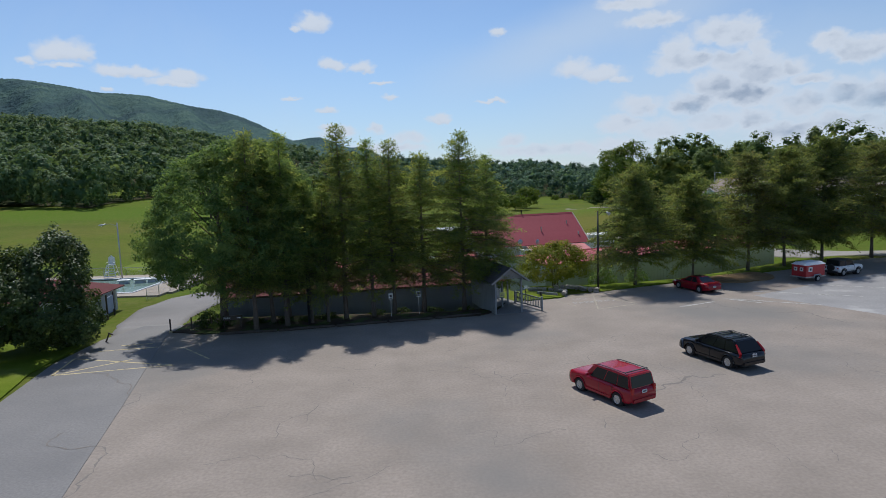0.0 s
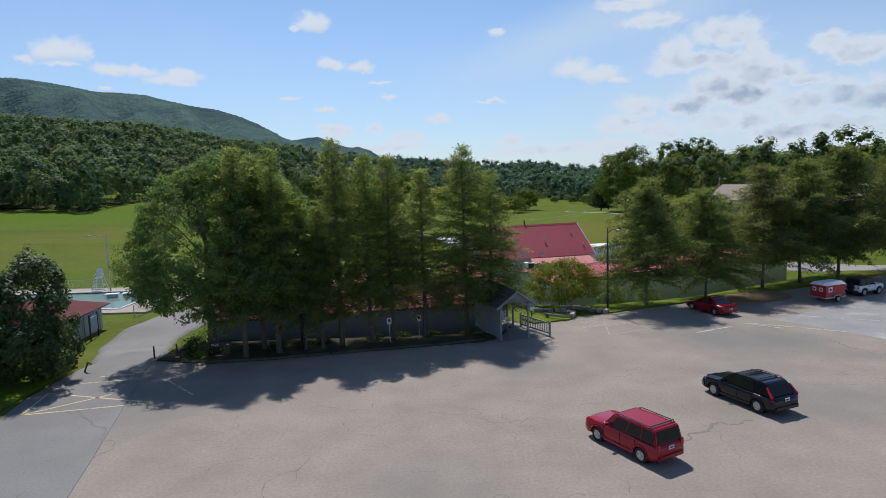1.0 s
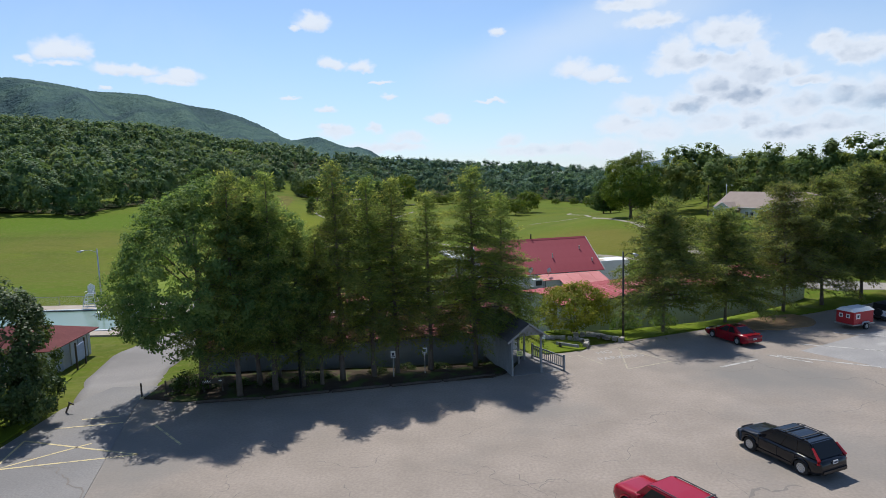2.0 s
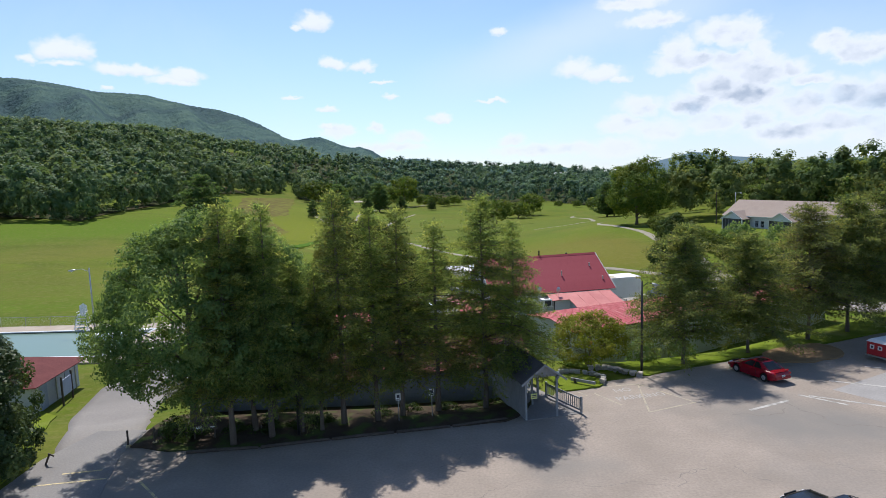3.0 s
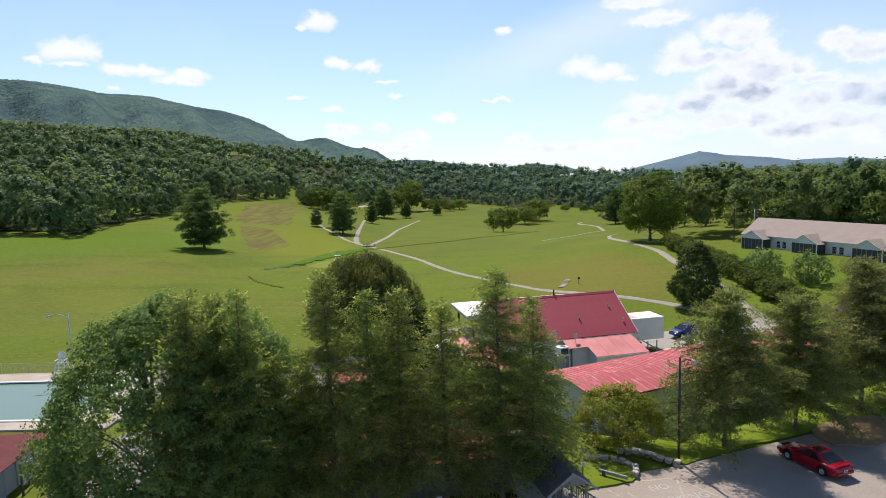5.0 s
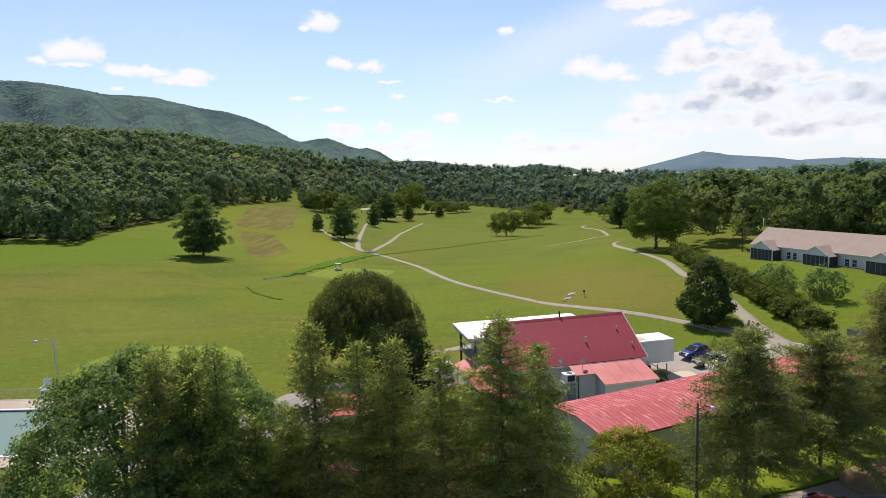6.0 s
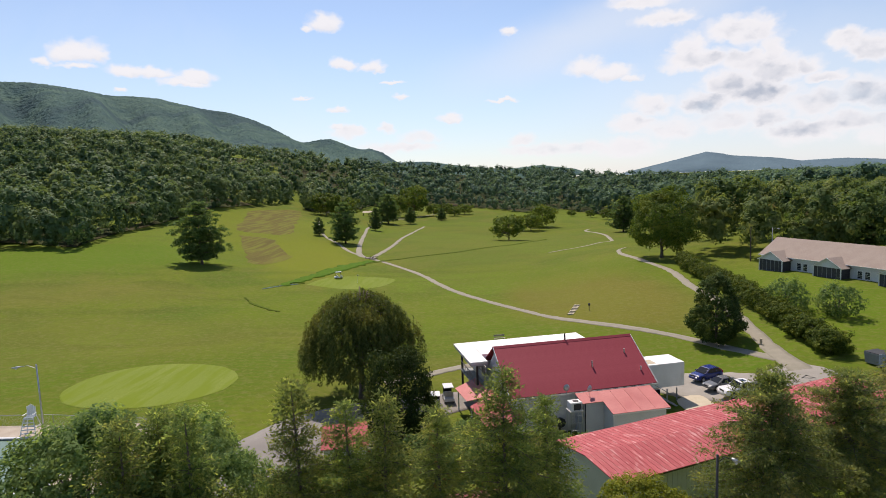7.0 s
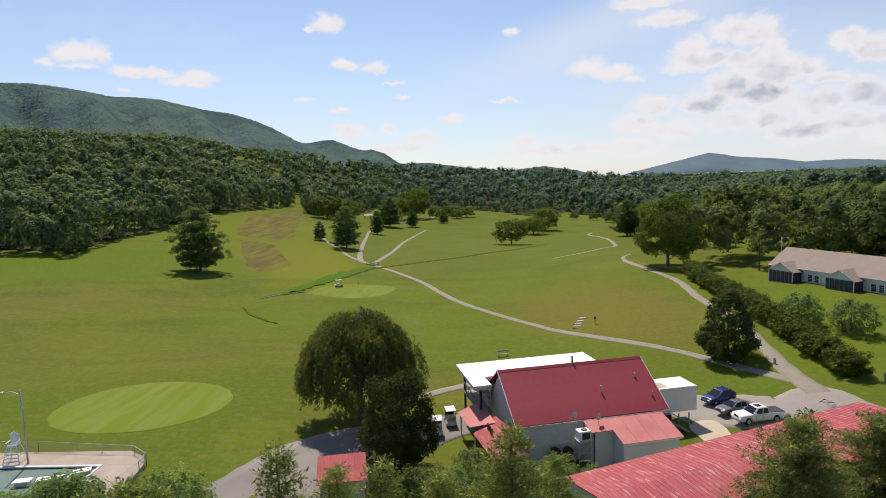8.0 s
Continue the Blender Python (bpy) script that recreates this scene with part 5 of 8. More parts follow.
roof_panels(club, "annex_roof_panel", MAT["roof_annex"], 6.7, 8.9, 1.1, (-2.1, 2.15), (-0.3, 2.59), rib=0.02)
part("annex_trim", Shape().box(11.95, -4.06, 1.5, 6.1, 0.05, 0.12), MAT["white"], club)
part("downpipe", Shape().tube([(7.1, -1.9, 2.1), (7.1, -1.9, LOW)], 0.05, 8), MAT["dark"], club)
# raised white store
part("store_box", Shape().box(19.0, 5.6, 1.75, 5.6, 3.2, 2.7), MAT["white"], club, bevel=0.02)
part("store_base", Shape().box(17.4, 5.4, -0.85, 2.8, 2.8, 2.15), MAT["stucco"], club)
part("store_door", Shape().box(18.3, 3.95, -0.8, 0.9, 0.06, 2.0), MAT["dark"], club)
for x in (19.6, 20.8):
    part("store_post", Shape().box(x, 3.9, -0.8, 0.1, 0.1, 2.1), MAT["timber"], club)
for k in range(7):
    part("stair_tread", Shape().box(18.0 + 0.32 * k, 3.0, -0.1 - 0.2 * k, 0.32, 1.0, 0.05), MAT["timber"], club)
part("stair_rail", Shape().tube([(17.9, 2.5, 0.95), (20.2, 2.5, -0.5)], 0.035, 6), MAT["timber"], club)
part("stair_rail", Shape().tube([(17.9, 3.5, 0.95), (20.2, 3.5, -0.5)], 0.035, 6), MAT["timber"], club)
part("roof_stain", Shape().box(17.8, 5.2, 3.107, 1.6, 1.5, 0.006), MAT["sand"], club)

stand = thing("equipment_stand", pose(9.75, 79.55, -2.95, 0, 0, 14.2), "tall steel frame stand carrying an air conditioner", "metal stand")
for x in (-0.6, 0.6):
    for y in (-0.5, 0.5):
        part("leg", Shape().box(x, y, 1.5, 0.07, 0.07, 3.0), MAT["steel"], stand)
for k in range(4):
    z = 0.35 + k * 0.75
    part("crossbar", Shape().box(0, -0.5, z, 1.13, 0.04, 0.05), MAT["steel"], stand)
    part("brace", Shape().tube([(-0.57, -0.54, z), (0.57, -0.54, z + 0.72)], 0.02, 5), MAT["steel"], stand)
part("platform", Shape().box(0, 0, 3.03, 1.4, 1.2, 0.06), MAT["steel"], stand)
cooler = thing("air_conditioner", pose(9.75, 79.55, 0.11, 0, 0, 14.2), "boxy white air conditioner with a dark grille", "air conditioner")
part("casing", Shape().box(0, 0, 0.42, 1.2, 0.95, 0.84), MAT["white"], cooler, bevel=0.02)
part("grille", Shape().box(0.1, -0.48, 0.4, 0.8, 0.02, 0.62), MAT["plastic"], cooler)
part("fan_guard", Shape().tube([(0.1, 0, 0.845), (0.1, 0, 0.87)], 0.3, 16), MAT["plastic"], cooler)
for dx, sz in ((0.0, 0.55), (1.35, 0.45)):
    fan = thing("wall_fan", pose(7.16 + dx * 0.968, 80.9 + dx * 0.25, -1.75, 0, 0, 14.2), "round black extractor fan on the siding", "fan")
    part("housing", Shape().tube([(0, -0.1, 0), (0, -0.45, 0)], sz, 18), MAT["plastic"], fan)
    part("ring", Shape().tube([(0, -0.45, 0), (0, -0.5, 0)], sz + 0.05, 18), MAT["black_steel"], fan)
    part("bracket", Shape().box(0, -0.12, -0.55, 0.1, 0.24, 1.2), MAT["black_steel"], fan)


def dish(x, y, z, rz):
    d = thing("satellite_dish", pose(x, y, z, 0, 0, rz), "small grey satellite dish on a short mast", "satellite dish")
    part("mast", Shape().tube([(0, 0, -0.15), (0, 0, 0.5)], 0.03, 6), MAT["steel"], d)
    s, rings = Shape(), []
    for i in range(5):
        r = 0.36 * i / 4
        rings += [(r * math.cos(k * math.tau / 14), 0.14 * (r / 0.36) ** 2 - 0.2, 0.55 + r * math.sin(k * math.tau / 14)) for k in range(14)]
    faces = [(i * 14 + k, i * 14 + (k + 1) % 14, (i + 1) * 14 + (k + 1) % 14, (i + 1) * 14 + k) for i in range(4) for k in range(14)]
    part("reflector", s.add(rings, faces), MAT["steel"], d, fix=False)
    part("arm", Shape().tube([(0, -0.18, 0.3), (0, -0.5, 0.5)], 0.015, 5), MAT["steel"], d)


dish(11.4, 80.7, 1.22, 40)
dish(9.2, 81.1, 1.25, 20)

# the small red-roofed store by the court
store = thing("small_store", pose(-13.6, 71.8, -2.35, 0, 0, 11), "small store with a red sheet-metal roof by the court", "shed")
part("walls", Shape().box(2.1, 1.9, 1.1, 3.7, 3.4, 2.4), MAT["siding"], store)
roof_panels(store, "roof_panel", MAT["roof_store"], 0, 4.2, 0.52, (-0.2, 2.35), (3.9, 2.95), rib=0.05)
part("door", Shape().box(1.4, 0.17, 0.95, 0.9, 0.05, 1.9), MAT["dark_wood"], store)

# the bathhouse
bath = thing("bathhouse", pose(-31.5, 51.4, -1.1, 0, 0, 7), "painted block bathhouse with a weathered red hip roof", "building", kind="structure")
part("walls", Shape().box(-4.0, 3.6, 1.15, 7.6, 6.8, 2.5), MAT["blockwork"], bath)
a, b, c, d = Vector((0.4, -0.4, 2.35)), Vector((0.4, 7.6, 2.35)), Vector((-8.4, 7.6, 2.35)), Vector((-8.4, -0.4, 2.35))
r1, r2 = Vector((-3.4, 3.6, 3.75)), Vector((-4.8, 3.6, 3.75))
for q in ((a, b, r1), (b, c, r2, r1), (c, d, r2), (d, a, r1, r2)):
    part("roof_slope", Shape().slab(q, 0.07), MAT["roof_brown"], bath)
part("eave_board", Shape().box(-4.0, 3.6, 2.27, 8.6, 7.8, 0.1), MAT["blockwork"], bath)
part("door", Shape().box(-0.17, 1.6, 1.0, 0.05, 0.95, 2.0), MAT["blue_board"], bath)
part("door", Shape().box(-0.17, 5.2, 1.0, 0.05, 0.95, 2.0), MAT["blue_board"], bath)
for y in (0.6, 3.4, 6.4):
    part("downpipe", Shape().tube([(-0.15, y, 2.2), (-0.15, y, 0)], 0.04, 6), MAT["steel"], bath)
notice = thing("notice_board", pose(-30.8, 53.5, -1.0, 0, 0, math.degrees(math.atan2(1.8, -0.4))), "large pale blue board on two dark posts", "sign board")
for x in (0, 1.85):
    part("post", Shape().box(x, 0, 1.1, 0.12, 0.12, 2.3), MAT["dark_wood"], notice)
part("panel", Shape().box(0.925, 0, 1.3, 1.7, 0.05, 1.3), MAT["blue_board"], notice)

# ---- the apartments on the rise ----
flats = thing("apartment_row", pose(61.1, 152.3, 0.8, 0, 0, -67.6), "long low white-sided apartment row with a tan shingle roof", "building", kind="structure")
# local x runs along the front, local y into the building
FL, FE, FR = 58.0, 4.0, 7.3
boarded_wall(flats, "wall_front", MAT["vinyl"], 0.3, FL, 0.55, FE, 0.4, -1, 0.3, upright=False)
boarded_wall(flats, "wall_back", MAT["vinyl"], 0.3, FL, 0.55, FE, 9.6, 1, 0.3, upright=False)
part("footing", Shape().box(FL / 2, 5.0, -0.3, FL - 0.7, 9.1, 1.68), MAT["brick_base"], flats)
gable_end(flats, "wall_end", MAT["vinyl"], 0.42, 9.58, 0.55, FE - 0.02, 5.0, FR - 0.2, 0.3, -1)
gable_end(flats, "wall_end", MAT["vinyl"], 0.42, 9.58, 0.55, FE - 0.02, 5.0, FR - 0.2, FL, 1)
roof_panels(flats, "roof_strip", MAT["roof_tan"], 0, FL + 0.3, FL + 0.3, (-0.1, FE), (5.0, FR), 0.1, 0.004)
roof_panels(flats, "roof_strip", MAT["roof_tan"], 0, FL + 0.3, FL + 0.3, (10.1, FE), (5.004, FR), 0.1, 0.004)
part("gutter", Shape().box(FL / 2, -0.12, FE - 0.06, FL, 0.1, 0.12), MAT["white"], flats)
for px in (2.0, 14.3, 26.6, 38.9, 51.2):
    PW, PD = 5.6, 2.5
    part("porch_floor", Shape().box(px + PW / 2, -PD / 2 + 0.38, -0.1, PW, PD, 1.1), MAT["brick_base"], flats)
    for x in (px + 0.08, px + PW - 0.08):
        part("porch_post", Shape().box(x, -PD + 0.42, 1.95, 0.16, 0.16, 3.0), MAT["white"], flats)
    part("porch_screen", Shape().box(px + PW / 2, -PD + 0.46, 1.95, PW - 0.34, 0.03, 2.9), MAT["screen"], flats)
    part("porch_screen", Shape().box(px + PW - 0.1, -PD / 2 + 0.4, 1.95, 0.03, PD - 0.3, 2.9), MAT["screen"], flats)
    part("porch_screen", Shape().box(px + 0.1, -PD / 2 + 0.4, 1.95, 0.03, PD - 0.3, 2.9), MAT["screen"], flats)
    for k in range(5):
        part("screen_bar", Shape().box(px + (k + 1) * PW / 6, -PD + 0.43, 1.95, 0.06, 0.05, 2.9), MAT["timber"], flats)
    part("screen_rail", Shape().box(px + PW / 2, -PD + 0.425, 1.2, PW - 0.36, 0.05, 0.08), MAT["timber"], flats)
    zt = FE + 1.15
    g = Shape().add([(px, -PD + 0.4, 3.45), (px + PW, -PD + 0.4, 3.45), (px + PW / 2, -PD + 0.4, zt - 0.08), (px, -PD + 0.5, 3.45), (px + PW, -PD + 0.5, 3.45), (px + PW / 2, -PD + 0.5, zt - 0.08)], [(0, 1, 2), (5, 4, 3), (0, 3, 4, 1), (1, 4, 5, 2), (2, 5, 3, 0)])
    part("porch_gable", g, MAT["vinyl"], flats)
    for side in (-1, 1):
        e, r = px + PW / 2 + side * (PW / 2 + 0.25), px + PW / 2
        q = [Vector((e, -PD + 0.15, 3.4)), Vector((r, -PD + 0.15, zt)), Vector((r, 2.4, zt)), Vector((e, 0.4, 3.4))]
        part("porch_roof", Shape().slab(q if side < 0 else q[::-1], 0.09), MAT["roof_tan"], flats)
        part("porch_trim", Shape().slab([Vector((e, -PD + 0.1, 3.36)), Vector((r, -PD + 0.1, zt - 0.03)), Vector((r, -PD + 0.16, zt - 0.03)), Vector((e, -PD + 0.16, 3.36))], 0.14), MAT["white"], flats)
    for wx in (px + PW + 1.7, px + PW + 3.1):
        window_part(flats, wx, 0.4, 2.35, 1.0, 1.5, 1, -1, bars=0)
    window_part(flats, px + PW + 5.9, 0.4, 2.5, 0.8, 1.2, 1, -1, bars=0)
window_part(flats, 1.2, 0.4, 2.5, 0.7, 1.1, 1, -1, bars=0)
for px in (9.0, 21.3, 33.6):
    unit = thing("air_conditioner", flats.matrix_basis @ pose(px, -0.5, 0.2), "small pale air conditioner by the footing", "air conditioner", "units by the apartments")
    part("casing", Shape().box(0, 0, 0.4, 0.85, 0.7, 0.8), MAT["white"], unit, bevel=0.03)
    part("grille", Shape().box(0, -0.36, 0.4, 0.7, 0.02, 0.6), MAT["plastic"], unit)

# ---- trees ----
def unit(v):
    return v / np.maximum(np.linalg.norm(v, axis=-1, keepdims=True), 1e-9)


def leaves(base, along, side, length, width, fold=0.12):
    """Pointed leaves or sprays as lozenges, one for each base point. Returns vertices and faces."""
    along, side = unit(along), unit(side)
    over = unit(np.cross(along, side))
    length, width = np.broadcast_to(length, len(base))[:, None], np.broadcast_to(width, len(base))[:, None]
    mid = base + along * length * 0.45 + over * width * fold
    verts = np.stack([base, mid + side * width * 0.5, base + along * length, mid - side * width * 0.5], 1).reshape(-1, 3)
    return verts, np.arange(len(base) * 4).reshape(-1, 4)


def trunk_shape(height, radius, rng, lean=0.02, n=8):
    pts, rad, x, y = [], [], 0.0, 0.0
    for k in range(n + 1):
        u = k / n
        pts.append((x, y, height * u - 0.25 * (k == 0)))
        rad.append(radius * (1.35 if k == 0 else 1) * (1 - u) ** 0.8 + 0.02)
        x, y = x + rng.normal(0, lean) * height / n, y + rng.normal(0, lean) * height / n
    return pts, rad


def at_height(pts, z):
    p = np.array(pts)
    return np.stack([np.interp(z, p[:, 2], p[:, 0]), np.interp(z, p[:, 2], p[:, 1]), z], -1)


def limb_tubes(shape, starts, ends, radii, sag=0.0):
    for a, b, r in zip(starts, ends, radii):
        m = (a + b) / 2 + np.array((0, 0, sag * np.linalg.norm(b - a)))
        shape.tube([a, m, b], [r, r * 0.65, r * 0.25], 4)


def hemlock(name, seed, height, radius, first, mat, label, limbs=170, spray=0.34, twig_gap=0.17, droop=0.4, power=0.6, belly=0.0, inner=0.3, young=None, wide=0.42):
    """A conifer: a straight trunk, uneven limbs all round it that droop, and hanging plumes of sprays along them; young sprays at the tips."""
    rng = np.random.default_rng(seed)
    tree = thing(name, Matrix.Identity(4), label, "tree")
    pts, rad = trunk_shape(height * 0.97, 0.0105 * height, rng)
    wood = Shape().tube(pts, rad, 8)
    B, A, S, Ln, Y = [], [], [], [], []
    for k in range(limbs):
        u = min(0.995, max(0.0, ((k + rng.uniform(-1.5, 2.5)) / limbs)) ** 1.05)
        z = first + (height - first) * u
        az = k * 2.399 + rng.normal(0, 0.5)
        side_lobe = 1 + 0.16 * math.sin(2 * az + seed) + 0.10 * math.sin(3 * az + 7 * u + seed)
        reach = (radius * (1 - u) ** power + 0.14) * (1 - belly + belly * min(1.0, u / 0.3)) * rng.uniform(0.5, 1.2) * side_lobe
        out = np.array((math.cos(az), math.sin(az), 0))
        start = at_height(pts, np.array([z]))[0]
        rise = rng.uniform(-0.05, 0.55) + 1.8 * max(0, u - 0.78)

        def curve(s):
            s = np.atleast_1d(s)
            return start + out * (reach * s)[:, None] + np.stack([0 * s, 0 * s, reach * (rise * s - droop * (1 - 0.75 * u) * s * s)], -1)
        if reach > 0.6:
            r = 0.010 + 0.009 * reach
            wood.tube(curve(np.array([0, 0.5, 0.96])), [r, r * 0.7, r * 0.3], 3)
        t = np.arange(inner * max(0.0, 1 - 1.3 * u), 1.02, twig_gap / max(reach, 0.5))
        c, step = curve(t), unit(curve(t + 0.02) - curve(t))
        across = np.cross(step, (0, 0, 1.0))
        for way in (-1, 1):
            n = len(t)
            hang = rng.uniform(-0.15, 0.40, (n, 1))
            twig = unit(step * rng.uniform(0.35, 1.0, (n, 1)) + way * across * rng.uniform(0.3, 0.95, (n, 1)) + rng.normal(0, 0.2, (n, 3)) - np.array((0, 0, 1.0)) * hang)
            long = (0.22 + reach * 0.17) * (1.2 - 0.75 * t) * rng.uniform(0.5, 1.3, n) + 0.16
            for f in (0.0, 0.2, 0.4, 0.6, 0.8, 1.0):
                keep = rng.uniform(0, 1, n) < np.clip(0.3 + long * 1.2, 0, 1) if 0 < f < 1 else rng.uniform(0, 1, n) < 0.92
                p = c + twig * (long * f)[:, None] + rng.normal(0, 0.05, (n, 3))
                B.append(p[keep])
                A.append((twig + rng.normal(0, 0.5, (n, 3)))[keep])
                S.append((np.cross(twig, (0, 0, 1.0)) + rng.normal(0, 0.55, (n, 3)))[keep])
                Ln.append((spray * rng.uniform(0.55, 1.35, n))[keep])
                Y.append((t + 0.25 * f + rng.normal(0, 0.14, n) > 0.86)[keep])
    part("trunk", wood, MAT["bark"], tree, smooth=True, fix=False)
    ln, tips = np.concatenate(Ln), np.concatenate(Y)
    base, along, side = np.concatenate(B), np.concatenate(A), np.concatenate(S)
    for called, pick, m in (("crown", ~tips, mat), ("young_sprays", tips, young)) if young else (("crown", np.full(len(ln), True), mat),):
        raw_mesh(called, *leaves(base[pick], along[pick], side[pick], ln[pick], ln[pick] * wide), m, tree)
    return tree


def white_pine(name, seed, height, radius, mat, label, first=0.8, whorls=17):
    """A white pine: whorls of level limbs, each with flat plumes of needles that turn up, and gaps between the tiers."""
    rng = np.random.default_rng(seed)
    tree = thing(name, Matrix.Identity(4), label, "tree")
    pts, rad = trunk_shape(height * 0.98, 0.018 * height, rng)
    wood = Shape().tube(pts, rad, 8)
    C, N, R = [], [], []
    for w in range(whorls):
        u = (w + rng.uniform(0.2, 0.8)) / whorls
        z = first + (height - first) * u
        full = radius * min(1.0, 0.66 + 1.2 * u) * (1 - u ** 1.7) ** 0.72
        for b in range(7 if u < 0.7 else 5):
            az = b * math.tau / 7 + w * 1.9 + rng.normal(0, 0.25)
            reach = (full + 0.5) * rng.uniform(0.6, 1.15)
            out = np.array((math.cos(az), math.sin(az), 0))
            start = at_height(pts, np.array([z]))[0]
            rise = rng.uniform(0.02, 0.28) + 0.9 * max(0.0, u - 0.75)
            end = start + out * reach + (0, 0, rise * reach)
            wood.tube([start, (start + end) / 2 - (0, 0, 0.06 * reach), end], [0.05 + 0.01 * reach, 0.04, 0.015], 4)
            for f in np.arange(0.30, 1.02, 0.75 / max(reach, 0.9)):
                spread = 0.28 * reach * (1.15 - f) + 0.25
                C.append(start + (end - start) * f + (*rng.normal(0, spread, 2), rng.normal(0.12, 0.14)))
                N.append(out * 0.5 + (0, 0, 0.8))
                R.append(rng.uniform(0.55, 0.95))
    part("trunk", wood, MAT["bark"], tree, smooth=True, fix=False)
    each = 52
    C, N, R = np.repeat(C, each, 0), np.repeat(N, each, 0), np.repeat(R, each)
    n = len(C)
    way = unit(rng.normal(0, 1, (n, 3)) + N * 0.3)
    base = C + way * (R * rng.uniform(0.1, 0.8, n))[:, None] * (1, 1, 0.45)
    along = way * (1, 1, 0.7) + N * 0.35 + rng.normal(0, 0.3, (n, 3))
    ln = rng.uniform(0.35, 0.75, n)
    raw_mesh("crown", *leaves(base, along, np.cross(along, N) + rng.normal(0, 0.5, (n, 3)), ln, ln * 0.42), mat, tree)
    return tree


def lumps(rng, count, height, first, radius, top_share=0.55, lumpy=0.25, low=-0.35, peak=0.0):
    """Places for leaf clumps in the outer part of an uneven crown."""
    d = unit(rng.normal(0, 1, (count, 3)))
    d[:, 2] = np.where(d[:, 2] < low, -d[:, 2], d[:, 2])
    mid, half = first + (height - first) * (1 - top_share), 1.0
    bump = 1 + lumpy * np.sin(3.1 * d[:, 0] + seed_phase(rng)) * np.cos(2.7 * d[:, 1] + 1.1) + lumpy * 0.6 * np.sin(6.3 * d[:, 2] + 4.1 * d[:, 0])
    depth = rng.uniform(0.45, 1.0, count) ** 0.35
    tall = np.where(d[:, 2] > 0, height - mid, mid - first)
    narrow = radius * (1 - peak * np.clip(d[:, 2], 0, 1))
    return np.stack([d[:, 0] * narrow, d[:, 1] * narrow, d[:, 2] * tall], -1) * (bump * depth)[:, None] + (0, 0, mid), d


def seed_phase(rng):
    return rng.uniform(0, 6.28)


def broadleaf(name, seed, height, radius, first, mat, label, clumps=320, each=44, leaf=0.22, clump=0.62, top_share=0.55, lumpy=0.22, stems=1, category="tree", hang=0.0, bark=None, low=-0.35, peak=0.0, upright=0.75):
    """A leafy tree: trunk, limbs that reach to the clumps, and many small leaves round each clump."""
    rng = np.random.default_rng(seed)
    tree = thing(name, Matrix.Identity(4), label, category)
    places, d = lumps(rng, clumps, height, first, radius, top_share, lumpy, low, peak)
    wood = Shape()
    for s in range(stems):
        pts, rad = trunk_shape(first + (height - first) * 0.72, 0.022 * height / math.sqrt(stems), rng, 0.03 if stems == 1 else 0.12)
        if stems > 1:
            pts = [(p[0] + 0.25 * math.cos(s * 2.2), p[1] + 0.25 * math.sin(s * 2.2), p[2]) for p in pts]
        wood.tube(pts, rad, 7)
    pick = rng.choice(clumps, min(clumps, 42), replace=False)
    zs = np.clip(places[pick, 2] * 0.72 - 0.12 * radius, first * 0.6, pts[-1][2])
    limb_tubes(wood, at_height(pts, zs), places[pick], 0.012 * height * rng.uniform(0.25, 0.6, len(pick)), 0.08)
    part("trunk", wood, bark or MAT["bark"], tree, smooth=True, fix=False)
    n = clumps * each
    centre = np.repeat(places, each, 0)
    way = unit(rng.normal(0, 1, (n, 3)))
    size = clump * np.repeat(rng.uniform(0.6, 1.3, clumps), each)
    base = centre + way * (size * rng.uniform(0.2, 1.0, n) ** 0.5)[:, None] * (1, 1, upright)
    face = unit(way * 0.6 + np.repeat(d, each, 0) * 0.7 + rng.normal(0, 0.45, (n, 3)) + (0, 0, 0.35))
    along = np.cross(face, rng.normal(0, 1, (n, 3))) - (0, 0, 0.2 + hang)
    side = np.cross(face, along)
    ln = leaf * rng.uniform(0.6, 1.35, n)
    raw_mesh("crown", *leaves(base, along, side, ln, ln * 0.72), mat, tree)
    return tree


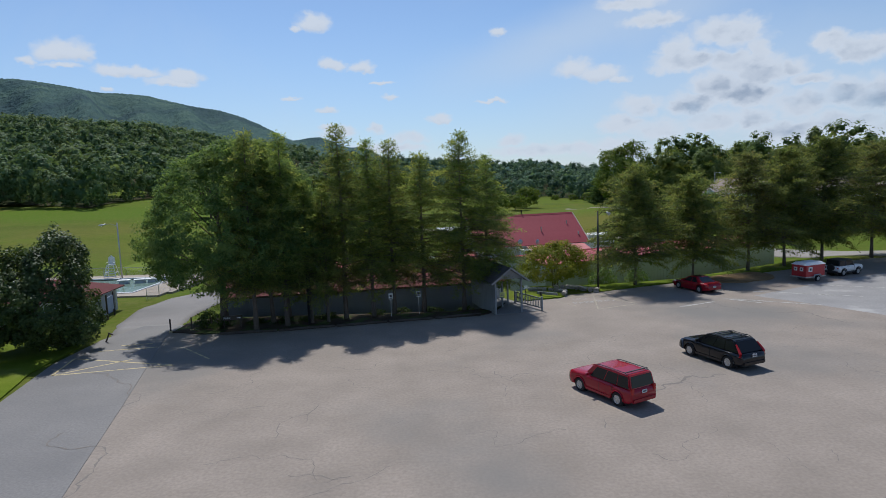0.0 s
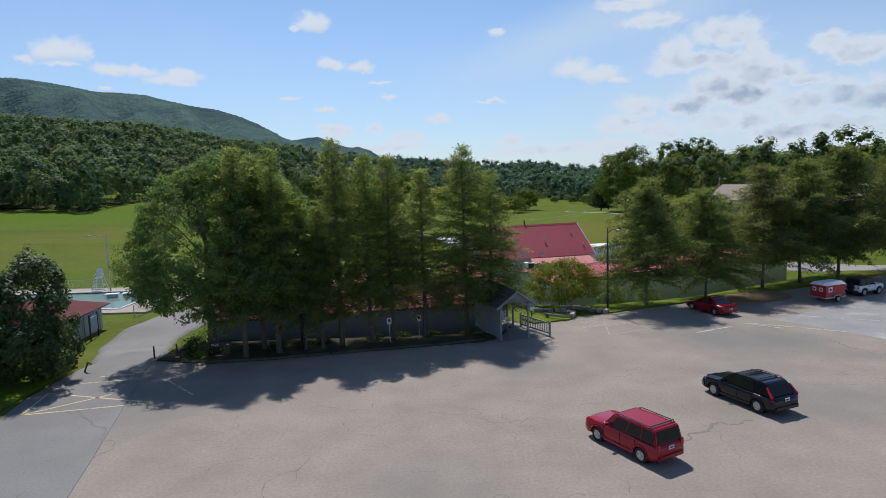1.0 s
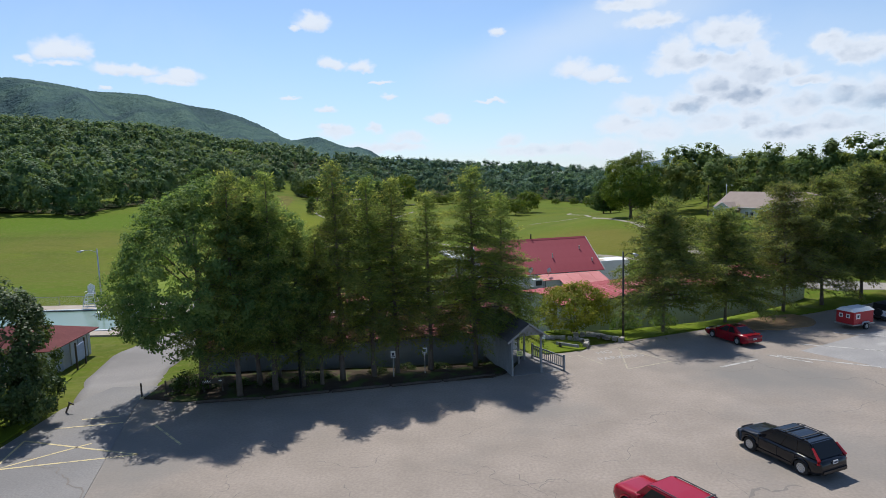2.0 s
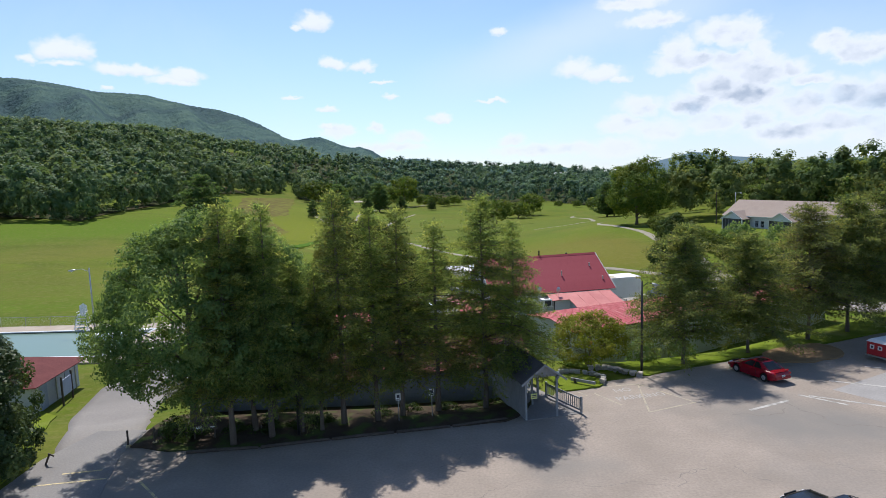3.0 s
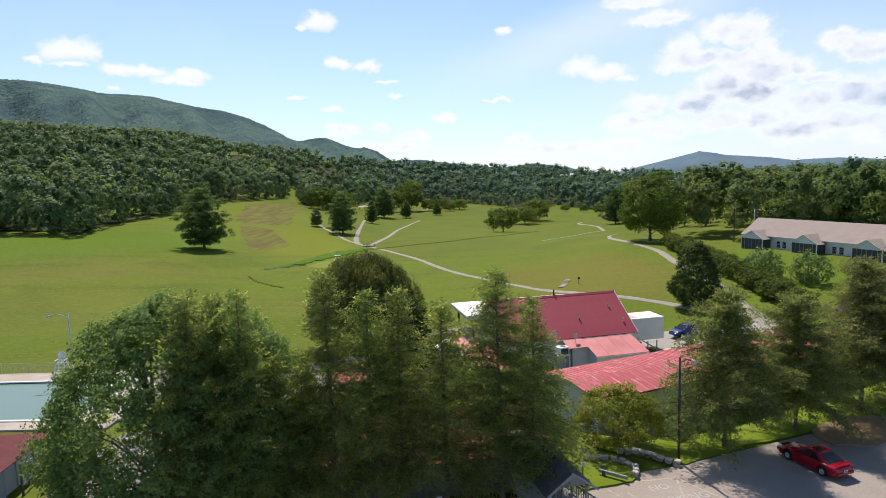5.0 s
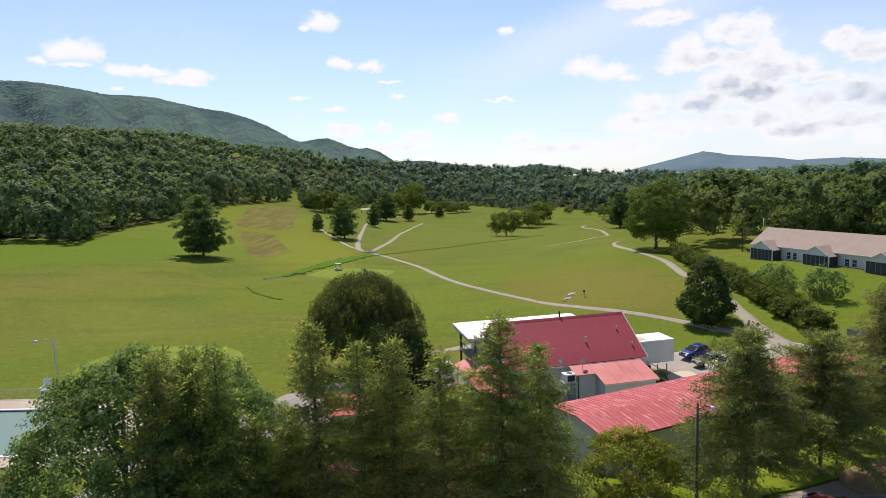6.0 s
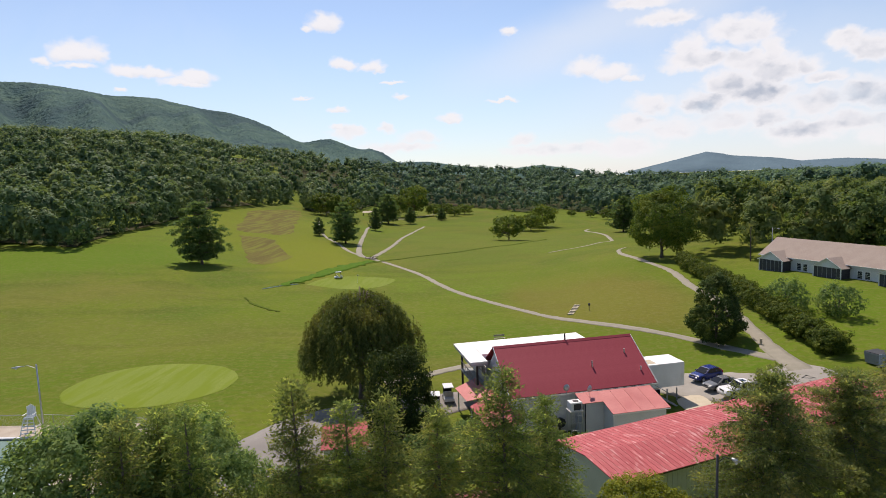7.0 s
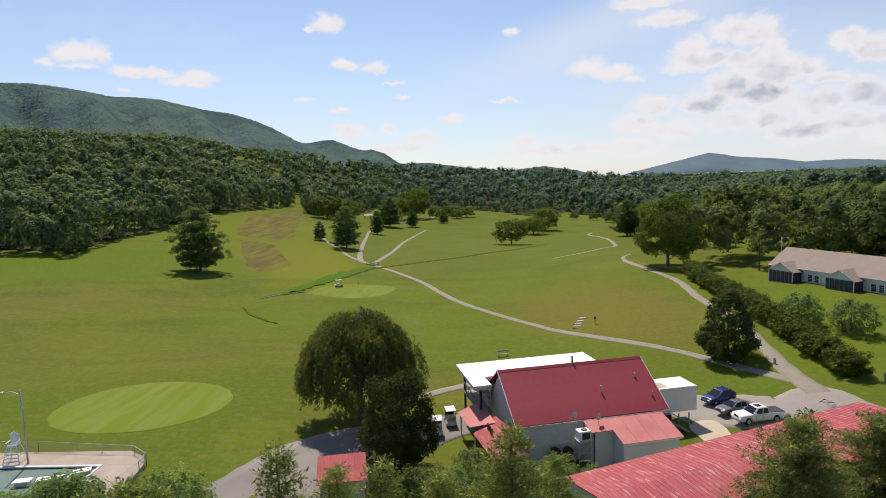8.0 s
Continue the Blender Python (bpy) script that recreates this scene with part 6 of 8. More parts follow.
def weeping(name, seed, height, radius, first, mat, label, strands=3300):
    """A weeping tree: a dome of boughs with curtains of hanging twigs."""
    rng = np.random.default_rng(seed)
    tree = thing(name, Matrix.Identity(4), label, "tree")
    pts, rad = trunk_shape(height * 0.8, 0.03 * height, rng)
    wood = Shape().tube(pts, rad, 8)
    B, A, S, Ln = [], [], [], []
    for k in range(strands):
        d = unit(rng.normal(0, 1, 3))
        d[2] = abs(d[2]) if d[2] < -0.3 else d[2]
        az = math.atan2(d[1], d[0])
        out = np.array((math.cos(az), math.sin(az), 0))
        wob = 1 + 0.10 * math.sin(az * 4 + 1 + 3 * d[2]) + 0.08 * math.sin(az * 7 + 5 * d[2])
        deep = rng.uniform(0.55, 1.0) ** 0.5 * (1 + (wob - 1) * (1 - max(0.0, d[2]) ** 2))
        mid = first + (height - first) * 0.42
        r = radius * math.hypot(d[0], d[1]) * deep
        z_top = mid + (height - mid if d[2] > 0 else mid - first) * d[2] * deep
        drop = rng.uniform(0.5, 1.5) * (0.45 + 0.75 * math.hypot(d[0], d[1]))
        z_low = max(first * rng.uniform(0.2, 1.0), z_top - drop)
        z = np.arange(z_top, z_low, -0.17)
        if len(z) < 2:
            continue
        p = out * r + np.zeros((len(z), 3))
        p[:, 2] = z
        p += out * (0.45 * np.sqrt(np.linspace(0, 1, len(z))))[:, None] + np.cumsum(rng.normal(0, 0.035, (len(z), 3)), 0)
        if k % 24 == 0:
            wood.tube([at_height(pts, np.array([min(z_top * 0.72, height * 0.78)]))[0], (np.array(p[0]) * (0.6, 0.6, 1) + (0, 0, 0.2)), p[0]], [0.09, 0.06, 0.02], 4)
        for _ in range(3):
            B.append(p + rng.normal(0, 0.09, p.shape))
            A.append(rng.normal(0, 0.4, p.shape) + out * 0.35 - (0, 0, 0.75))
            S.append(np.cross(out, (0, 0, 1.0)) + rng.normal(0, 0.5, p.shape))
            Ln.append(rng.uniform(0.18, 0.4, len(p)))
    part("trunk", wood, MAT["bark"], tree, smooth=True, fix=False)
    ln = np.concatenate(Ln)
    raw_mesh("crown", *leaves(np.concatenate(B), np.concatenate(A), np.concatenate(S), ln, ln * 0.5), mat, tree)
    return tree


def stand_at(x, y, turn=0.0, size=1.0, tall=None, sink=0.05):
    return Matrix.Translation((x, y, float(ground_z(x, y)) - sink)) @ Matrix.Rotation(turn, 4, "Z") @ Matrix.Diagonal((size, size, tall or size, 1))


def plant(tree, x, y, turn=0.0, size=1.0, tall=None, lift=0.0):
    tree.matrix_basis = Matrix.Translation((0, 0, lift)) @ stand_at(x, y, turn, size, tall)
    return tree


def again(tree, x, y, turn, size, tall=None, label="", lift=0.0):
    ob = copy_thing(tree, Matrix.Identity(4))
    ob.matrix_basis = Matrix.Translation((0, 0, lift)) @ stand_at(x, y, turn, size, tall)
    if label:
        ob["label"] = label
    return ob


# the row of trees in the bed
ROW = "trees in the bed before the low wing"
Y_A, Y_B = MAT["leaf_young"], MAT["leaf_young_b"]
fir_a = tagged(hemlock("hemlock_tree", 11, 14.4, 3.3, 2.9, MAT["leaf_hemlock"], "tall dark hemlock with drooping sprays in the bed", 175, 0.18, 0.10, 0.34, 0.84, 0.2, 0.28, Y_A, 0.38), group=ROW)
fir_b = tagged(hemlock("hemlock_tree", 12, 14.0, 3.4, 2.7, MAT["leaf_hemlock_b"], "tall hemlock with yellowish spray tips in the bed", 175, 0.18, 0.10, 0.36, 0.78, 0.2, 0.28, Y_A, 0.38), group=ROW)
fir_c = tagged(hemlock("hemlock_tree", 13, 14.6, 4.7, 2.6, MAT["leaf_hemlock"], "broad tall hemlock with an uneven crown in the bed", 215, 0.18, 0.10, 0.36, 0.80, 0.2, 0.28, Y_A, 0.38), group=ROW)
plant(fir_a, -11.9, 44.4, 0.4, 1.0, 0.98, lift=0.1)
plant(fir_b, -7.8, 46.2, 1.1, 1.02, 1.05, lift=0.1)
plant(fir_c, 1.3, 49.0, 2.0, 1.0, 0.98, lift=0.1)
for made, x, y, turn, size, tall in ((fir_b, -13.9, 43.4, 3.3, 1.05, 1.02), (fir_a, -5.7, 46.6, 2.2, 1.0, 0.94), (fir_b, -4.2, 47.4, 4.4, 1.0, 0.97), (fir_b, -1.9, 48.4, 5.2, 1.1, 0.91), (fir_a, 3.3, 50.3, 0.9, 1.0, 0.88), (fir_c, -13.2, 45.4, 4.0, 0.92, 0.94), (fir_a, -10.2, 45.0, 3.7, 0.8, 0.74), (fir_b, -9.0, 45.2, 0.2, 0.7, 0.72)):
    again(made, x, y, turn, size, tall, lift=0.1)
gum = broadleaf("sweetgum_tree", 21, 14.0, 5.5, 2.0, MAT["leaf_gum"], "large leafy sweetgum with a full tapering crown beside the lane", 1450, 54, 0.155, 0.48, 0.58, 0.10, low=-0.75, peak=0.22)
plant(gum, -16.9, 45.2, 0.0, 1.0)
again(gum, -12.6, 47.2, 2.4, 0.80, 0.93, "tall leafy sweetgum among the hemlocks")

# the row along the long shed
ROW = "trees along the long shed"
fir_d = tagged(hemlock("hemlock_tree", 14, 11.2, 5.2, 2.3, MAT["leaf_fir"], "broad hemlock with long drooping limbs by the shed", 225, 0.20, 0.115, 0.30, 0.58, 0.12, 0.26, Y_B, 0.46), group=ROW)
fir_e = tagged(hemlock("hemlock_tree", 15, 12.0, 5.2, 2.5, MAT["leaf_fir_b"], "greyish hemlock with thin bare limbs by the shed", 185, 0.20, 0.12, 0.34, 0.58, 0.12, 0.32, Y_B, 0.46), group=ROW)
plant(fir_d, 17.3, 56.6, 0.5, 0.94, 0.99)
plant(fir_e, 30.6, 62.9, 1.5, 1.08, 1.0)
for made, x, y, turn, size, tall in ((fir_d, 23.7, 59.4, 2.5, 0.90, 0.90), (fir_d, 35.4, 65.0, 4.1, 1.12, 1.1), (fir_d, 40.7, 67.4, 5.3, 1.2, 1.2), (fir_e, 47.4, 69.4, 3.9, 1.2, 1.06), (fir_d, 53.2, 71.2, 0.3, 1.2, 1.1)):
    again(made, x, y, turn, size, tall)

shrub = broadleaf("flowering_shrub", 31, 4.2, 2.9, 0.5, MAT["leaf_shrub"], "yellow-green rounded ornamental tree by the canopy", 330, 36, 0.16, 0.42, 0.6, 0.2, 3, low=-0.7)
plant(shrub, 9.9, 57, 0.0, 1.0, lift=0.1)
magnolia = broadleaf("magnolia_tree", 32, 8.3, 3.7, 0.2, MAT["leaf_magnolia"], "dark dense evergreen magnolia on the verge", 600, 84, 0.20, 0.46, 0.6, 0.42, 1, low=-0.95, upright=1.25)
plant(magnolia, -27.4, 39.8, 0.0, 0.94, 0.92)
again(magnolia, -32.5, 36.5, 2.1, 0.8)
willow = weeping("weeping_tree", 33, 13.4, 6.6, 1.0, MAT["leaf_willow"], "large olive-green weeping tree behind the clubhouse")
plant(willow, -13.4, 91.7)
holly = broadleaf("holly_tree", 34, 7.4, 3.6, 0.3, MAT["leaf_dark"], "dark upright holly beside the court", 560, 40, 0.2, 0.55, 0.6, 0.22, low=-0.95)
plant(holly, -7.4, 79.2, 0.0, 0.95, 1.3)
bush = broadleaf("round_bush", 35, 2.6, 1.9, 0.1, MAT["leaf_gum"], "rounded leafy green bush by the clubhouse", 90, 26, 0.2, 0.45, 0.6, 0.2, 2, "bush", low=-0.95)
plant(bush, 1.3, 72.4, 0, 1.25)
for x, y, t, s in ((4.4, 73.4, 1, 1.1), (-2.1, 71.9, 2, 1.2), (7.3, 74.9, 3, 1.0), (-5.4, 73.8, 4.1, 1.1), (10.1, 75.7, 1.9, 0.8), (-10.6, 67.8, 0.7, 1.0), (-14.4, 67, 2.9, 0.9), (-1, 78, 5, 1.0), (14.8, 58.9, 1, 0.7), (18.6, 60.3, 2, 0.6)):
    again(bush, x, y, t, s)
for k, (x, y) in enumerate(((-17.6, 44.6), (-10.6, 46.0), (-9.4, 46.8), (-5.6, 47.6), (-3.8, 48.8), (-1.2, 48.9), (1.4, 50.2), (-14.6, 45.6), (-12.8, 45.8))):
    if k == 0:
        low_shrub = broadleaf("low_shrub", 36, 1.0, 0.85, 0.05, MAT["leaf_dark"], "low shaded shrub in the tree bed", 60, 24, 0.1, 0.22, 0.6, 0.25, 2, "bush", low=-0.95)
        plant(low_shrub, x, y, 0.0, 1.5)
    else:
        again(low_shrub, x, y, k * 1.3, 0.75 + 0.15 * (k % 3), 0.6)

# single trees on the course
pine = white_pine("white_pine_tree", 41, 17.6, 7.4, MAT["leaf_pine"], "lone full white pine on the fairway")
plant(pine, -79.7, 199.4, 0.0, 1.1, 1.04)
again(pine, -55.8, 295.7, 1.3, 1.0, 1.05, "tall pine by the path junction")
again(pine, 85.5, 362.5, 2.2, 1.12, 1.1, "dark pine at the wood's edge")
again(pine, 92, 372, 3.2, 1.0, 0.95, "dark pine at the wood's edge")
again(pine, -58, 464, 0.7, 1.3, 1.2, "broad pine on the far fairway")
spruce = broadleaf("spruce_tree", 42, 9.6, 3.9, 0.1, MAT["leaf_dark"], "dense dark cone-shaped evergreen beside the drive", 620, 40, 0.24, 0.5, 0.66, 0.12, low=-0.95, peak=0.30)
plant(spruce, 34.2, 106.6)
again(pine, -72.9, 317.2, 1, 0.45, 0.5, "small dark pine beside the path")
again(pine, -56.2, 390.9, 2, 0.62, 0.78, "dark pine on the far fairway")
again(pine, -42.7, 474, 3, 0.66, 0.7, "dark pine on the far fairway")
again(pine, -21, 505.6, 4, 0.6, 0.55, "small dark pine on the far fairway")
oak = broadleaf("oak_tree", 43, 19.6, 8.2, 2.2, MAT["leaf_oak"], "spreading green oak above the drive", 520, 34, 0.55, 1.35, 0.6, 0.22, low=-0.85)
plant(oak, 49.6, 180.5, 0.0, 0.88, 0.9)
orchard = broadleaf("apple_tree", 44, 13.0, 9.0, 1.8, MAT["leaf_oak"], "low spreading tree on the fairway", 190, 20, 0.9, 1.6, 0.55, 0.25, low=-0.8)
plant(orchard, 21.2, 346.2)
again(orchard, 51.6, 449.3, 1.2, 1.1, 1.15)
again(orchard, 41, 425, 2.2, 0.9, 0.8)
for x, y, t, s, h in ((-47, 558, 0.4, 1.5, 2.0), (-62, 540, 1.4, 1.4, 1.4), (-92, 470, 2.4, 1.2, 1.1), (-101, 455, 3.4, 1.3, 1.2), (-30, 560, 4, 0.8, 0.8), (-12, 560, 1, 0.7, 0.6), (-3, 575, 2, 0.8, 0.7), (-20, 590, 3, 0.7, 0.7), (87.4, 544, 4, 0.45, 0.4), (100.4, 529, 5, 0.4, 0.45), (60, 560, 1, 0.3, 0.3), (108, 500, 2, 0.6, 0.6), (120, 430, 0.5, 1.0, 1.0)):
    again(orchard, x, y, t, s, h, "small round tree on the far fairway")
for x, y, t, s in ((48.2, 114.8, 1, 1.7), (53.6, 111.3, 2, 1.6), (59.7, 103.6, 3, 1.4), (56.1, 98.1, 3.6, 1.2)):
    again(bush, x, y, t, s, s * 1.15, "rounded shrub on the slope below the apartments")
hedge_line = (0.9, 0.0) + smooth_line([(49.9, 168.2), (47.8, 156.1), (46.7, 143.8), (46.3, 133.2), (45, 121.2), (44.3, 111.5), (43.5, 102.8), (43.2, 96.3)], 1.55)
hedge = broadleaf("hedge_shrub", 46, 4.3, 2.5, 0.1, MAT["leaf_hedge"], "thick green hedge shrub beside the drive", 120, 30, 0.32, 0.62, 0.6, 0.22, 2, "hedge", low=-0.95)
tagged(hedge, group="hedge beside the drive")
for k, (x, y) in enumerate(hedge_line):
    s = 0.66 + 0.22 * ((k * 37) % 10) / 10
    if k == 0:
        plant(hedge, x, y, k * 1.7, s)
    else:
        again(hedge, x, y, k * 1.7, s, s * (0.75 + 0.35 * ((k * 53) % 10) / 10))


# ---- woods: too many trees to count ----
BOUGH = np.array([(x, y, z) for x in (-1, 1) for y in (-1, 1) for z in (-1, 1)]) / 1.7
BOUGH_FACES = np.array([(0, 1, 3, 2), (4, 6, 7, 5), (0, 4, 5, 1), (2, 3, 7, 6), (0, 2, 6, 4), (1, 5, 7, 3)])


def wood_mesh(name, places, heights, radii, mat, label, seed, heaps=9, each=13, leaf=2.0, low=-0.5):
    """Many trees as one mesh: each crown is a heap of rounded uneven boughs set with leaves; a tone for each tree."""
    rng = np.random.default_rng(seed)
    n = len(places)
    cone = (rng.uniform(0, 1, n) < 0.16)
    d = unit(rng.normal(0, 1, (n, heaps, 3)))
    d[..., 2] = np.where(d[..., 2] < low, -d[..., 2], d[..., 2])
    d[:, 0] = unit(rng.normal(0, 0.25, (n, 3)) + (0, 0, 1))
    mid = np.where(cone, 0.34, 0.50)[:, None] * heights[:, None]
    up = np.where(d[..., 2] > 0, heights[:, None] - mid, mid)
    taper = np.where(cone[:, None], 0.8 - 0.55 * np.clip(d[..., 2], -0.4, 1), 1.0)
    far = rng.uniform(0.42, 0.82, (n, heaps))
    far[:, 0] = 0.60
    C = np.stack([d[..., 0] * radii[:, None] * taper, d[..., 1] * radii[:, None] * taper, d[..., 2] * up], -1) * far[..., None]
    C[..., 2] += mid
    C += places[:, None]
    R = radii[:, None] * np.where(cone[:, None], 0.30, 1.45 / math.sqrt(heaps)) * rng.uniform(0.7, 1.3, (n, heaps))
    way = unit(rng.normal(0, 1, (n, heaps, each, 3)) + 0.75 * d[:, :, None] + (0, 0, 0.25))
    P = C[:, :, None] + way * (R[..., None] * rng.uniform(0.5, 1.15, (n, heaps, each)))[..., None]
    face = unit(way + rng.normal(0, 0.16, way.shape) + 0.6 * d[:, :, None] + (0, 0, 0.15))
    along = np.cross(face, rng.normal(0, 1, way.shape))
    side = np.cross(face, along)
    size = leaf * rng.uniform(0.6, 1.4, way.shape[:3]) * (radii[:, None, None] / radii.mean())
    v, f = leaves((P - unit(along) * size[..., None] * 0.4).reshape(-1, 3), along.reshape(-1, 3), side.reshape(-1, 3), size.ravel(), size.ravel() * 0.85)
    tone = np.clip(rng.normal(0.45, 0.26, n) - 0.22 * cone, 0, 1)
    inner = C[:, :, None] + BOUGH * (R * 0.48)[..., None, None] * rng.uniform(0.8, 1.2, (n, heaps, len(BOUGH), 1))
    inner_faces = BOUGH_FACES + (np.arange(n * heaps) * len(BOUGH))[:, None, None] + len(v)
    ob = raw_mesh(name, np.concatenate([v, inner.reshape(-1, 3)]), np.concatenate([f, inner_faces.reshape(-1, 4)]), mat, smooth=True)
    tones = np.concatenate([np.repeat(tone, heaps * each * 4), np.repeat(tone, heaps * len(BOUGH))])
    ob.data.attributes.new("tone", "FLOAT", "POINT").data.foreach_set("value", tones.astype(np.float32))
    return tagged(ob, label, "forest", kind="stuff")


def edge_row(seed, edge, left, right, step, tall, wide):
    """Trees close together along the edge of a wood, and low growth before them."""
    rng = np.random.default_rng(seed)
    out, b = [], left
    while b < right:
        lo, hi = 90.0, 900.0
        for _ in range(24):
            m = (lo + hi) / 2
            lo, hi = (lo, m) if edge(np.array([b * m]), np.array([m]))[0] else (m, hi)
        out.append((b * hi + rng.normal(0, 1.0), hi + rng.uniform(-1.5, 3.0)))
        b += step * rng.uniform(0.6, 1.4) / hi
    x, y = np.array(out).T
    return np.stack([x, y, ground_z(x, y) - 0.3], -1), rng.uniform(*tall, len(x)), rng.uniform(*wide, len(x))


def scatter(seed, count, near, far, left, right, inside):
    rng = np.random.default_rng(seed)
    y = np.sqrt(rng.uniform(near ** 2, far ** 2, count * 3))
    b = rng.uniform(left, right, count * 3)
    x = b * y
    keep = inside(x, y)
    x, y = x[keep][:count], y[keep][:count]
    return np.stack([x, y, ground_z(x, y) - 0.4], -1), rng


def edge_left(x, y):
    """The wooded hillside, with the course cut out of it."""
    b = x / y
    near = np.interp(b, [-1.1, -0.72, -0.6, -0.53, -0.47, -0.37, -0.285, -0.275, -0.262, -0.255, -0.2, -0.15], [205, 224, 217, 262, 300, 405, 522, 640, 640, 470, 480, 640])
    return y > near + 4


def woods(name, places, heights, radii, mat, label, seed, near, fine, coarse):
    """One wood; the trees at its edge have finer leaves than those behind."""
    for pick, (heaps, each, leaf), n in ((near, fine, 0), (~near, coarse, 1)):
        wood_mesh(name, places[pick], heights[pick], radii[pick], mat, label, seed + n, heaps, each, leaf, -0.95 if n == 0 else -0.5)


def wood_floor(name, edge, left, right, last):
    """Litter and low growth laid under a wood, coloured dark for forest shade."""
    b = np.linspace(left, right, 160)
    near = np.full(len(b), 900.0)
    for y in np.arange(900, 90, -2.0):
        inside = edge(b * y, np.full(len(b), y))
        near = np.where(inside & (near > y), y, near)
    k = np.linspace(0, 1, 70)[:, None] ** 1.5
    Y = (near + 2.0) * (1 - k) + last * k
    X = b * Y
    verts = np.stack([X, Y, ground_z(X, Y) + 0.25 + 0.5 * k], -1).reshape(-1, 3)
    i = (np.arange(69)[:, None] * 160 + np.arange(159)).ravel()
    return tagged(raw_mesh(name, verts, np.stack([i, i + 1, i + 161, i + 160], -1), MAT["litter"]), "leaf litter and undergrowth with forest shade in the colour", "ground", kind="structure")


p, rng = scatter(51, 1500, 215, 620, -1.15, -0.24, edge_left)
at_edge = (~edge_left(p[:, 0], p[:, 1] - 32)) & (p[:, 0] / p[:, 1] > -0.85)
woods("forest_hillside", p, rng.uniform(14, 24, len(p)), rng.uniform(4.0, 7.2, len(p)), MAT["leaf_wood"], "dense mixed green forest on the hillside", 61, at_edge, (18, 22, 0.95), (9, 13, 1.5))
wood_mesh("forest_hillside", *edge_row(81, edge_left, -0.80, -0.13, 2.9, (11, 19), (3.4, 5.0)), MAT["leaf_wood"], "leafy edge of the hillside forest", 82, 18, 22, 0.85, -0.95)
p, rng = scatter(52, 1200, 560, 1080, -1.15, -0.12, edge_left)
wood_mesh("forest_hillside", p, rng.uniform(14, 22, len(p)), rng.uniform(5.5, 8.5, len(p)), MAT["leaf_wood"], "dense mixed green forest higher on the hill", 66, 5, 9, 2.3)


def edge_centre(x, y):
    return y > np.interp(x / y, [-0.17, -0.12, -0.06, 0.0, 0.05, 0.085, 0.15, 0.2, 0.24, 0.3], [650, 690, 675, 665, 640, 600, 630, 560, 540, 420]) + 4


p, rng = scatter(53, 2100, 430, 1090, -0.17, 0.95, edge_centre)
wood_mesh("forest_valley", p, rng.uniform(16, 25, len(p)), rng.uniform(5.5, 8.5, len(p)), MAT["leaf_far_hazed"], "dark green forest across the valley", 67, 6, 8, 2.3)
wood_mesh("forest_valley", *edge_row(83, edge_centre, -0.17, 0.27, 7.0, (9, 19), (4.5, 6.5)), MAT["leaf_far_hazed"], "leafy edge of the valley forest", 84, 9, 12, 1.7, -0.95)


def edge_right(x, y):
    near = np.interp(x / y, [0.25, 0.28, 0.32, 0.36, 0.40, 0.44, 0.5, 0.8, 1.1], [420, 230, 184, 172, 167, 168, 160, 120, 110])
    row = (x - 61.1) * 0.925 + (y - 152.3) * 0.381
    return (y > near) & ((row > 12.5) | (x < 61))


p, rng = scatter(54, 800, 110, 420, 0.26, 1.1, edge_right)
behind = np.clip((np.hypot(p[:, 0], p[:, 1]) - 205) / 70, 0, 1) + 0.8 * np.clip((p[:, 0] / p[:, 1] - 0.44) / 0.08, 0, 1)
at_edge = ~edge_right(p[:, 0], p[:, 1] - 26) & (p[:, 0] / p[:, 1] < 0.75)
woods("forest_right", p, rng.uniform(17, 23, len(p)) - 7.5 * np.clip(behind, 0, 1.1), rng.uniform(4.2, 6.4, len(p)), MAT["leaf_mixed"], "tall mixed forest behind the apartments", 68, at_edge, (24, 46, 0.62), (14, 30, 0.75))
wood_mesh("forest_right", *edge_row(85, edge_right, 0.275, 0.72, 5.0, (13, 21), (3.8, 5.6)), MAT["leaf_mixed"], "leafy edge of the mixed forest", 86, 22, 46, 0.58, -0.75)

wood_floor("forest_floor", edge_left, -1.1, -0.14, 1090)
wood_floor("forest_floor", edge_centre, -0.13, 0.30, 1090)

# ---- hills far behind ----
def ridge(name, skyline, far, back, foot_z, mat, label, seed, steps=420, rows=90, rough=10.0, bend=1.25):
    """A wooded ridge whose crest follows (bearing, slope of sight) pairs; it falls towards the valley."""
    rng = np.random.default_rng(seed)
    a, s = np.array(skyline).T
    az = np.linspace(a[0], a[-1], steps)
    crest = 20 + far * np.interp(az, a, s)
    u = np.linspace(0, 1, rows)
    A, U = np.meshgrid(az, u)
    dist = far - (1 - U) * back + 160 * np.sin(A * 31 + 2) * (1 - U)
    fall = U ** bend
    spurs = 0.17 * np.sin(A * 46 + 3 * U) * np.sin(U * math.pi) + 0.09 * np.sin(A * 97 + 1.7 + 2 * U) * np.sin(U * math.pi)
    Z = foot_z + (crest[None] - foot_z) * (fall + spurs * fall)
    Z += rng.normal(0, rough * 0.2, Z.shape) * (0.4 + 0.6 * (U < 0.98))
    X, Y = dist * np.sin(A), dist * np.cos(A)
    verts = np.stack([X, Y, Z], -1).reshape(-1, 3)
    i = (np.arange(rows - 1)[:, None] * steps + np.arange(steps - 1)).ravel()
    return tagged(raw_mesh(name, verts, np.stack([i, i + 1, i + steps + 1, i + steps], -1), mat), label, "mountain", kind="structure")


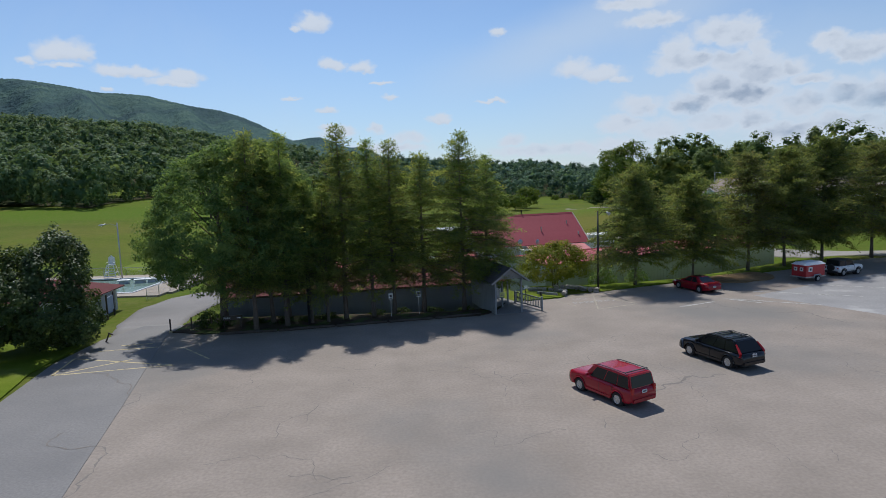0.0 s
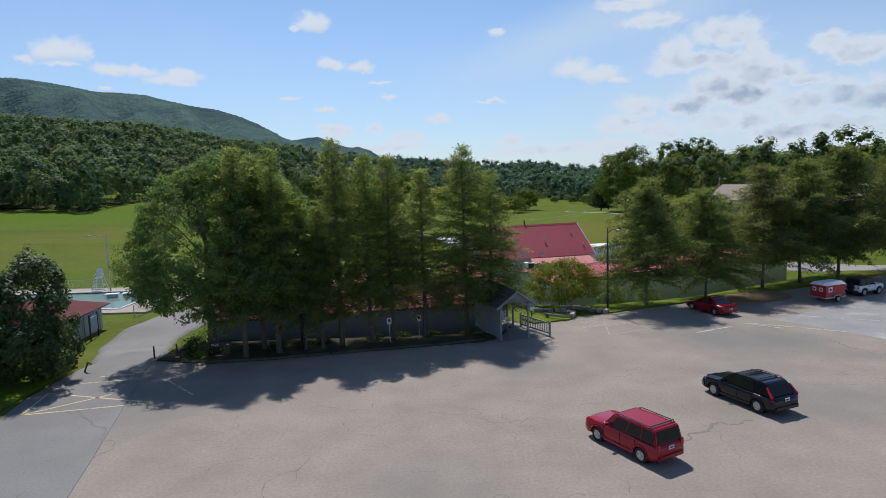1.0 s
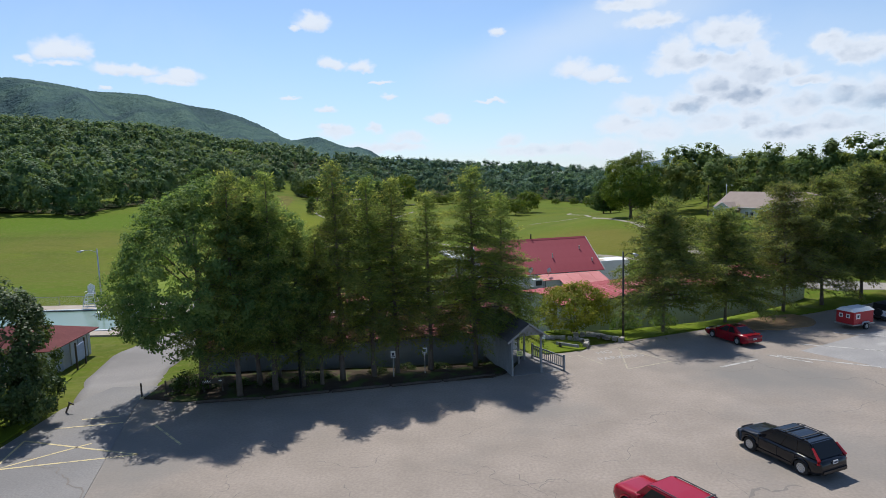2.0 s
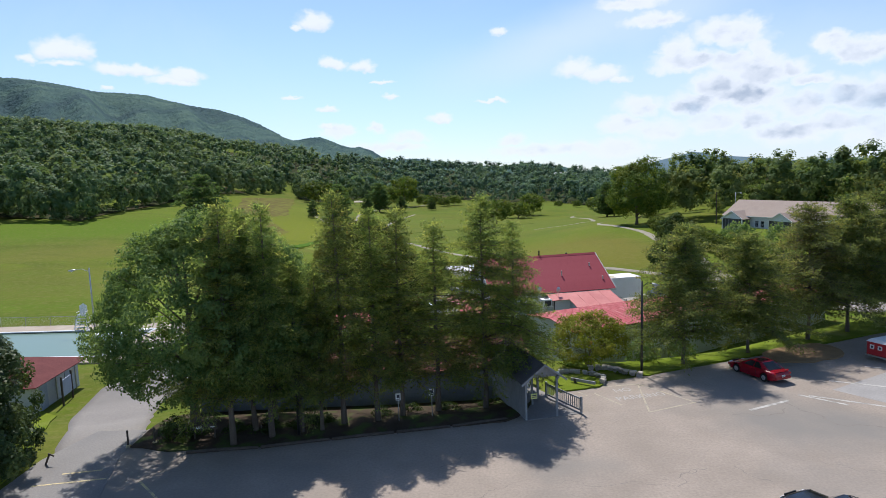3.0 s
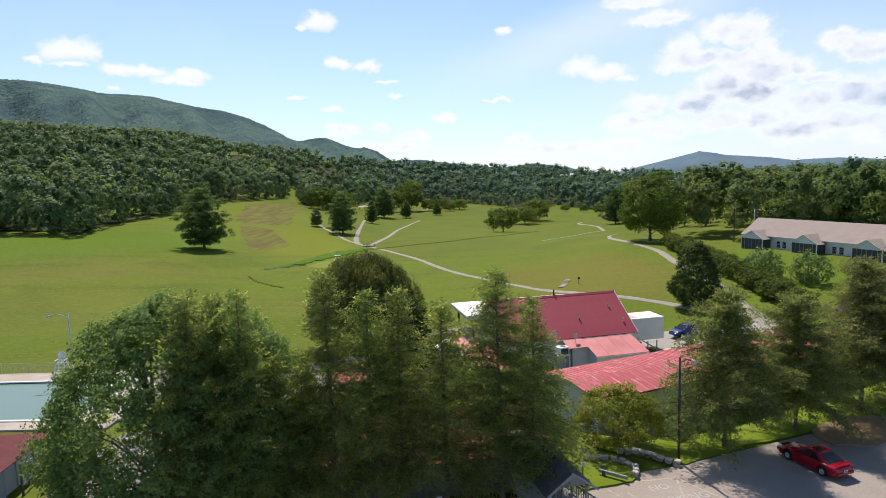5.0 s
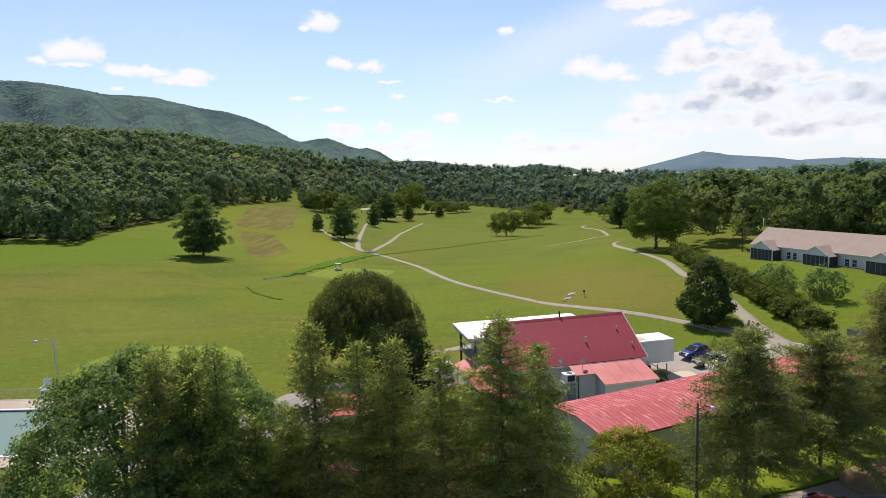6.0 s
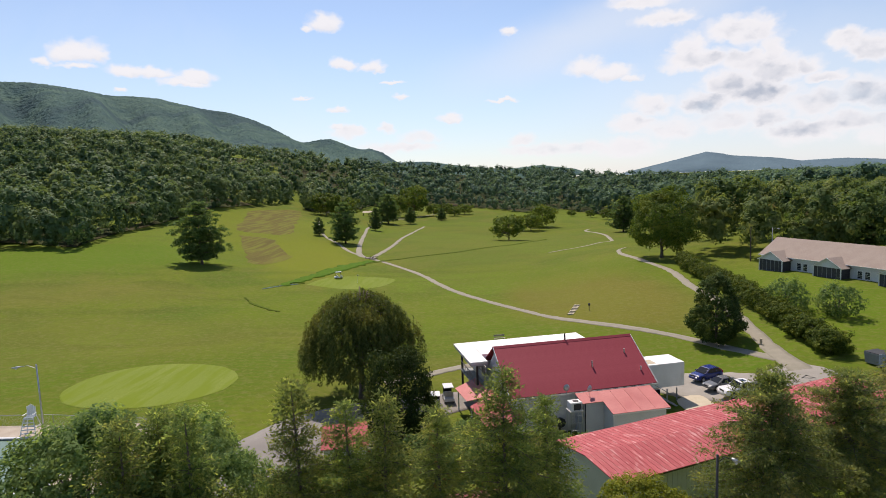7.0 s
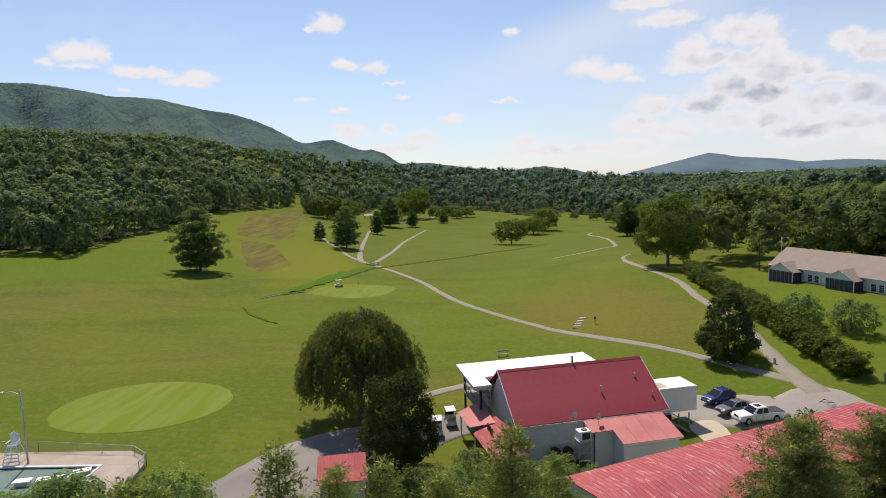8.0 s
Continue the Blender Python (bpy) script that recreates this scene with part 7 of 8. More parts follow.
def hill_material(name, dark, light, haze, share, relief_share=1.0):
    """Far woods: crowns as relief and mottling, with distance haze mixed into the colour."""
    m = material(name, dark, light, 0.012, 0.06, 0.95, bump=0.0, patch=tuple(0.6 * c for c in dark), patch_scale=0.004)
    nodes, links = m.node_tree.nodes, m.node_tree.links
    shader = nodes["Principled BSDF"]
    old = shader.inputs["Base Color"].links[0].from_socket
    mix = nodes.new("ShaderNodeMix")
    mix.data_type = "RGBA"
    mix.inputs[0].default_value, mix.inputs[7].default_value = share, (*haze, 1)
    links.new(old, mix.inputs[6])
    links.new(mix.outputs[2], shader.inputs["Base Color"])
    shader.inputs["Specular IOR Level"].default_value = 0.1
    crowns = nodes.new("ShaderNodeTexNoise")
    crowns.inputs["Scale"].default_value, crowns.inputs["Detail"].default_value = 0.05, 5
    links.new(nodes.new("ShaderNodeTexCoord").outputs["Object"], crowns.inputs["Vector"])
    relief = nodes.new("ShaderNodeBump")
    relief.inputs["Strength"].default_value, relief.inputs["Distance"].default_value = relief_share, 14.0
    links.new(crowns.outputs["Fac"], relief.inputs["Height"])
    links.new(relief.outputs[0], shader.inputs["Normal"])
    return m


# distance haze painted in as a tint and its share
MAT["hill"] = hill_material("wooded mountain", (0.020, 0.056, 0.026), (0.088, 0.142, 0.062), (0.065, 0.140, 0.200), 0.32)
MAT["hill_blue"] = hill_material("far mountain blued with haze", (0.04, 0.075, 0.06), (0.06, 0.095, 0.075), (0.105, 0.165, 0.215), 0.7, 0.35)
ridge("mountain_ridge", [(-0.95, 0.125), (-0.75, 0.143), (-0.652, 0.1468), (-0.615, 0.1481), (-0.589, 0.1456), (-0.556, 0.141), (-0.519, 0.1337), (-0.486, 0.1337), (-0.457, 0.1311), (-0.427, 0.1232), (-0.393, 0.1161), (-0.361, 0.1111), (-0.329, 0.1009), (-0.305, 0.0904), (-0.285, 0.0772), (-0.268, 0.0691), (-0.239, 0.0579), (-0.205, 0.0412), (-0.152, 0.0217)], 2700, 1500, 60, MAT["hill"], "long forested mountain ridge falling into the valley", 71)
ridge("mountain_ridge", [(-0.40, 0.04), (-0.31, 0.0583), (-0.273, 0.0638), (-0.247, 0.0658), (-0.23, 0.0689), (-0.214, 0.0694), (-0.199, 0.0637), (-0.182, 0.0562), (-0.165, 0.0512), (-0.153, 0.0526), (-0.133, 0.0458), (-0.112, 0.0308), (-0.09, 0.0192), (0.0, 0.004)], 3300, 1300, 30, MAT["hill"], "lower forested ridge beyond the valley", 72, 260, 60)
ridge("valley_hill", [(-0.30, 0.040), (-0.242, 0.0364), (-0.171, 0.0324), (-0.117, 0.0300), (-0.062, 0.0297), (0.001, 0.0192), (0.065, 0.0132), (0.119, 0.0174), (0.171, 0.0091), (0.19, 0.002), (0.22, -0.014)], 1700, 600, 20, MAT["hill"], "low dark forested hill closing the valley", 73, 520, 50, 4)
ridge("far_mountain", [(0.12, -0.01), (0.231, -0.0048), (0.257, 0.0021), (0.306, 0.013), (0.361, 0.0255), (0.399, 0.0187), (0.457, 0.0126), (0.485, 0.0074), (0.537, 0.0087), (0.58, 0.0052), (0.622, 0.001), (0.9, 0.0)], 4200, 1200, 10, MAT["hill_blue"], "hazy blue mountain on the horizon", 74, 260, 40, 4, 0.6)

# ---- vehicles ----
def wheel(parent, x, y, radius, width, side, spokes=5, rim_mat=None):
    """A tyre with a rim, its spokes and hub; side is the outward direction along y."""
    s, n, rings = Shape(), 24, []
    profile = [(radius * 0.62, -width / 2), (radius * 0.93, -width / 2), (radius, -width * 0.36), (radius, width * 0.36), (radius * 0.93, width / 2), (radius * 0.62, width / 2)]
    for k in range(n):
        a = k * math.tau / n
        rings += [(r * math.cos(a), w, r * math.sin(a)) for r, w in profile]
    m = len(profile)
    tyre = part("wheel", s.add(rings, [(k * m + i, k * m + (i + 1) % m, (k + 1) % n * m + (i + 1) % m, (k + 1) % n * m + i) for k in range(n) for i in range(m)]), MAT["rubber"], parent, smooth=False)
    tyre.location = (x, y, radius)
    r = Shape()
    o = side * width * 0.40
    r.tube([(0, o - side * 0.05, 0), (0, o - side * 0.02, 0)], radius * 0.60, 20)
    r.tube([(0, o - side * 0.02, 0), (0, o + side * 0.025, 0)], radius * 0.13, 10)
    for k in range(spokes):
        a = k * math.tau / spokes
        r.box(0, 0, 0, radius * 0.50, 0.035, radius * 0.15, m=Matrix.Rotation(-a, 4, "Y") @ Matrix.Translation((radius * 0.35, o, 0)))
    n2 = 24
    ring = []
    for k in range(n2):
        a = k * math.tau / n2
        ring += [(q * math.cos(a), w, q * math.sin(a)) for q, w in ((radius * 0.55, o), (radius * 0.66, o + side * 0.02), (radius * 0.66, o - side * 0.06), (radius * 0.55, o - side * 0.06))]
    r.add(ring, [(k * 4 + i, k * 4 + (i + 1) % 4, (k + 1) % n2 * 4 + (i + 1) % 4, (k + 1) % n2 * 4 + i) for k in range(n2) for i in range(4)])
    part("rim", r, rim_mat or MAT["rim"], tyre)
    return tyre


def car(name, m, label, category, paint_mat, spec):
    """A road vehicle. x forward, y left. spec gives its lengths, heights and the outline of its top."""
    ob = thing(name, m, label, category)
    Lh, Wh = spec["length"] / 2, spec["width"] / 2
    axles, R = spec["axles"], spec["wheel"]
    deck = np.array(spec["deck"], float)
    xs = set(np.linspace(-Lh, Lh, 25)) | {d for d in deck[:, 0]}
    for ax in axles:
        xs |= set(ax + (R + 0.07) * np.cos(np.linspace(0, math.pi, 11)))
    xs = np.array(sorted(xs))
    sill = spec.get("sill", 0.26)
    nose = spec.get("nose", 0.35)
    rings = []
    for x in xs:
        end = max(0.0, (abs(x) - (Lh - nose)) / nose)
        w = Wh * (1 - spec.get("taper", 0.16) * end ** 2)
        low = sill + 0.12 * end ** 2
        for ax in axles:
            if abs(x - ax) < R + 0.07 - 1e-6:
                low = max(low, R + math.sqrt((R + 0.07) ** 2 - (x - ax) ** 2))
        top = float(np.interp(x, deck[:, 0], deck[:, 1]))
        top = max(top, low + 0.06)
        mid = max(low + 0.02, low + (top - low) * 0.42)
        rings.append([(0, low), (w * 0.90, low), (w * 0.985, low + 0.02), (w, mid), (w * 0.985, low + (top - low) * 0.78), (w * 0.94, top - 0.035), (w * 0.88, top), (w * 0.5, top + 0.015), (0, top + 0.02)])
    verts, n = [], len(rings[0])
    for x, ring in zip(xs, rings):
        verts += [(x, y, z) for y, z in ring] + [(x, -y, z) for y, z in ring[1:-1][::-1]]
    k = 2 * n - 2
    faces = [(i * k + j, i * k + (j + 1) % k, (i + 1) * k + (j + 1) % k, (i + 1) * k + j) for i in range(len(xs) - 1) for j in range(k)]
    faces += [tuple(range(k)), tuple(range((len(xs) - 1) * k, len(xs) * k))[::-1]]
    part("body", Shape().add(verts, faces), paint_mat, ob, smooth=True)
    # the cabin
    (rb, fb), (rt, ft), zb, zt = spec["cabin_base"], spec["cabin_top"], spec["belt"], spec["roof"]
    wb, wt = Wh * 0.93, Wh * spec.get("roof_width", 0.78)
    base, top = [(rb, wb), (fb, wb), (fb, -wb), (rb, -wb)], [(rt, wt), (ft, wt), (ft, -wt), (rt, -wt)]
    c = [Vector((x, y, zb)) for x, y in base] + [Vector((x, y, zt)) for x, y in top]
    bow = [Vector((rt + (ft - rt) * 0.5, wt, zt + 0.03)), Vector((rt + (ft - rt) * 0.5, -wt, zt + 0.03))]
    cab = Shape().add(c + bow, [(3, 2, 1, 0), (4, 8, 9, 7), (8, 5, 6, 9), (0, 1, 5, 8, 4), (1, 2, 6, 5), (2, 3, 7, 9, 6, 5)[:0] or (2, 3, 7, 9, 6), (3, 0, 4, 7)])
    part("cabin", cab, spec.get("cab_mat", paint_mat), ob, bevel=0.05, smooth=False)

    def pane(a, b, c2, d2, s0, s1, t0, t1, name, lean=0.0):
        """A pane on the face with lower corners a, b and upper corners d2, c2."""
        def at(s, t):
            return (a * (1 - s) + b * s) * (1 - t) + (d2 * (1 - s) + c2 * s) * t
        q = [at(s0, t0), at(s1, t0), at(s1 - lean, t1), at(s0 + lean * 0.3, t1)]
        out = (q[1] - q[0]).cross(q[2] - q[0]).normalized()
        mid = sum(q, Vector()) / 4
        if out.dot(mid - Vector(((rb + fb) / 2, 0, (zb + zt) / 2))) < 0:
            out = -out
        q = [p + out * 0.012 for p in q]
        s = Shape().slab(q if (q[1] - q[0]).cross(q[2] - q[0]).dot(out) > 0 else q[::-1], 0.01)
        return part(name, s, MAT["glass"], ob)

    pane(c[1], c[2], c[6], c[5], 0.05, 0.95, 0.04, 0.95, "windscreen")
    pane(c[3], c[0], c[4], c[7], 0.07, 0.93, 0.10, 0.92, "rear_window")
    cuts = spec["side_windows"]
    for a, b, c2, d2 in ((c[0], c[1], c[5], c[4]), (c[3], c[2], c[6], c[7])):
        for s0, s1 in cuts:
            pane(a, b, c2, d2, s0, s1, 0.05, 0.90, "side_window")
    for ax in axles:
        for side in (-1, 1):
            wheel(ob, ax, side * (Wh - 0.115), R, 0.22, side, spec.get("spokes", 5))
            part("wheel_arch", Shape().tube([(ax, side * (Wh - 0.30), R), (ax, side * (Wh - 0.42), R)], R + 0.06, 16), MAT["dark"], ob)
    if spec.get("lip"):
        for ax in axles:
            for side in (-1, 1):
                pts = [(ax + (R + 0.08) * math.cos(a), side * (Wh + 0.005), R + (R + 0.08) * math.sin(a)) for a in np.linspace(0.05, math.pi - 0.05, 12)]
                part("arch_flare", Shape().tube(pts, 0.035, 5), spec["lip"], ob)
    trim = spec.get("trim", MAT["plastic"])
    part("rear_bumper", Shape().box(-Lh + 0.02, 0, 0.47, 0.16, Wh * 1.72, 0.24), trim, ob, bevel=0.05)
    part("front_bumper", Shape().box(Lh - 0.03, 0, 0.45, 0.16, Wh * 1.70, 0.26), trim, ob, bevel=0.05)
    zt_l, hl = spec["tail"], spec["head"]
    for side in (-1, 1):
        if spec.get("strip"):
            part("tail_light", Shape().tube([(-Lh + 0.14, side * Wh * 0.93, 0.82), (rb - 0.01, side * wb * 0.985, zb), (rb + (rt - rb) * 0.72, side * (wb + (wt - wb) * 0.72) * 0.985, zb + (zt - zb) * 0.72)], [0.085, 0.085, 0.05], 6), MAT["tail"], ob)
        else:
            part("tail_light", Shape().box(-Lh + spec.get("tail_in", 0.05), side * Wh * 0.80, zt_l[0], 0.10, Wh * 0.22, zt_l[1]), MAT["tail"], ob, bevel=0.02)
        part("headlight", Shape().box(Lh - 0.17, side * Wh * 0.68, hl, 0.22, Wh * 0.34, 0.14), MAT["head"], ob, bevel=0.04)
        part("mirror", Shape().box(spec["cabin_base"][1] - 0.35, side * (Wh + 0.08), zb + 0.10, 0.14, 0.20, 0.14), spec.get("mirror", paint_mat), ob, bevel=0.03)
        for hx in spec.get("handles", ()):
            part("door_handle", Shape().box(hx, side * (Wh + 0.003), zb - 0.16, 0.18, 0.03, 0.035), spec.get("mirror", paint_mat), ob)
        for hx in spec.get("doors", ()):
            part("door_gap", Shape().box(hx, side * (Wh - 0.004), (sill + zb) / 2 + 0.05, 0.014, 0.02, (zb - sill) * 0.72), MAT["dark"], ob)
        part("sill_trim", Shape().box((axles[0] + axles[1]) / 2, side * (Wh - 0.02), sill + 0.03, axles[1] - axles[0] - 2 * R - 0.2, 0.05, 0.12), trim, ob)
    part("grille", Shape().box(Lh + 0.0, 0, spec["head"] - 0.03, 0.04, Wh * 0.8, 0.20), MAT["plastic"], ob)
    plate = part("number_plate", Shape().box(-Lh - spec.get("plate_out", 0.03), 0, spec.get("plate_z", 0.75), 0.02, 0.32, 0.16), MAT["plate"], ob)
    part("plate_bar", Shape().box(-Lh - spec.get("plate_out", 0.03) - 0.012, 0, spec.get("plate_z", 0.75), 0.006, 0.22, 0.06), MAT["ink"], plate)
    if spec.get("rails"):
        for side in (-1, 1):
            y = side * (wt - 0.06)
            part("roof_rail", Shape().tube([(rt + 0.15, y, zt + 0.01), (rt + 0.3, y, zt + 0.075), (ft - 0.35, y, zt + 0.075), (ft - 0.15, y, zt + 0.02)], 0.022, 6), MAT["plastic"], ob)
        for f in spec["rails"]:
            part("cross_bar", Shape().box(rt + (ft - rt) * f, 0, zt + 0.09, 0.07, wt * 2 - 0.04, 0.04), MAT["plastic"], ob)
    return ob


def heading(x0, y0, x1, y1, half, z=0.0):
    """The pose of a car whose left rear wheel stands at the first point and left front wheel at the second."""
    a = math.atan2(y1 - y0, x1 - x0)
    return pose((x0 + x1) / 2 + half * math.sin(a), (y0 + y1) / 2 - half * math.cos(a), z, 0, 0, math.degrees(a)) @ Matrix.Scale(0.94, 4)


PATRIOT = dict(length=4.42, width=1.78, axles=(-1.32, 1.32), wheel=0.345, sill=0.30, nose=0.3, taper=0.10, deck=[(-2.21, 0.72), (-2.18, 0.98), (0.75, 1.03), (0.95, 1.06), (1.95, 0.98), (2.15, 0.90), (2.21, 0.70)], cabin_base=(-2.14, 0.98), cabin_top=(-1.98, 0.36), belt=1.0, roof=1.64, roof_width=0.85,
               side_windows=((0.03, 0.27), (0.29, 0.555), (0.575, 0.87)), tail=(0.92, 0.32), head=0.82, handles=(-0.45, 0.5), doors=(-1.0, -0.12, 0.88), rails=(0.12,), lip=MAT["paint_red"], trim=MAT["paint_red"], plate_z=0.86)
XC = dict(length=4.80, width=1.90, axles=(-1.43, 1.43), wheel=0.36, sill=0.30, nose=0.42, taper=0.14, deck=[(-2.40, 0.66), (-2.36, 0.98), (0.7, 1.02), (1.0, 1.06), (2.0, 0.97), (2.25, 0.86), (2.40, 0.66)], cabin_base=(-2.26, 1.12), cabin_top=(-1.72, 0.22), belt=1.0, roof=1.62, roof_width=0.80,
          side_windows=((0.06, 0.305), (0.325, 0.565), (0.58, 0.86)), tail=(1.12, 0.72), strip=True, head=0.78, handles=(-0.5, 0.5), doors=(-1.1, -0.15, 0.9), rails=(0.25, 0.72), lip=MAT["paint_black"], trim=MAT["paint_black"], spokes=6, plate_z=0.88)
COUPE = dict(length=4.62, width=1.78, axles=(-1.33, 1.35), wheel=0.315, sill=0.22, nose=0.45, taper=0.2, deck=[(-2.31, 0.55), (-2.27, 0.86), (-1.5, 0.93), (0.9, 0.88), (1.1, 0.86), (2.0, 0.70), (2.31, 0.50)], cabin_base=(-1.75, 1.05), cabin_top=(-0.85, 0.1), belt=0.88, roof=1.36, roof_width=0.68,
             side_windows=((0.22, 0.50), (0.54, 0.88)), tail=(0.76, 0.14), head=0.62, handles=(-0.3,), doors=(-0.6, 0.85), trim=MAT["paint_scarlet"], plate_z=0.62)
SEDAN = dict(COUPE, length=4.75, axles=(-1.38, 1.38), roof=1.42, cabin_base=(-1.7, 1.2), cabin_top=(-0.95, 0.3), side_windows=((0.18, 0.48), (0.52, 0.86)), trim=MAT["paint_grey"], deck=[(-2.37, 0.55), (-2.3, 0.92), (-1.6, 0.97), (0.9, 0.92), (1.2, 0.90), (2.05, 0.76), (2.37, 0.52)], handles=(-0.5, 0.4), doors=(-1.0, -0.1, 0.9))
HATCH = dict(XC, length=4.35, width=1.80, axles=(-1.28, 1.28), wheel=0.33, roof=1.58, deck=[(-2.17, 0.62), (-2.12, 0.95), (0.6, 1.0), (0.9, 1.0), (1.85, 0.86), (2.17, 0.58)], cabin_base=(-2.05, 1.1), cabin_top=(-1.35, 0.15), trim=MAT["paint_blue"], lip=None, rails=None, handles=(-0.5, 0.4), doors=(-1.0, -0.1, 0.85))
PICKUP = dict(length=5.85, width=2.0, axles=(-1.75, 1.9), wheel=0.40, sill=0.42, nose=0.3, taper=0.08, deck=[(-2.92, 0.75), (-2.9, 1.18), (-0.85, 1.22), (0.9, 1.20), (1.25, 1.22), (2.65, 1.14), (2.88, 1.02), (2.92, 0.8)], cabin_base=(-0.85, 1.35), cabin_top=(-0.68, 0.72), belt=1.2, roof=1.88, roof_width=0.78,
              side_windows=((0.06, 0.40), (0.46, 0.84)), tail=(1.0, 0.4), head=0.98, handles=(-0.4, 0.4), doors=(-0.8, 0.05, 0.95), trim=MAT["steel"], plate_z=0.7)
WRANGLER = dict(length=3.9, width=1.75, axles=(-1.15, 1.2), wheel=0.39, sill=0.42, nose=0.12, taper=0.05, deck=[(-1.95, 0.72), (-1.93, 1.12), (0.45, 1.14), (1.75, 1.10), (1.95, 1.02)], cabin_base=(-1.85, 0.55), cabin_top=(-1.75, 0.3), belt=1.12, roof=1.80, roof_width=0.86, side_windows=((0.04, 0.36), (0.46, 0.9)), tail=(0.9, 0.2), head=0.88, lip=MAT["plastic"], cab_mat=MAT["plastic"], mirror=MAT["plastic"], doors=(-0.55, 0.5), handles=(-0.4,))

car("parked_car", heading(7.97, 26.74, 6.64, 29.02, 0.80), "dark red boxy sport utility parked on open asphalt", "car", MAT["paint_red"], PATRIOT)
car("parked_car", heading(15.03, 31.63, 13.9, 34.26, 0.86), "blue-black estate-bodied sport utility on open asphalt", "car", MAT["paint_black"], XC)
car("parked_car", heading(21.65, 51.7, 20.4, 55.0, 0.80), "bright red two-door coupe parked in tree shade", "car", MAT["paint_scarlet"], COUPE)
coupe = [o for o in scene.objects if o.name.startswith("parked_car") and not o.parent][-1]
part("sunroof", Shape().box(-0.35, 0, 1.395, 0.55, 0.8, 0.015), MAT["glass"], coupe)
part("spoiler", Shape().box(-2.18, 0, 1.0, 0.2, 1.3, 0.035), MAT["paint_scarlet"], coupe, bevel=0.01)
jeep = car("parked_car", pose(37.8, 58.9, 0.0, 0, 0, 24) @ Matrix.Scale(0.86, 4), "white open off-roader with a black soft top", "car", MAT["paint_white"], WRANGLER)
part("spare_wheel", Shape().tube([(-2.0, 0, 0.95), (-2.22, 0, 0.95)], 0.38, 18), MAT["rubber"], jeep)


def court_z(x, y):
    return float(ground_z(x, y)) + 0.05


car("parked_car", pose(29.5, 87.6, court_z(29.5, 87.6), 0, 0, 192) @ Matrix.Scale(0.88, 4), "white crew-cab pickup with a dark bed cover", "pickup", MAT["paint_white"], PICKUP)
truck = [o for o in scene.objects if o.name.startswith("parked_car")][-1]
part("bed_cover", Shape().box(-1.88, 0, 1.255, 1.96, 1.72, 0.03), MAT["plastic"], truck, bevel=0.01)
part("sunroof", Shape().box(0.1, 0, 1.915, 0.7, 0.8, 0.01), MAT["glass"], truck)
car("parked_car", pose(28.4, 90.6, court_z(28.4, 90.6), 0, 0, 198) @ Matrix.Scale(0.9, 4), "grey sedan parked on the back court", "car", MAT["paint_grey"], SEDAN)
car("parked_car", pose(27.9, 93.9, court_z(27.9, 93.9), 0, 0, 205) @ Matrix.Scale(0.92, 4), "dark blue hatchback parked on the back court", "car", MAT["paint_blue"], HATCH)

trailer = thing("cargo_trailer", pose(33.1, 56.5, 0, 0, 0, 22) @ Matrix.Scale(0.94, 4), "small red box trailer with a pale lid", "trailer")
part("box", Shape().box(0, 0, 1.05, 2.5, 1.6, 1.1), MAT["red_box"], trailer, bevel=0.03)
lid = Shape().add([(-1.32, -0.87, 1.6), (1.32, -0.87, 1.6), (1.32, 0.87, 1.6), (-1.32, 0.87, 1.6), (-1.1, -0.55, 1.86), (1.1, -0.55, 1.86), (1.1, 0.55, 1.86), (-1.1, 0.55, 1.86)], [(3, 2, 1, 0), (4, 5, 6, 7), (0, 1, 5, 4), (1, 2, 6, 5), (2, 3, 7, 6), (3, 0, 4, 7)])
part("lid", lid, MAT["white"], trailer, "pale grey-white sloped lid", bevel=0.02)
part("frame", Shape().box(0, 0, 0.45, 2.7, 1.7, 0.1), MAT["steel"], trailer)
part("tongue", Shape().tube([(1.3, 0.5, 0.45), (2.3, 0, 0.45), (1.3, -0.5, 0.45)], 0.04, 6), MAT["steel"], trailer)
for side in (-1, 1):
    wheel(trailer, 0.1, side * 0.95, 0.3, 0.18, side)
    part("fender", Shape().tube([(-0.4, side * 0.95, 0.45), (-0.25, side * 0.95, 0.66), (0.45, side * 0.95, 0.66), (0.6, side * 0.95, 0.45)], 0.07, 6), MAT["steel"], trailer)
for y, z in ((-0.3, 1.2), (0.35, 1.2)):
    part("panel_mark", Shape().box(-1.26, y, z, 0.02, 0.36, 0.36), MAT["white"], trailer)
    part("panel_mark", Shape().box(-1.275, y, z, 0.012, 0.18, 0.18), MAT["ink"], trailer)
part("panel_mark", Shape().box(-0.7, -0.81, 1.2, 0.5, 0.02, 0.45), MAT["white"], trailer)
part("panel_mark", Shape().box(-0.7, -0.823, 1.2, 0.24, 0.012, 0.22), MAT["ink"], trailer)


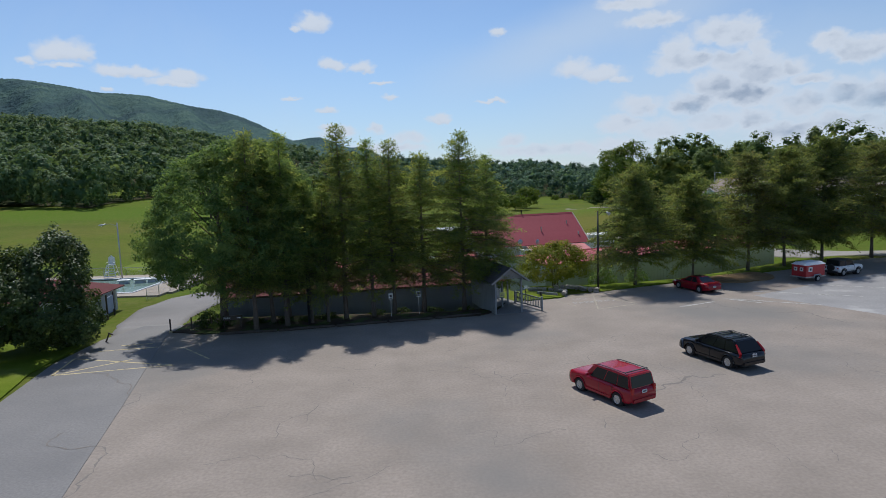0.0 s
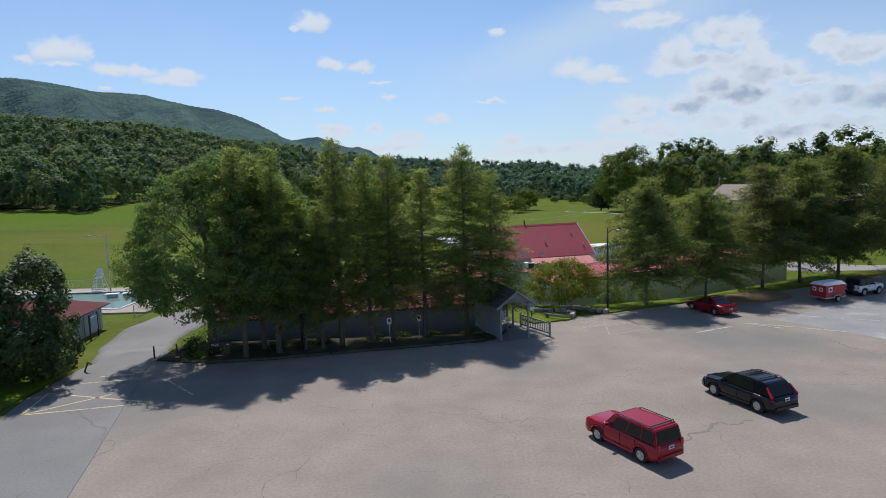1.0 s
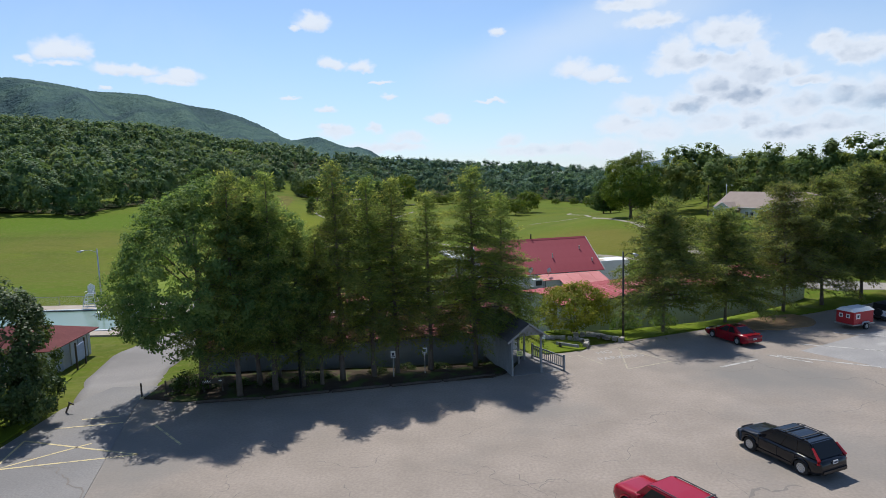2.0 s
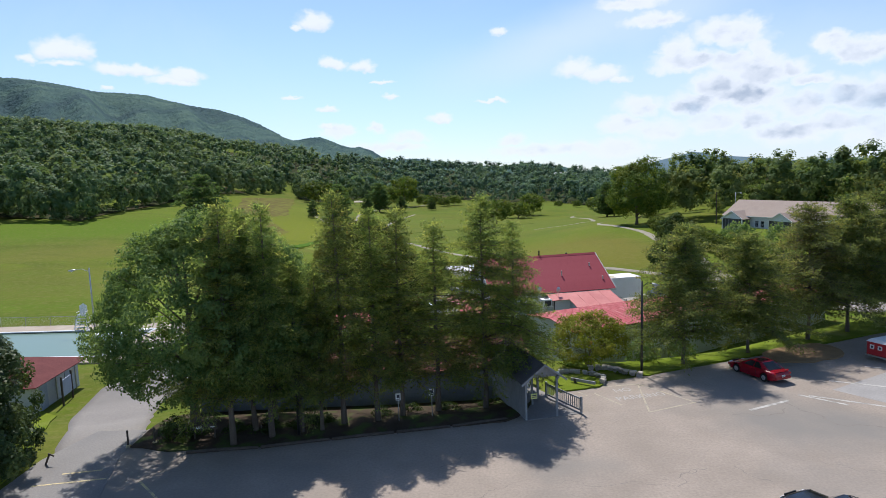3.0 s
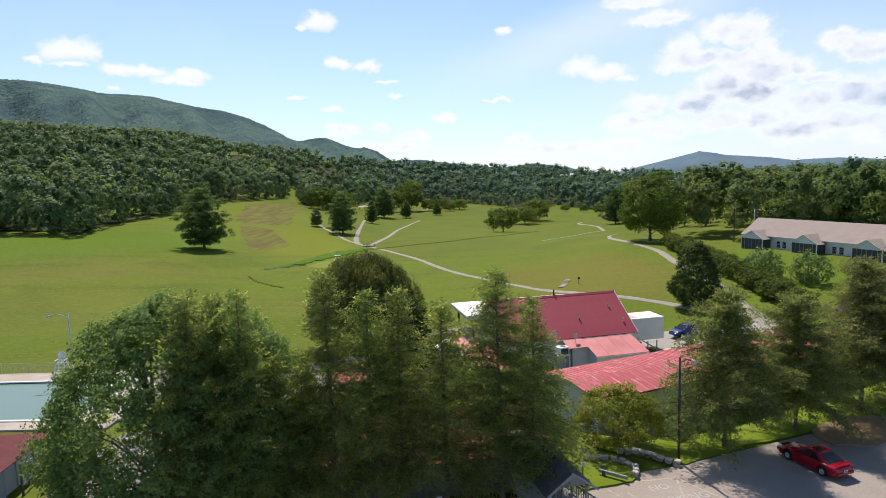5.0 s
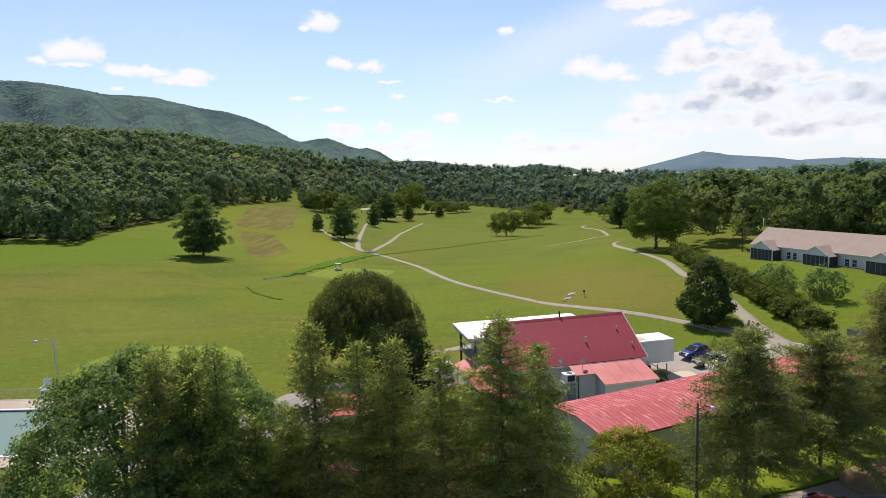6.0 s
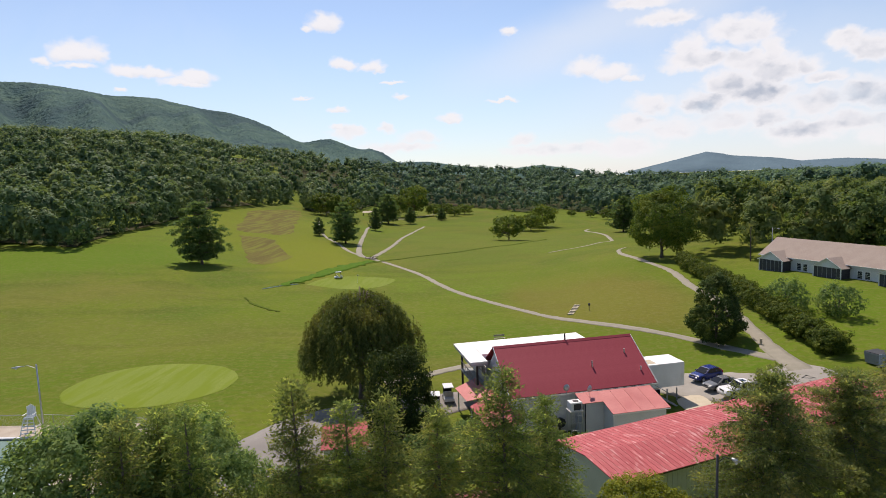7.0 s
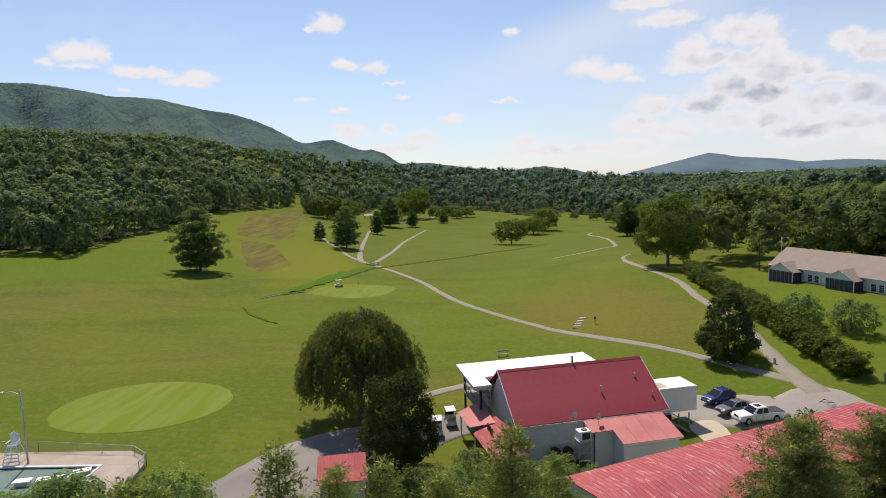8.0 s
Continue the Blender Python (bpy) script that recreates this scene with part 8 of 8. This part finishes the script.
def golf_cart(x, y, z, rz, label):
    g = thing("golf_cart", pose(x, y, z, 0, 0, rz), label, "golf cart", "golf carts")
    part("body", Shape().bar([(-0.58, 0.25), (0.58, 0.25), (0.58, 0.5), (0.5, 0.62), (-0.5, 0.62), (-0.58, 0.5)], -1.1, 0.1), MAT["paint_white"], g, bevel=0.04)
    part("cowl", Shape().add([(0.6, -0.55, 0.3), (1.2, -0.45, 0.3), (1.2, 0.45, 0.3), (0.6, 0.55, 0.3), (0.6, -0.5, 0.95), (1.12, -0.38, 0.7), (1.12, 0.38, 0.7), (0.6, 0.5, 0.95)], [(3, 2, 1, 0), (4, 5, 6, 7), (0, 1, 5, 4), (1, 2, 6, 5), (2, 3, 7, 6), (3, 0, 4, 7)]), MAT["paint_white"], g, bevel=0.05)
    part("floor", Shape().box(0.35, 0, 0.28, 0.7, 1.1, 0.08), MAT["plastic"], g)
    part("seat", Shape().box(-0.25, 0, 0.72, 0.5, 1.05, 0.14), MAT["seat"], g, bevel=0.04)
    part("backrest", Shape().box(-0.52, 0, 1.0, 0.12, 1.05, 0.4), MAT["seat"], g, bevel=0.04)
    part("roof", Shape().box(0.0, 0, 1.83, 1.7, 1.15, 0.07), MAT["paint_white"], g, bevel=0.03)
    for px in (-0.75, 0.72):
        for py in (-0.5, 0.5):
            part("roof_post", Shape().tube([(px, py, 0.6), (px * 0.95, py, 1.8)], 0.02, 6), MAT["black_steel"], g)
    part("windshield", Shape().box(0.72, 0, 1.3, 0.012, 0.95, 0.85), MAT["glass"], g)
    for px in (-0.8, 0.82):
        for side in (-1, 1):
            wheel(g, px, side * 0.5, 0.22, 0.18, side)
    return g


golf_cart(-3.1, 90.9, float(ground_z(-3.1, 90.9)) + 0.05, 100, "white golf cart parked beside the clubhouse porch")
golf_cart(-4.5, 88.2, float(ground_z(-4.5, 88.2)) + 0.05, 95, "white golf cart parked on the asphalt")
golf_cart(-36.4, 187.4, float(ground_z(-36.4, 187.4)) + 0.05, 20, "distant pale golf cart beside a green")

# ---- small things ----
def light_pole(x, y, z, high, arm_to, label, mat, lamp=True):
    p = thing("light_pole", pose(x, y, z), label, "light pole")
    part("pole", Shape().tube([(0, 0, -0.3), (0, 0, high * 0.5), (0, 0, high)], [0.10, 0.085, 0.065], 10), mat, p, smooth=True)
    if lamp:
        ax, ay = arm_to
        part("arm", Shape().tube([(0, 0, high - 0.45), (ax * 0.5, ay * 0.5, high - 0.1), (ax, ay, high - 0.2)], 0.028, 6), mat, p)
        lamp_ob = part("lamp", Shape().tube([(ax * 0.9, ay * 0.9, high - 0.14), (ax * 1.15, ay * 1.15, high - 0.24), (ax * 1.45, ay * 1.45, high - 0.27)], [0.06, 0.13, 0.05], 8), MAT["steel"], p, smooth=True)
        part("lens", Shape().tube([(ax * 1.2, ay * 1.2, high - 0.36), (ax * 1.2, ay * 1.2, high - 0.43)], [0.10, 0.06], 8), MAT["head"], lamp_ob)
    return p


light_pole(13.4, 54.4, 0, 7.2, (0.75, -0.25), "dark slender light pole with a small lamp arm", MAT["black_steel"])
light_pole(-10.3, 44.6, 0, 7.4, (0.7, -0.3), "dark slender light pole in the tree bed", MAT["black_steel"], False)
light_pole(-43.1, 78.3, -0.9, 7.3, (-1.6, -0.2), "tall grey lamp standard with a curved arm by the pool", MAT["steel"])
light_pole(66.8, 158.5, 1.3, 8.4, (1.0, -0.3), "pale lamp standard beside the apartments", MAT["steel"])
utility = thing("utility_pole", pose(64.2, 163, 1.2), "dark wooden pole at the wood's edge", "pole")
part("pole", Shape().tube([(0, 0, -0.3), (0, 0, 9)], [0.16, 0.11], 8), MAT["dark_wood"], utility)


def parking_sign(x, y, z, rz):
    s = thing("parking_sign", pose(x, y, z, 0, 0, rz), "small white parking sign with a dark symbol on a post", "sign", "signs in the tree bed")
    part("post", Shape().box(0, 0, 0.8, 0.05, 0.04, 1.9), MAT["steel"], s)
    board = part("board", Shape().box(0, -0.035, 1.55, 0.32, 0.012, 0.46), MAT["white"], s)
    part("symbol", Shape().box(0, -0.044, 1.58, 0.18, 0.006, 0.2).box(0, -0.044, 1.40, 0.22, 0.006, 0.05), MAT["ink"], board)


parking_sign(-4.35, 46.4, 0.1, 8)
parking_sign(-2.25, 47.1, 0.1, 8)
arrow = thing("arrow_sign", pose(-16.0, 44.3, 0.05, 0, 0, 8), "small dark sign with white lettering and an arrow", "sign")
part("board", Shape().box(0, 0, 0.75, 1.5, 0.05, 0.34), MAT["dark_wood"], arrow)
for x in (-0.6, 0.6):
    part("post", Shape().box(x, 0.05, 0.4, 0.07, 0.07, 0.9), MAT["dark_wood"], arrow)
part("arrow", Shape().add([(0.38, -0.035, 0.72), (0.52, -0.035, 0.72), (0.52, -0.035, 0.68), (0.64, -0.035, 0.75), (0.52, -0.035, 0.82), (0.52, -0.035, 0.78), (0.38, -0.035, 0.78)], [(0, 1, 2, 3, 4, 5, 6)]), MAT["white"], arrow, fix=False)
word = bpy.data.curves.new("park", "FONT")
word.body, word.size, word.extrude = "PARK", 0.22, 0.002
park = new("lettering", word)
word.materials.append(MAT["white"])
park.parent = arrow
park.matrix_basis = pose(-0.62, -0.035, 0.67, 90, 0, 0)


def bollard(x, y, mat, tilt=0.0):
    b = thing("bollard", pose(x, y, 0.0, tilt, 0, 0), "short dark post with a worn pale base at the lane", "bollard", "posts at the lane")
    part("post", Shape().tube([(0, 0, -0.2), (0, 0, 1.0), (0, 0, 1.04)], [0.06, 0.055, 0.03], 8), mat, b)
    part("base", Shape().tube([(0, 0, 0), (0, 0, 0.14)], [0.17, 0.12], 8), MAT["yellow"], b)


bollard(-20.3, 43.5, MAT["dark_wood"])
bollard(-18.9, 43.9, MAT["dark_wood"])
stake = thing("leaning_stake", pose(-23.9, 41.4, 0.05, 0, 25, 0), "short leaning dark stake on the verge", "stake")
part("stake", Shape().box(0, 0, 0.3, 0.08, 0.08, 0.7), MAT["dark_wood"], stake)
part("crosspiece", Shape().box(0.1, 0, 0.62, 0.35, 0.06, 0.08), MAT["dark_wood"], stake)


def guard_chair(x, y, z, rz):
    g = thing("lifeguard_chair", pose(x, y, z, 0, 0, rz), "tall white timber lifeguard chair on the pool deck", "chair")
    for sx in (-1, 1):
        part("leg", Shape().tube([(sx * 0.75, -0.75, 0), (sx * 0.42, -0.3, 1.75)], 0.05, 4), MAT["white"], g)
        part("leg", Shape().tube([(sx * 0.75, 0.75, 0), (sx * 0.42, 0.35, 1.75)], 0.05, 4), MAT["white"], g)
        part("armrest", Shape().box(sx * 0.45, 0, 2.05, 0.09, 0.8, 0.05), MAT["white"], g)
        part("side_bar", Shape().box(sx * 0.62, 0, 0.75, 0.05, 1.1, 0.10), MAT["white"], g)
    for k in range(5):
        z2 = 0.3 + k * 0.33
        part("rung", Shape().box(0, -0.68 + 0.085 * k, z2, 1.42 - 0.13 * k, 0.07, 0.10), MAT["white"], g)
    part("seat", Shape().box(0, 0, 1.75, 0.9, 0.75, 0.06), MAT["white"], g)
    for k in range(5):
        part("back_slat", Shape().box(-0.34 + k * 0.17, 0.38, 2.25 + 0.06 * (2 - abs(k - 2)), 0.14, 0.05, 0.95 + 0.12 * (2 - abs(k - 2))), MAT["white"], g)
    return g


guard_chair(-44.6, 78.6, POOL, 10)
for k, (x, y) in enumerate(((-40.6, 74.2), (-38.7, 74.5), (-37.3, 74.9), (-36.3, 76.0))):
    t = thing("swim_platform", pose(x, y, POOL - 0.11, 0, 0, 12 + 4 * k), "low white-topped platform at the pool end", "platform", "platforms in the pool")
    part("top", Shape().box(0, 0, 0.42, 1.5, 0.9, 0.09), MAT["white"], t, bevel=0.02)
    part("base", Shape().box(0, 0, 0.18, 1.1, 0.6, 0.39), MAT["pool_wall"], t)


def mesh_fence(points, label, high=1.25, gap=3.0, gate=False):
    line = [np.array(p, float) for p in points]
    f = thing("chain_link_fence", Matrix.Identity(4), label, "fence")
    for a, b in zip(line[:-1], line[1:]):
        d = np.linalg.norm(b - a)
        n = max(1, int(round(d / gap)))
        for k in range(n + 1):
            p = a + (b - a) * k / n
            z = float(ground_z(*p))
            part("post", Shape().tube([(*p, z - 0.1), (*p, z + high)], 0.035, 6), MAT["steel"], f)
        za, zb = float(ground_z(*a)), float(ground_z(*b))
        part("top_rail", Shape().tube([(*a, za + high), (*b, zb + high)], 0.025, 6), MAT["steel"], f)
        s, m = Shape(), int(d / 0.16)
        h = high - 0.06
        for k in range(-int(h / 0.16), m):
            for way in (1, -1):
                u0, u1 = (k * 0.16, k * 0.16 + h)
                c0, c1 = max(0, u0), min(d, u1)
                if c1 - c0 < 0.05:
                    continue
                z0, z1 = (c0 - u0, c1 - u0) if way > 0 else (h - (c0 - u0), h - (c1 - u0))
                p, q = a + (b - a) * c0 / d, a + (b - a) * c1 / d
                s.tube([(*p, za + 0.03 + z0), (*q, za + 0.03 + z1)], 0.0035, 3)
        part("wire_mesh", s, MAT["steel"], f, fix=False)
    return f


mesh_fence([(-75, 81.2), (-44, 81.0), (-33.6, 80.0), (-31.6, 78.4), (-31.3, 76.6), (-31.6, 70), (-31.8, 62.5)], "grey chain-link fence round the pool deck")

# the stone edging of the garden bed
MAT["cap_stone"] = material("pale cap stones", (0.40, 0.36, 0.31), (0.50, 0.46, 0.40), 4.0, 30, 0.9, bump=0.5, random_tint=0.2)
stone_rng = np.random.default_rng(91)
for n, line in enumerate(([(7.4, 54.9), (8.6, 54.8), (9.6, 54.3), (10.2, 53.4), (10.0, 52.5)], [(9.9, 55.9), (11.3, 55.5), (12.2, 54.6), (13.1, 53.9)])):
    wall_ob = thing("stone_edging", Matrix.Identity(4), "low dry-stacked stone wall edging the garden", "stone wall", "low garden walls")
    course = smooth_line(line, 0.4)
    for k, p in enumerate(course):
        q = course[min(k + 1, len(course) - 1)] - course[max(k - 1, 0)]
        turn = math.degrees(math.atan2(q[1], q[0]))
        for row in range(3):
            top = row == 2
            sx, sy, sz = stone_rng.uniform(0.32, 0.46), stone_rng.uniform(0.26, 0.38) + 0.06 * top, stone_rng.uniform(0.11, 0.17)
            s = Shape().box(0, 0, 0, sx, sy, sz)
            s.v = [(x + stone_rng.normal(0, 0.03), y + stone_rng.normal(0, 0.03), z + stone_rng.normal(0, 0.015)) for x, y, z in s.v]
            st = part("stone", s, MAT["cap_stone"] if top else MAT["stone"], wall_ob, bevel=0.03)
            st.matrix_basis = pose(p[0] + stone_rng.normal(0, 0.04), p[1] + stone_rng.normal(0, 0.04), 0.07 + row * 0.13, 0, 0, turn + stone_rng.normal(0, 8))
log_ob = thing("timber_edging", pose(9.0, 51.2, 0.0, 0, 0, -35), "short weathered timber edging of the garden bed", "timber")
part("plank", Shape().box(-1.0, 0.6, 0.35, 1.9, 0.12, 0.22), MAT["timber"], log_ob, bevel=0.02)
part("stump", Shape().box(-1.6, 0.6, 0.2, 0.18, 0.18, 0.5), MAT["dark_wood"], log_ob)
chair = thing("garden_marker", pose(6.7, 52.6, 0.05, 0, 0, 20), "small pale sign on a stake in the bed", "sign")
part("stake", Shape().box(0, 0, 0.4, 0.06, 0.05, 0.9), MAT["dark_wood"], chair)
part("board", Shape().box(0, -0.04, 0.85, 0.35, 0.02, 0.28), MAT["white"], chair)

# steps, stakes and far details on the course
steps_ob = thing("timber_steps", pose(19.0, 133.5, float(ground_z(19.0, 133.5)), 0, 0, -20), "flight of pale timber steps set in the grass", "steps")
for k in range(7):
    y = -3.5 + k * 1.1
    wx, wy = 19.0 + 0.342 * y, 133.5 + 0.94 * y
    part("tread", Shape().box(0, y, float(ground_z(wx, wy)) - float(ground_z(19.0, 133.5)) + 0.08, 1.1, 0.5, 0.2), MAT["sand"], steps_ob, bevel=0.02)
bench = thing("ball_washer", pose(21.2, 130.7, float(ground_z(21.2, 130.7))), "small dark ball washer on a post", "ball washer")
part("post", Shape().tube([(0, 0, -0.1), (0, 0, 1.0)], 0.06, 8), MAT["dark_wood"], bench)
part("head", Shape().box(0, 0, 1.15, 0.35, 0.3, 0.4), MAT["plastic"], bench, bevel=0.03)
seat = thing("tee_bench", pose(4.3, 116.6, float(ground_z(4.3, 116.6)), 0, 0, 14), "pale timber bench by the tee", "bench")
part("seat", Shape().box(0, 0, 0.45, 1.8, 0.4, 0.07), MAT["sand"], seat)
part("backrest", Shape().box(0, 0.3, 0.8, 1.8, 0.06, 0.3), MAT["sand"], seat)
for x in (-0.7, 0.7):
    part("leg", Shape().box(x, 0.1, 0.2, 0.08, 0.45, 0.45), MAT["sand"], seat)
marker = thing("yardage_post", pose(38.3, 102.3, float(ground_z(38.3, 102.3))), "short sandy-coloured post beside the drive", "post")
part("post", Shape().box(0, 0, 0.4, 0.28, 0.25, 0.85), MAT["sand"], marker, bevel=0.03)
flag = thing("flagstick", pose(-30, 181, float(ground_z(-30, 181)) + 0.05), "white flagstick on a green", "flagstick")
part("stick", Shape().tube([(0, 0, 0), (0, 0, 2.2)], 0.03, 5), MAT["white"], flag)
part("flag", Shape().box(0.25, 0, 2.0, 0.5, 0.02, 0.34), MAT["yellow_sign"], flag)
bridge = thing("foot_bridge", pose(-36.2, 244.6, float(ground_z(-36.2, 244.6)), 0, 0, -35), "small dark foot bridge over the creek", "bridge")
part("deck", Shape().box(0, 0, 0.25, 4.0, 2.4, 0.2), MAT["dark_wood"], bridge)
for y in (-1.2, 1.2):
    part("rail", Shape().box(0, y, 0.9, 4.0, 0.12, 0.12), MAT["dark_wood"], bridge)
    for x in (-1.8, 0, 1.8):
        part("post", Shape().box(x, y, 0.6, 0.12, 0.12, 0.75), MAT["dark_wood"], bridge)
hut = thing("open_shelter", pose(-80, 515, float(ground_z(-80, 515)), 0, 0, 5), "long low shelter with a pale roof under far trees", "shelter")
part("roof", Shape().bar([(-3, 3.2), (0, 4.4), (3, 3.2), (3, 3.0), (0, 4.15), (-3, 3.0)], -5, 5), MAT["sand"], hut)
for x in (-4.6, 0, 4.6):
    for y in (-2.7, 2.7):
        part("post", Shape().box(x, y, 1.5, 0.25, 0.25, 3.2), MAT["dark_wood"], hut)
bin_ob = thing("dumpster", pose(47.0, 92.4, float(ground_z(47.0, 92.4)), 0, 0, 20), "grey dumpster behind a slatted pale screen", "dumpster")
part("box", Shape().add([(-1.0, -0.8, 0.1), (1.0, -0.8, 0.1), (1.0, 0.8, 0.1), (-1.0, 0.8, 0.1), (-1.1, -0.9, 1.4), (1.1, -0.9, 1.2), (1.1, 0.9, 1.2), (-1.1, 0.9, 1.4)], [(3, 2, 1, 0), (4, 5, 6, 7), (0, 1, 5, 4), (1, 2, 6, 5), (2, 3, 7, 6), (3, 0, 4, 7)]), MAT["wall_slate"], bin_ob, bevel=0.03)
part("lid", Shape().box(0, 0, 1.42, 2.1, 1.8, 0.06), MAT["plastic"], bin_ob)
for k in range(12):
    part("screen_slat", Shape().box(-1.5 + k * 0.26, -1.3, 0.85, 0.2, 0.04, 1.5), MAT["blue_board"], bin_ob)
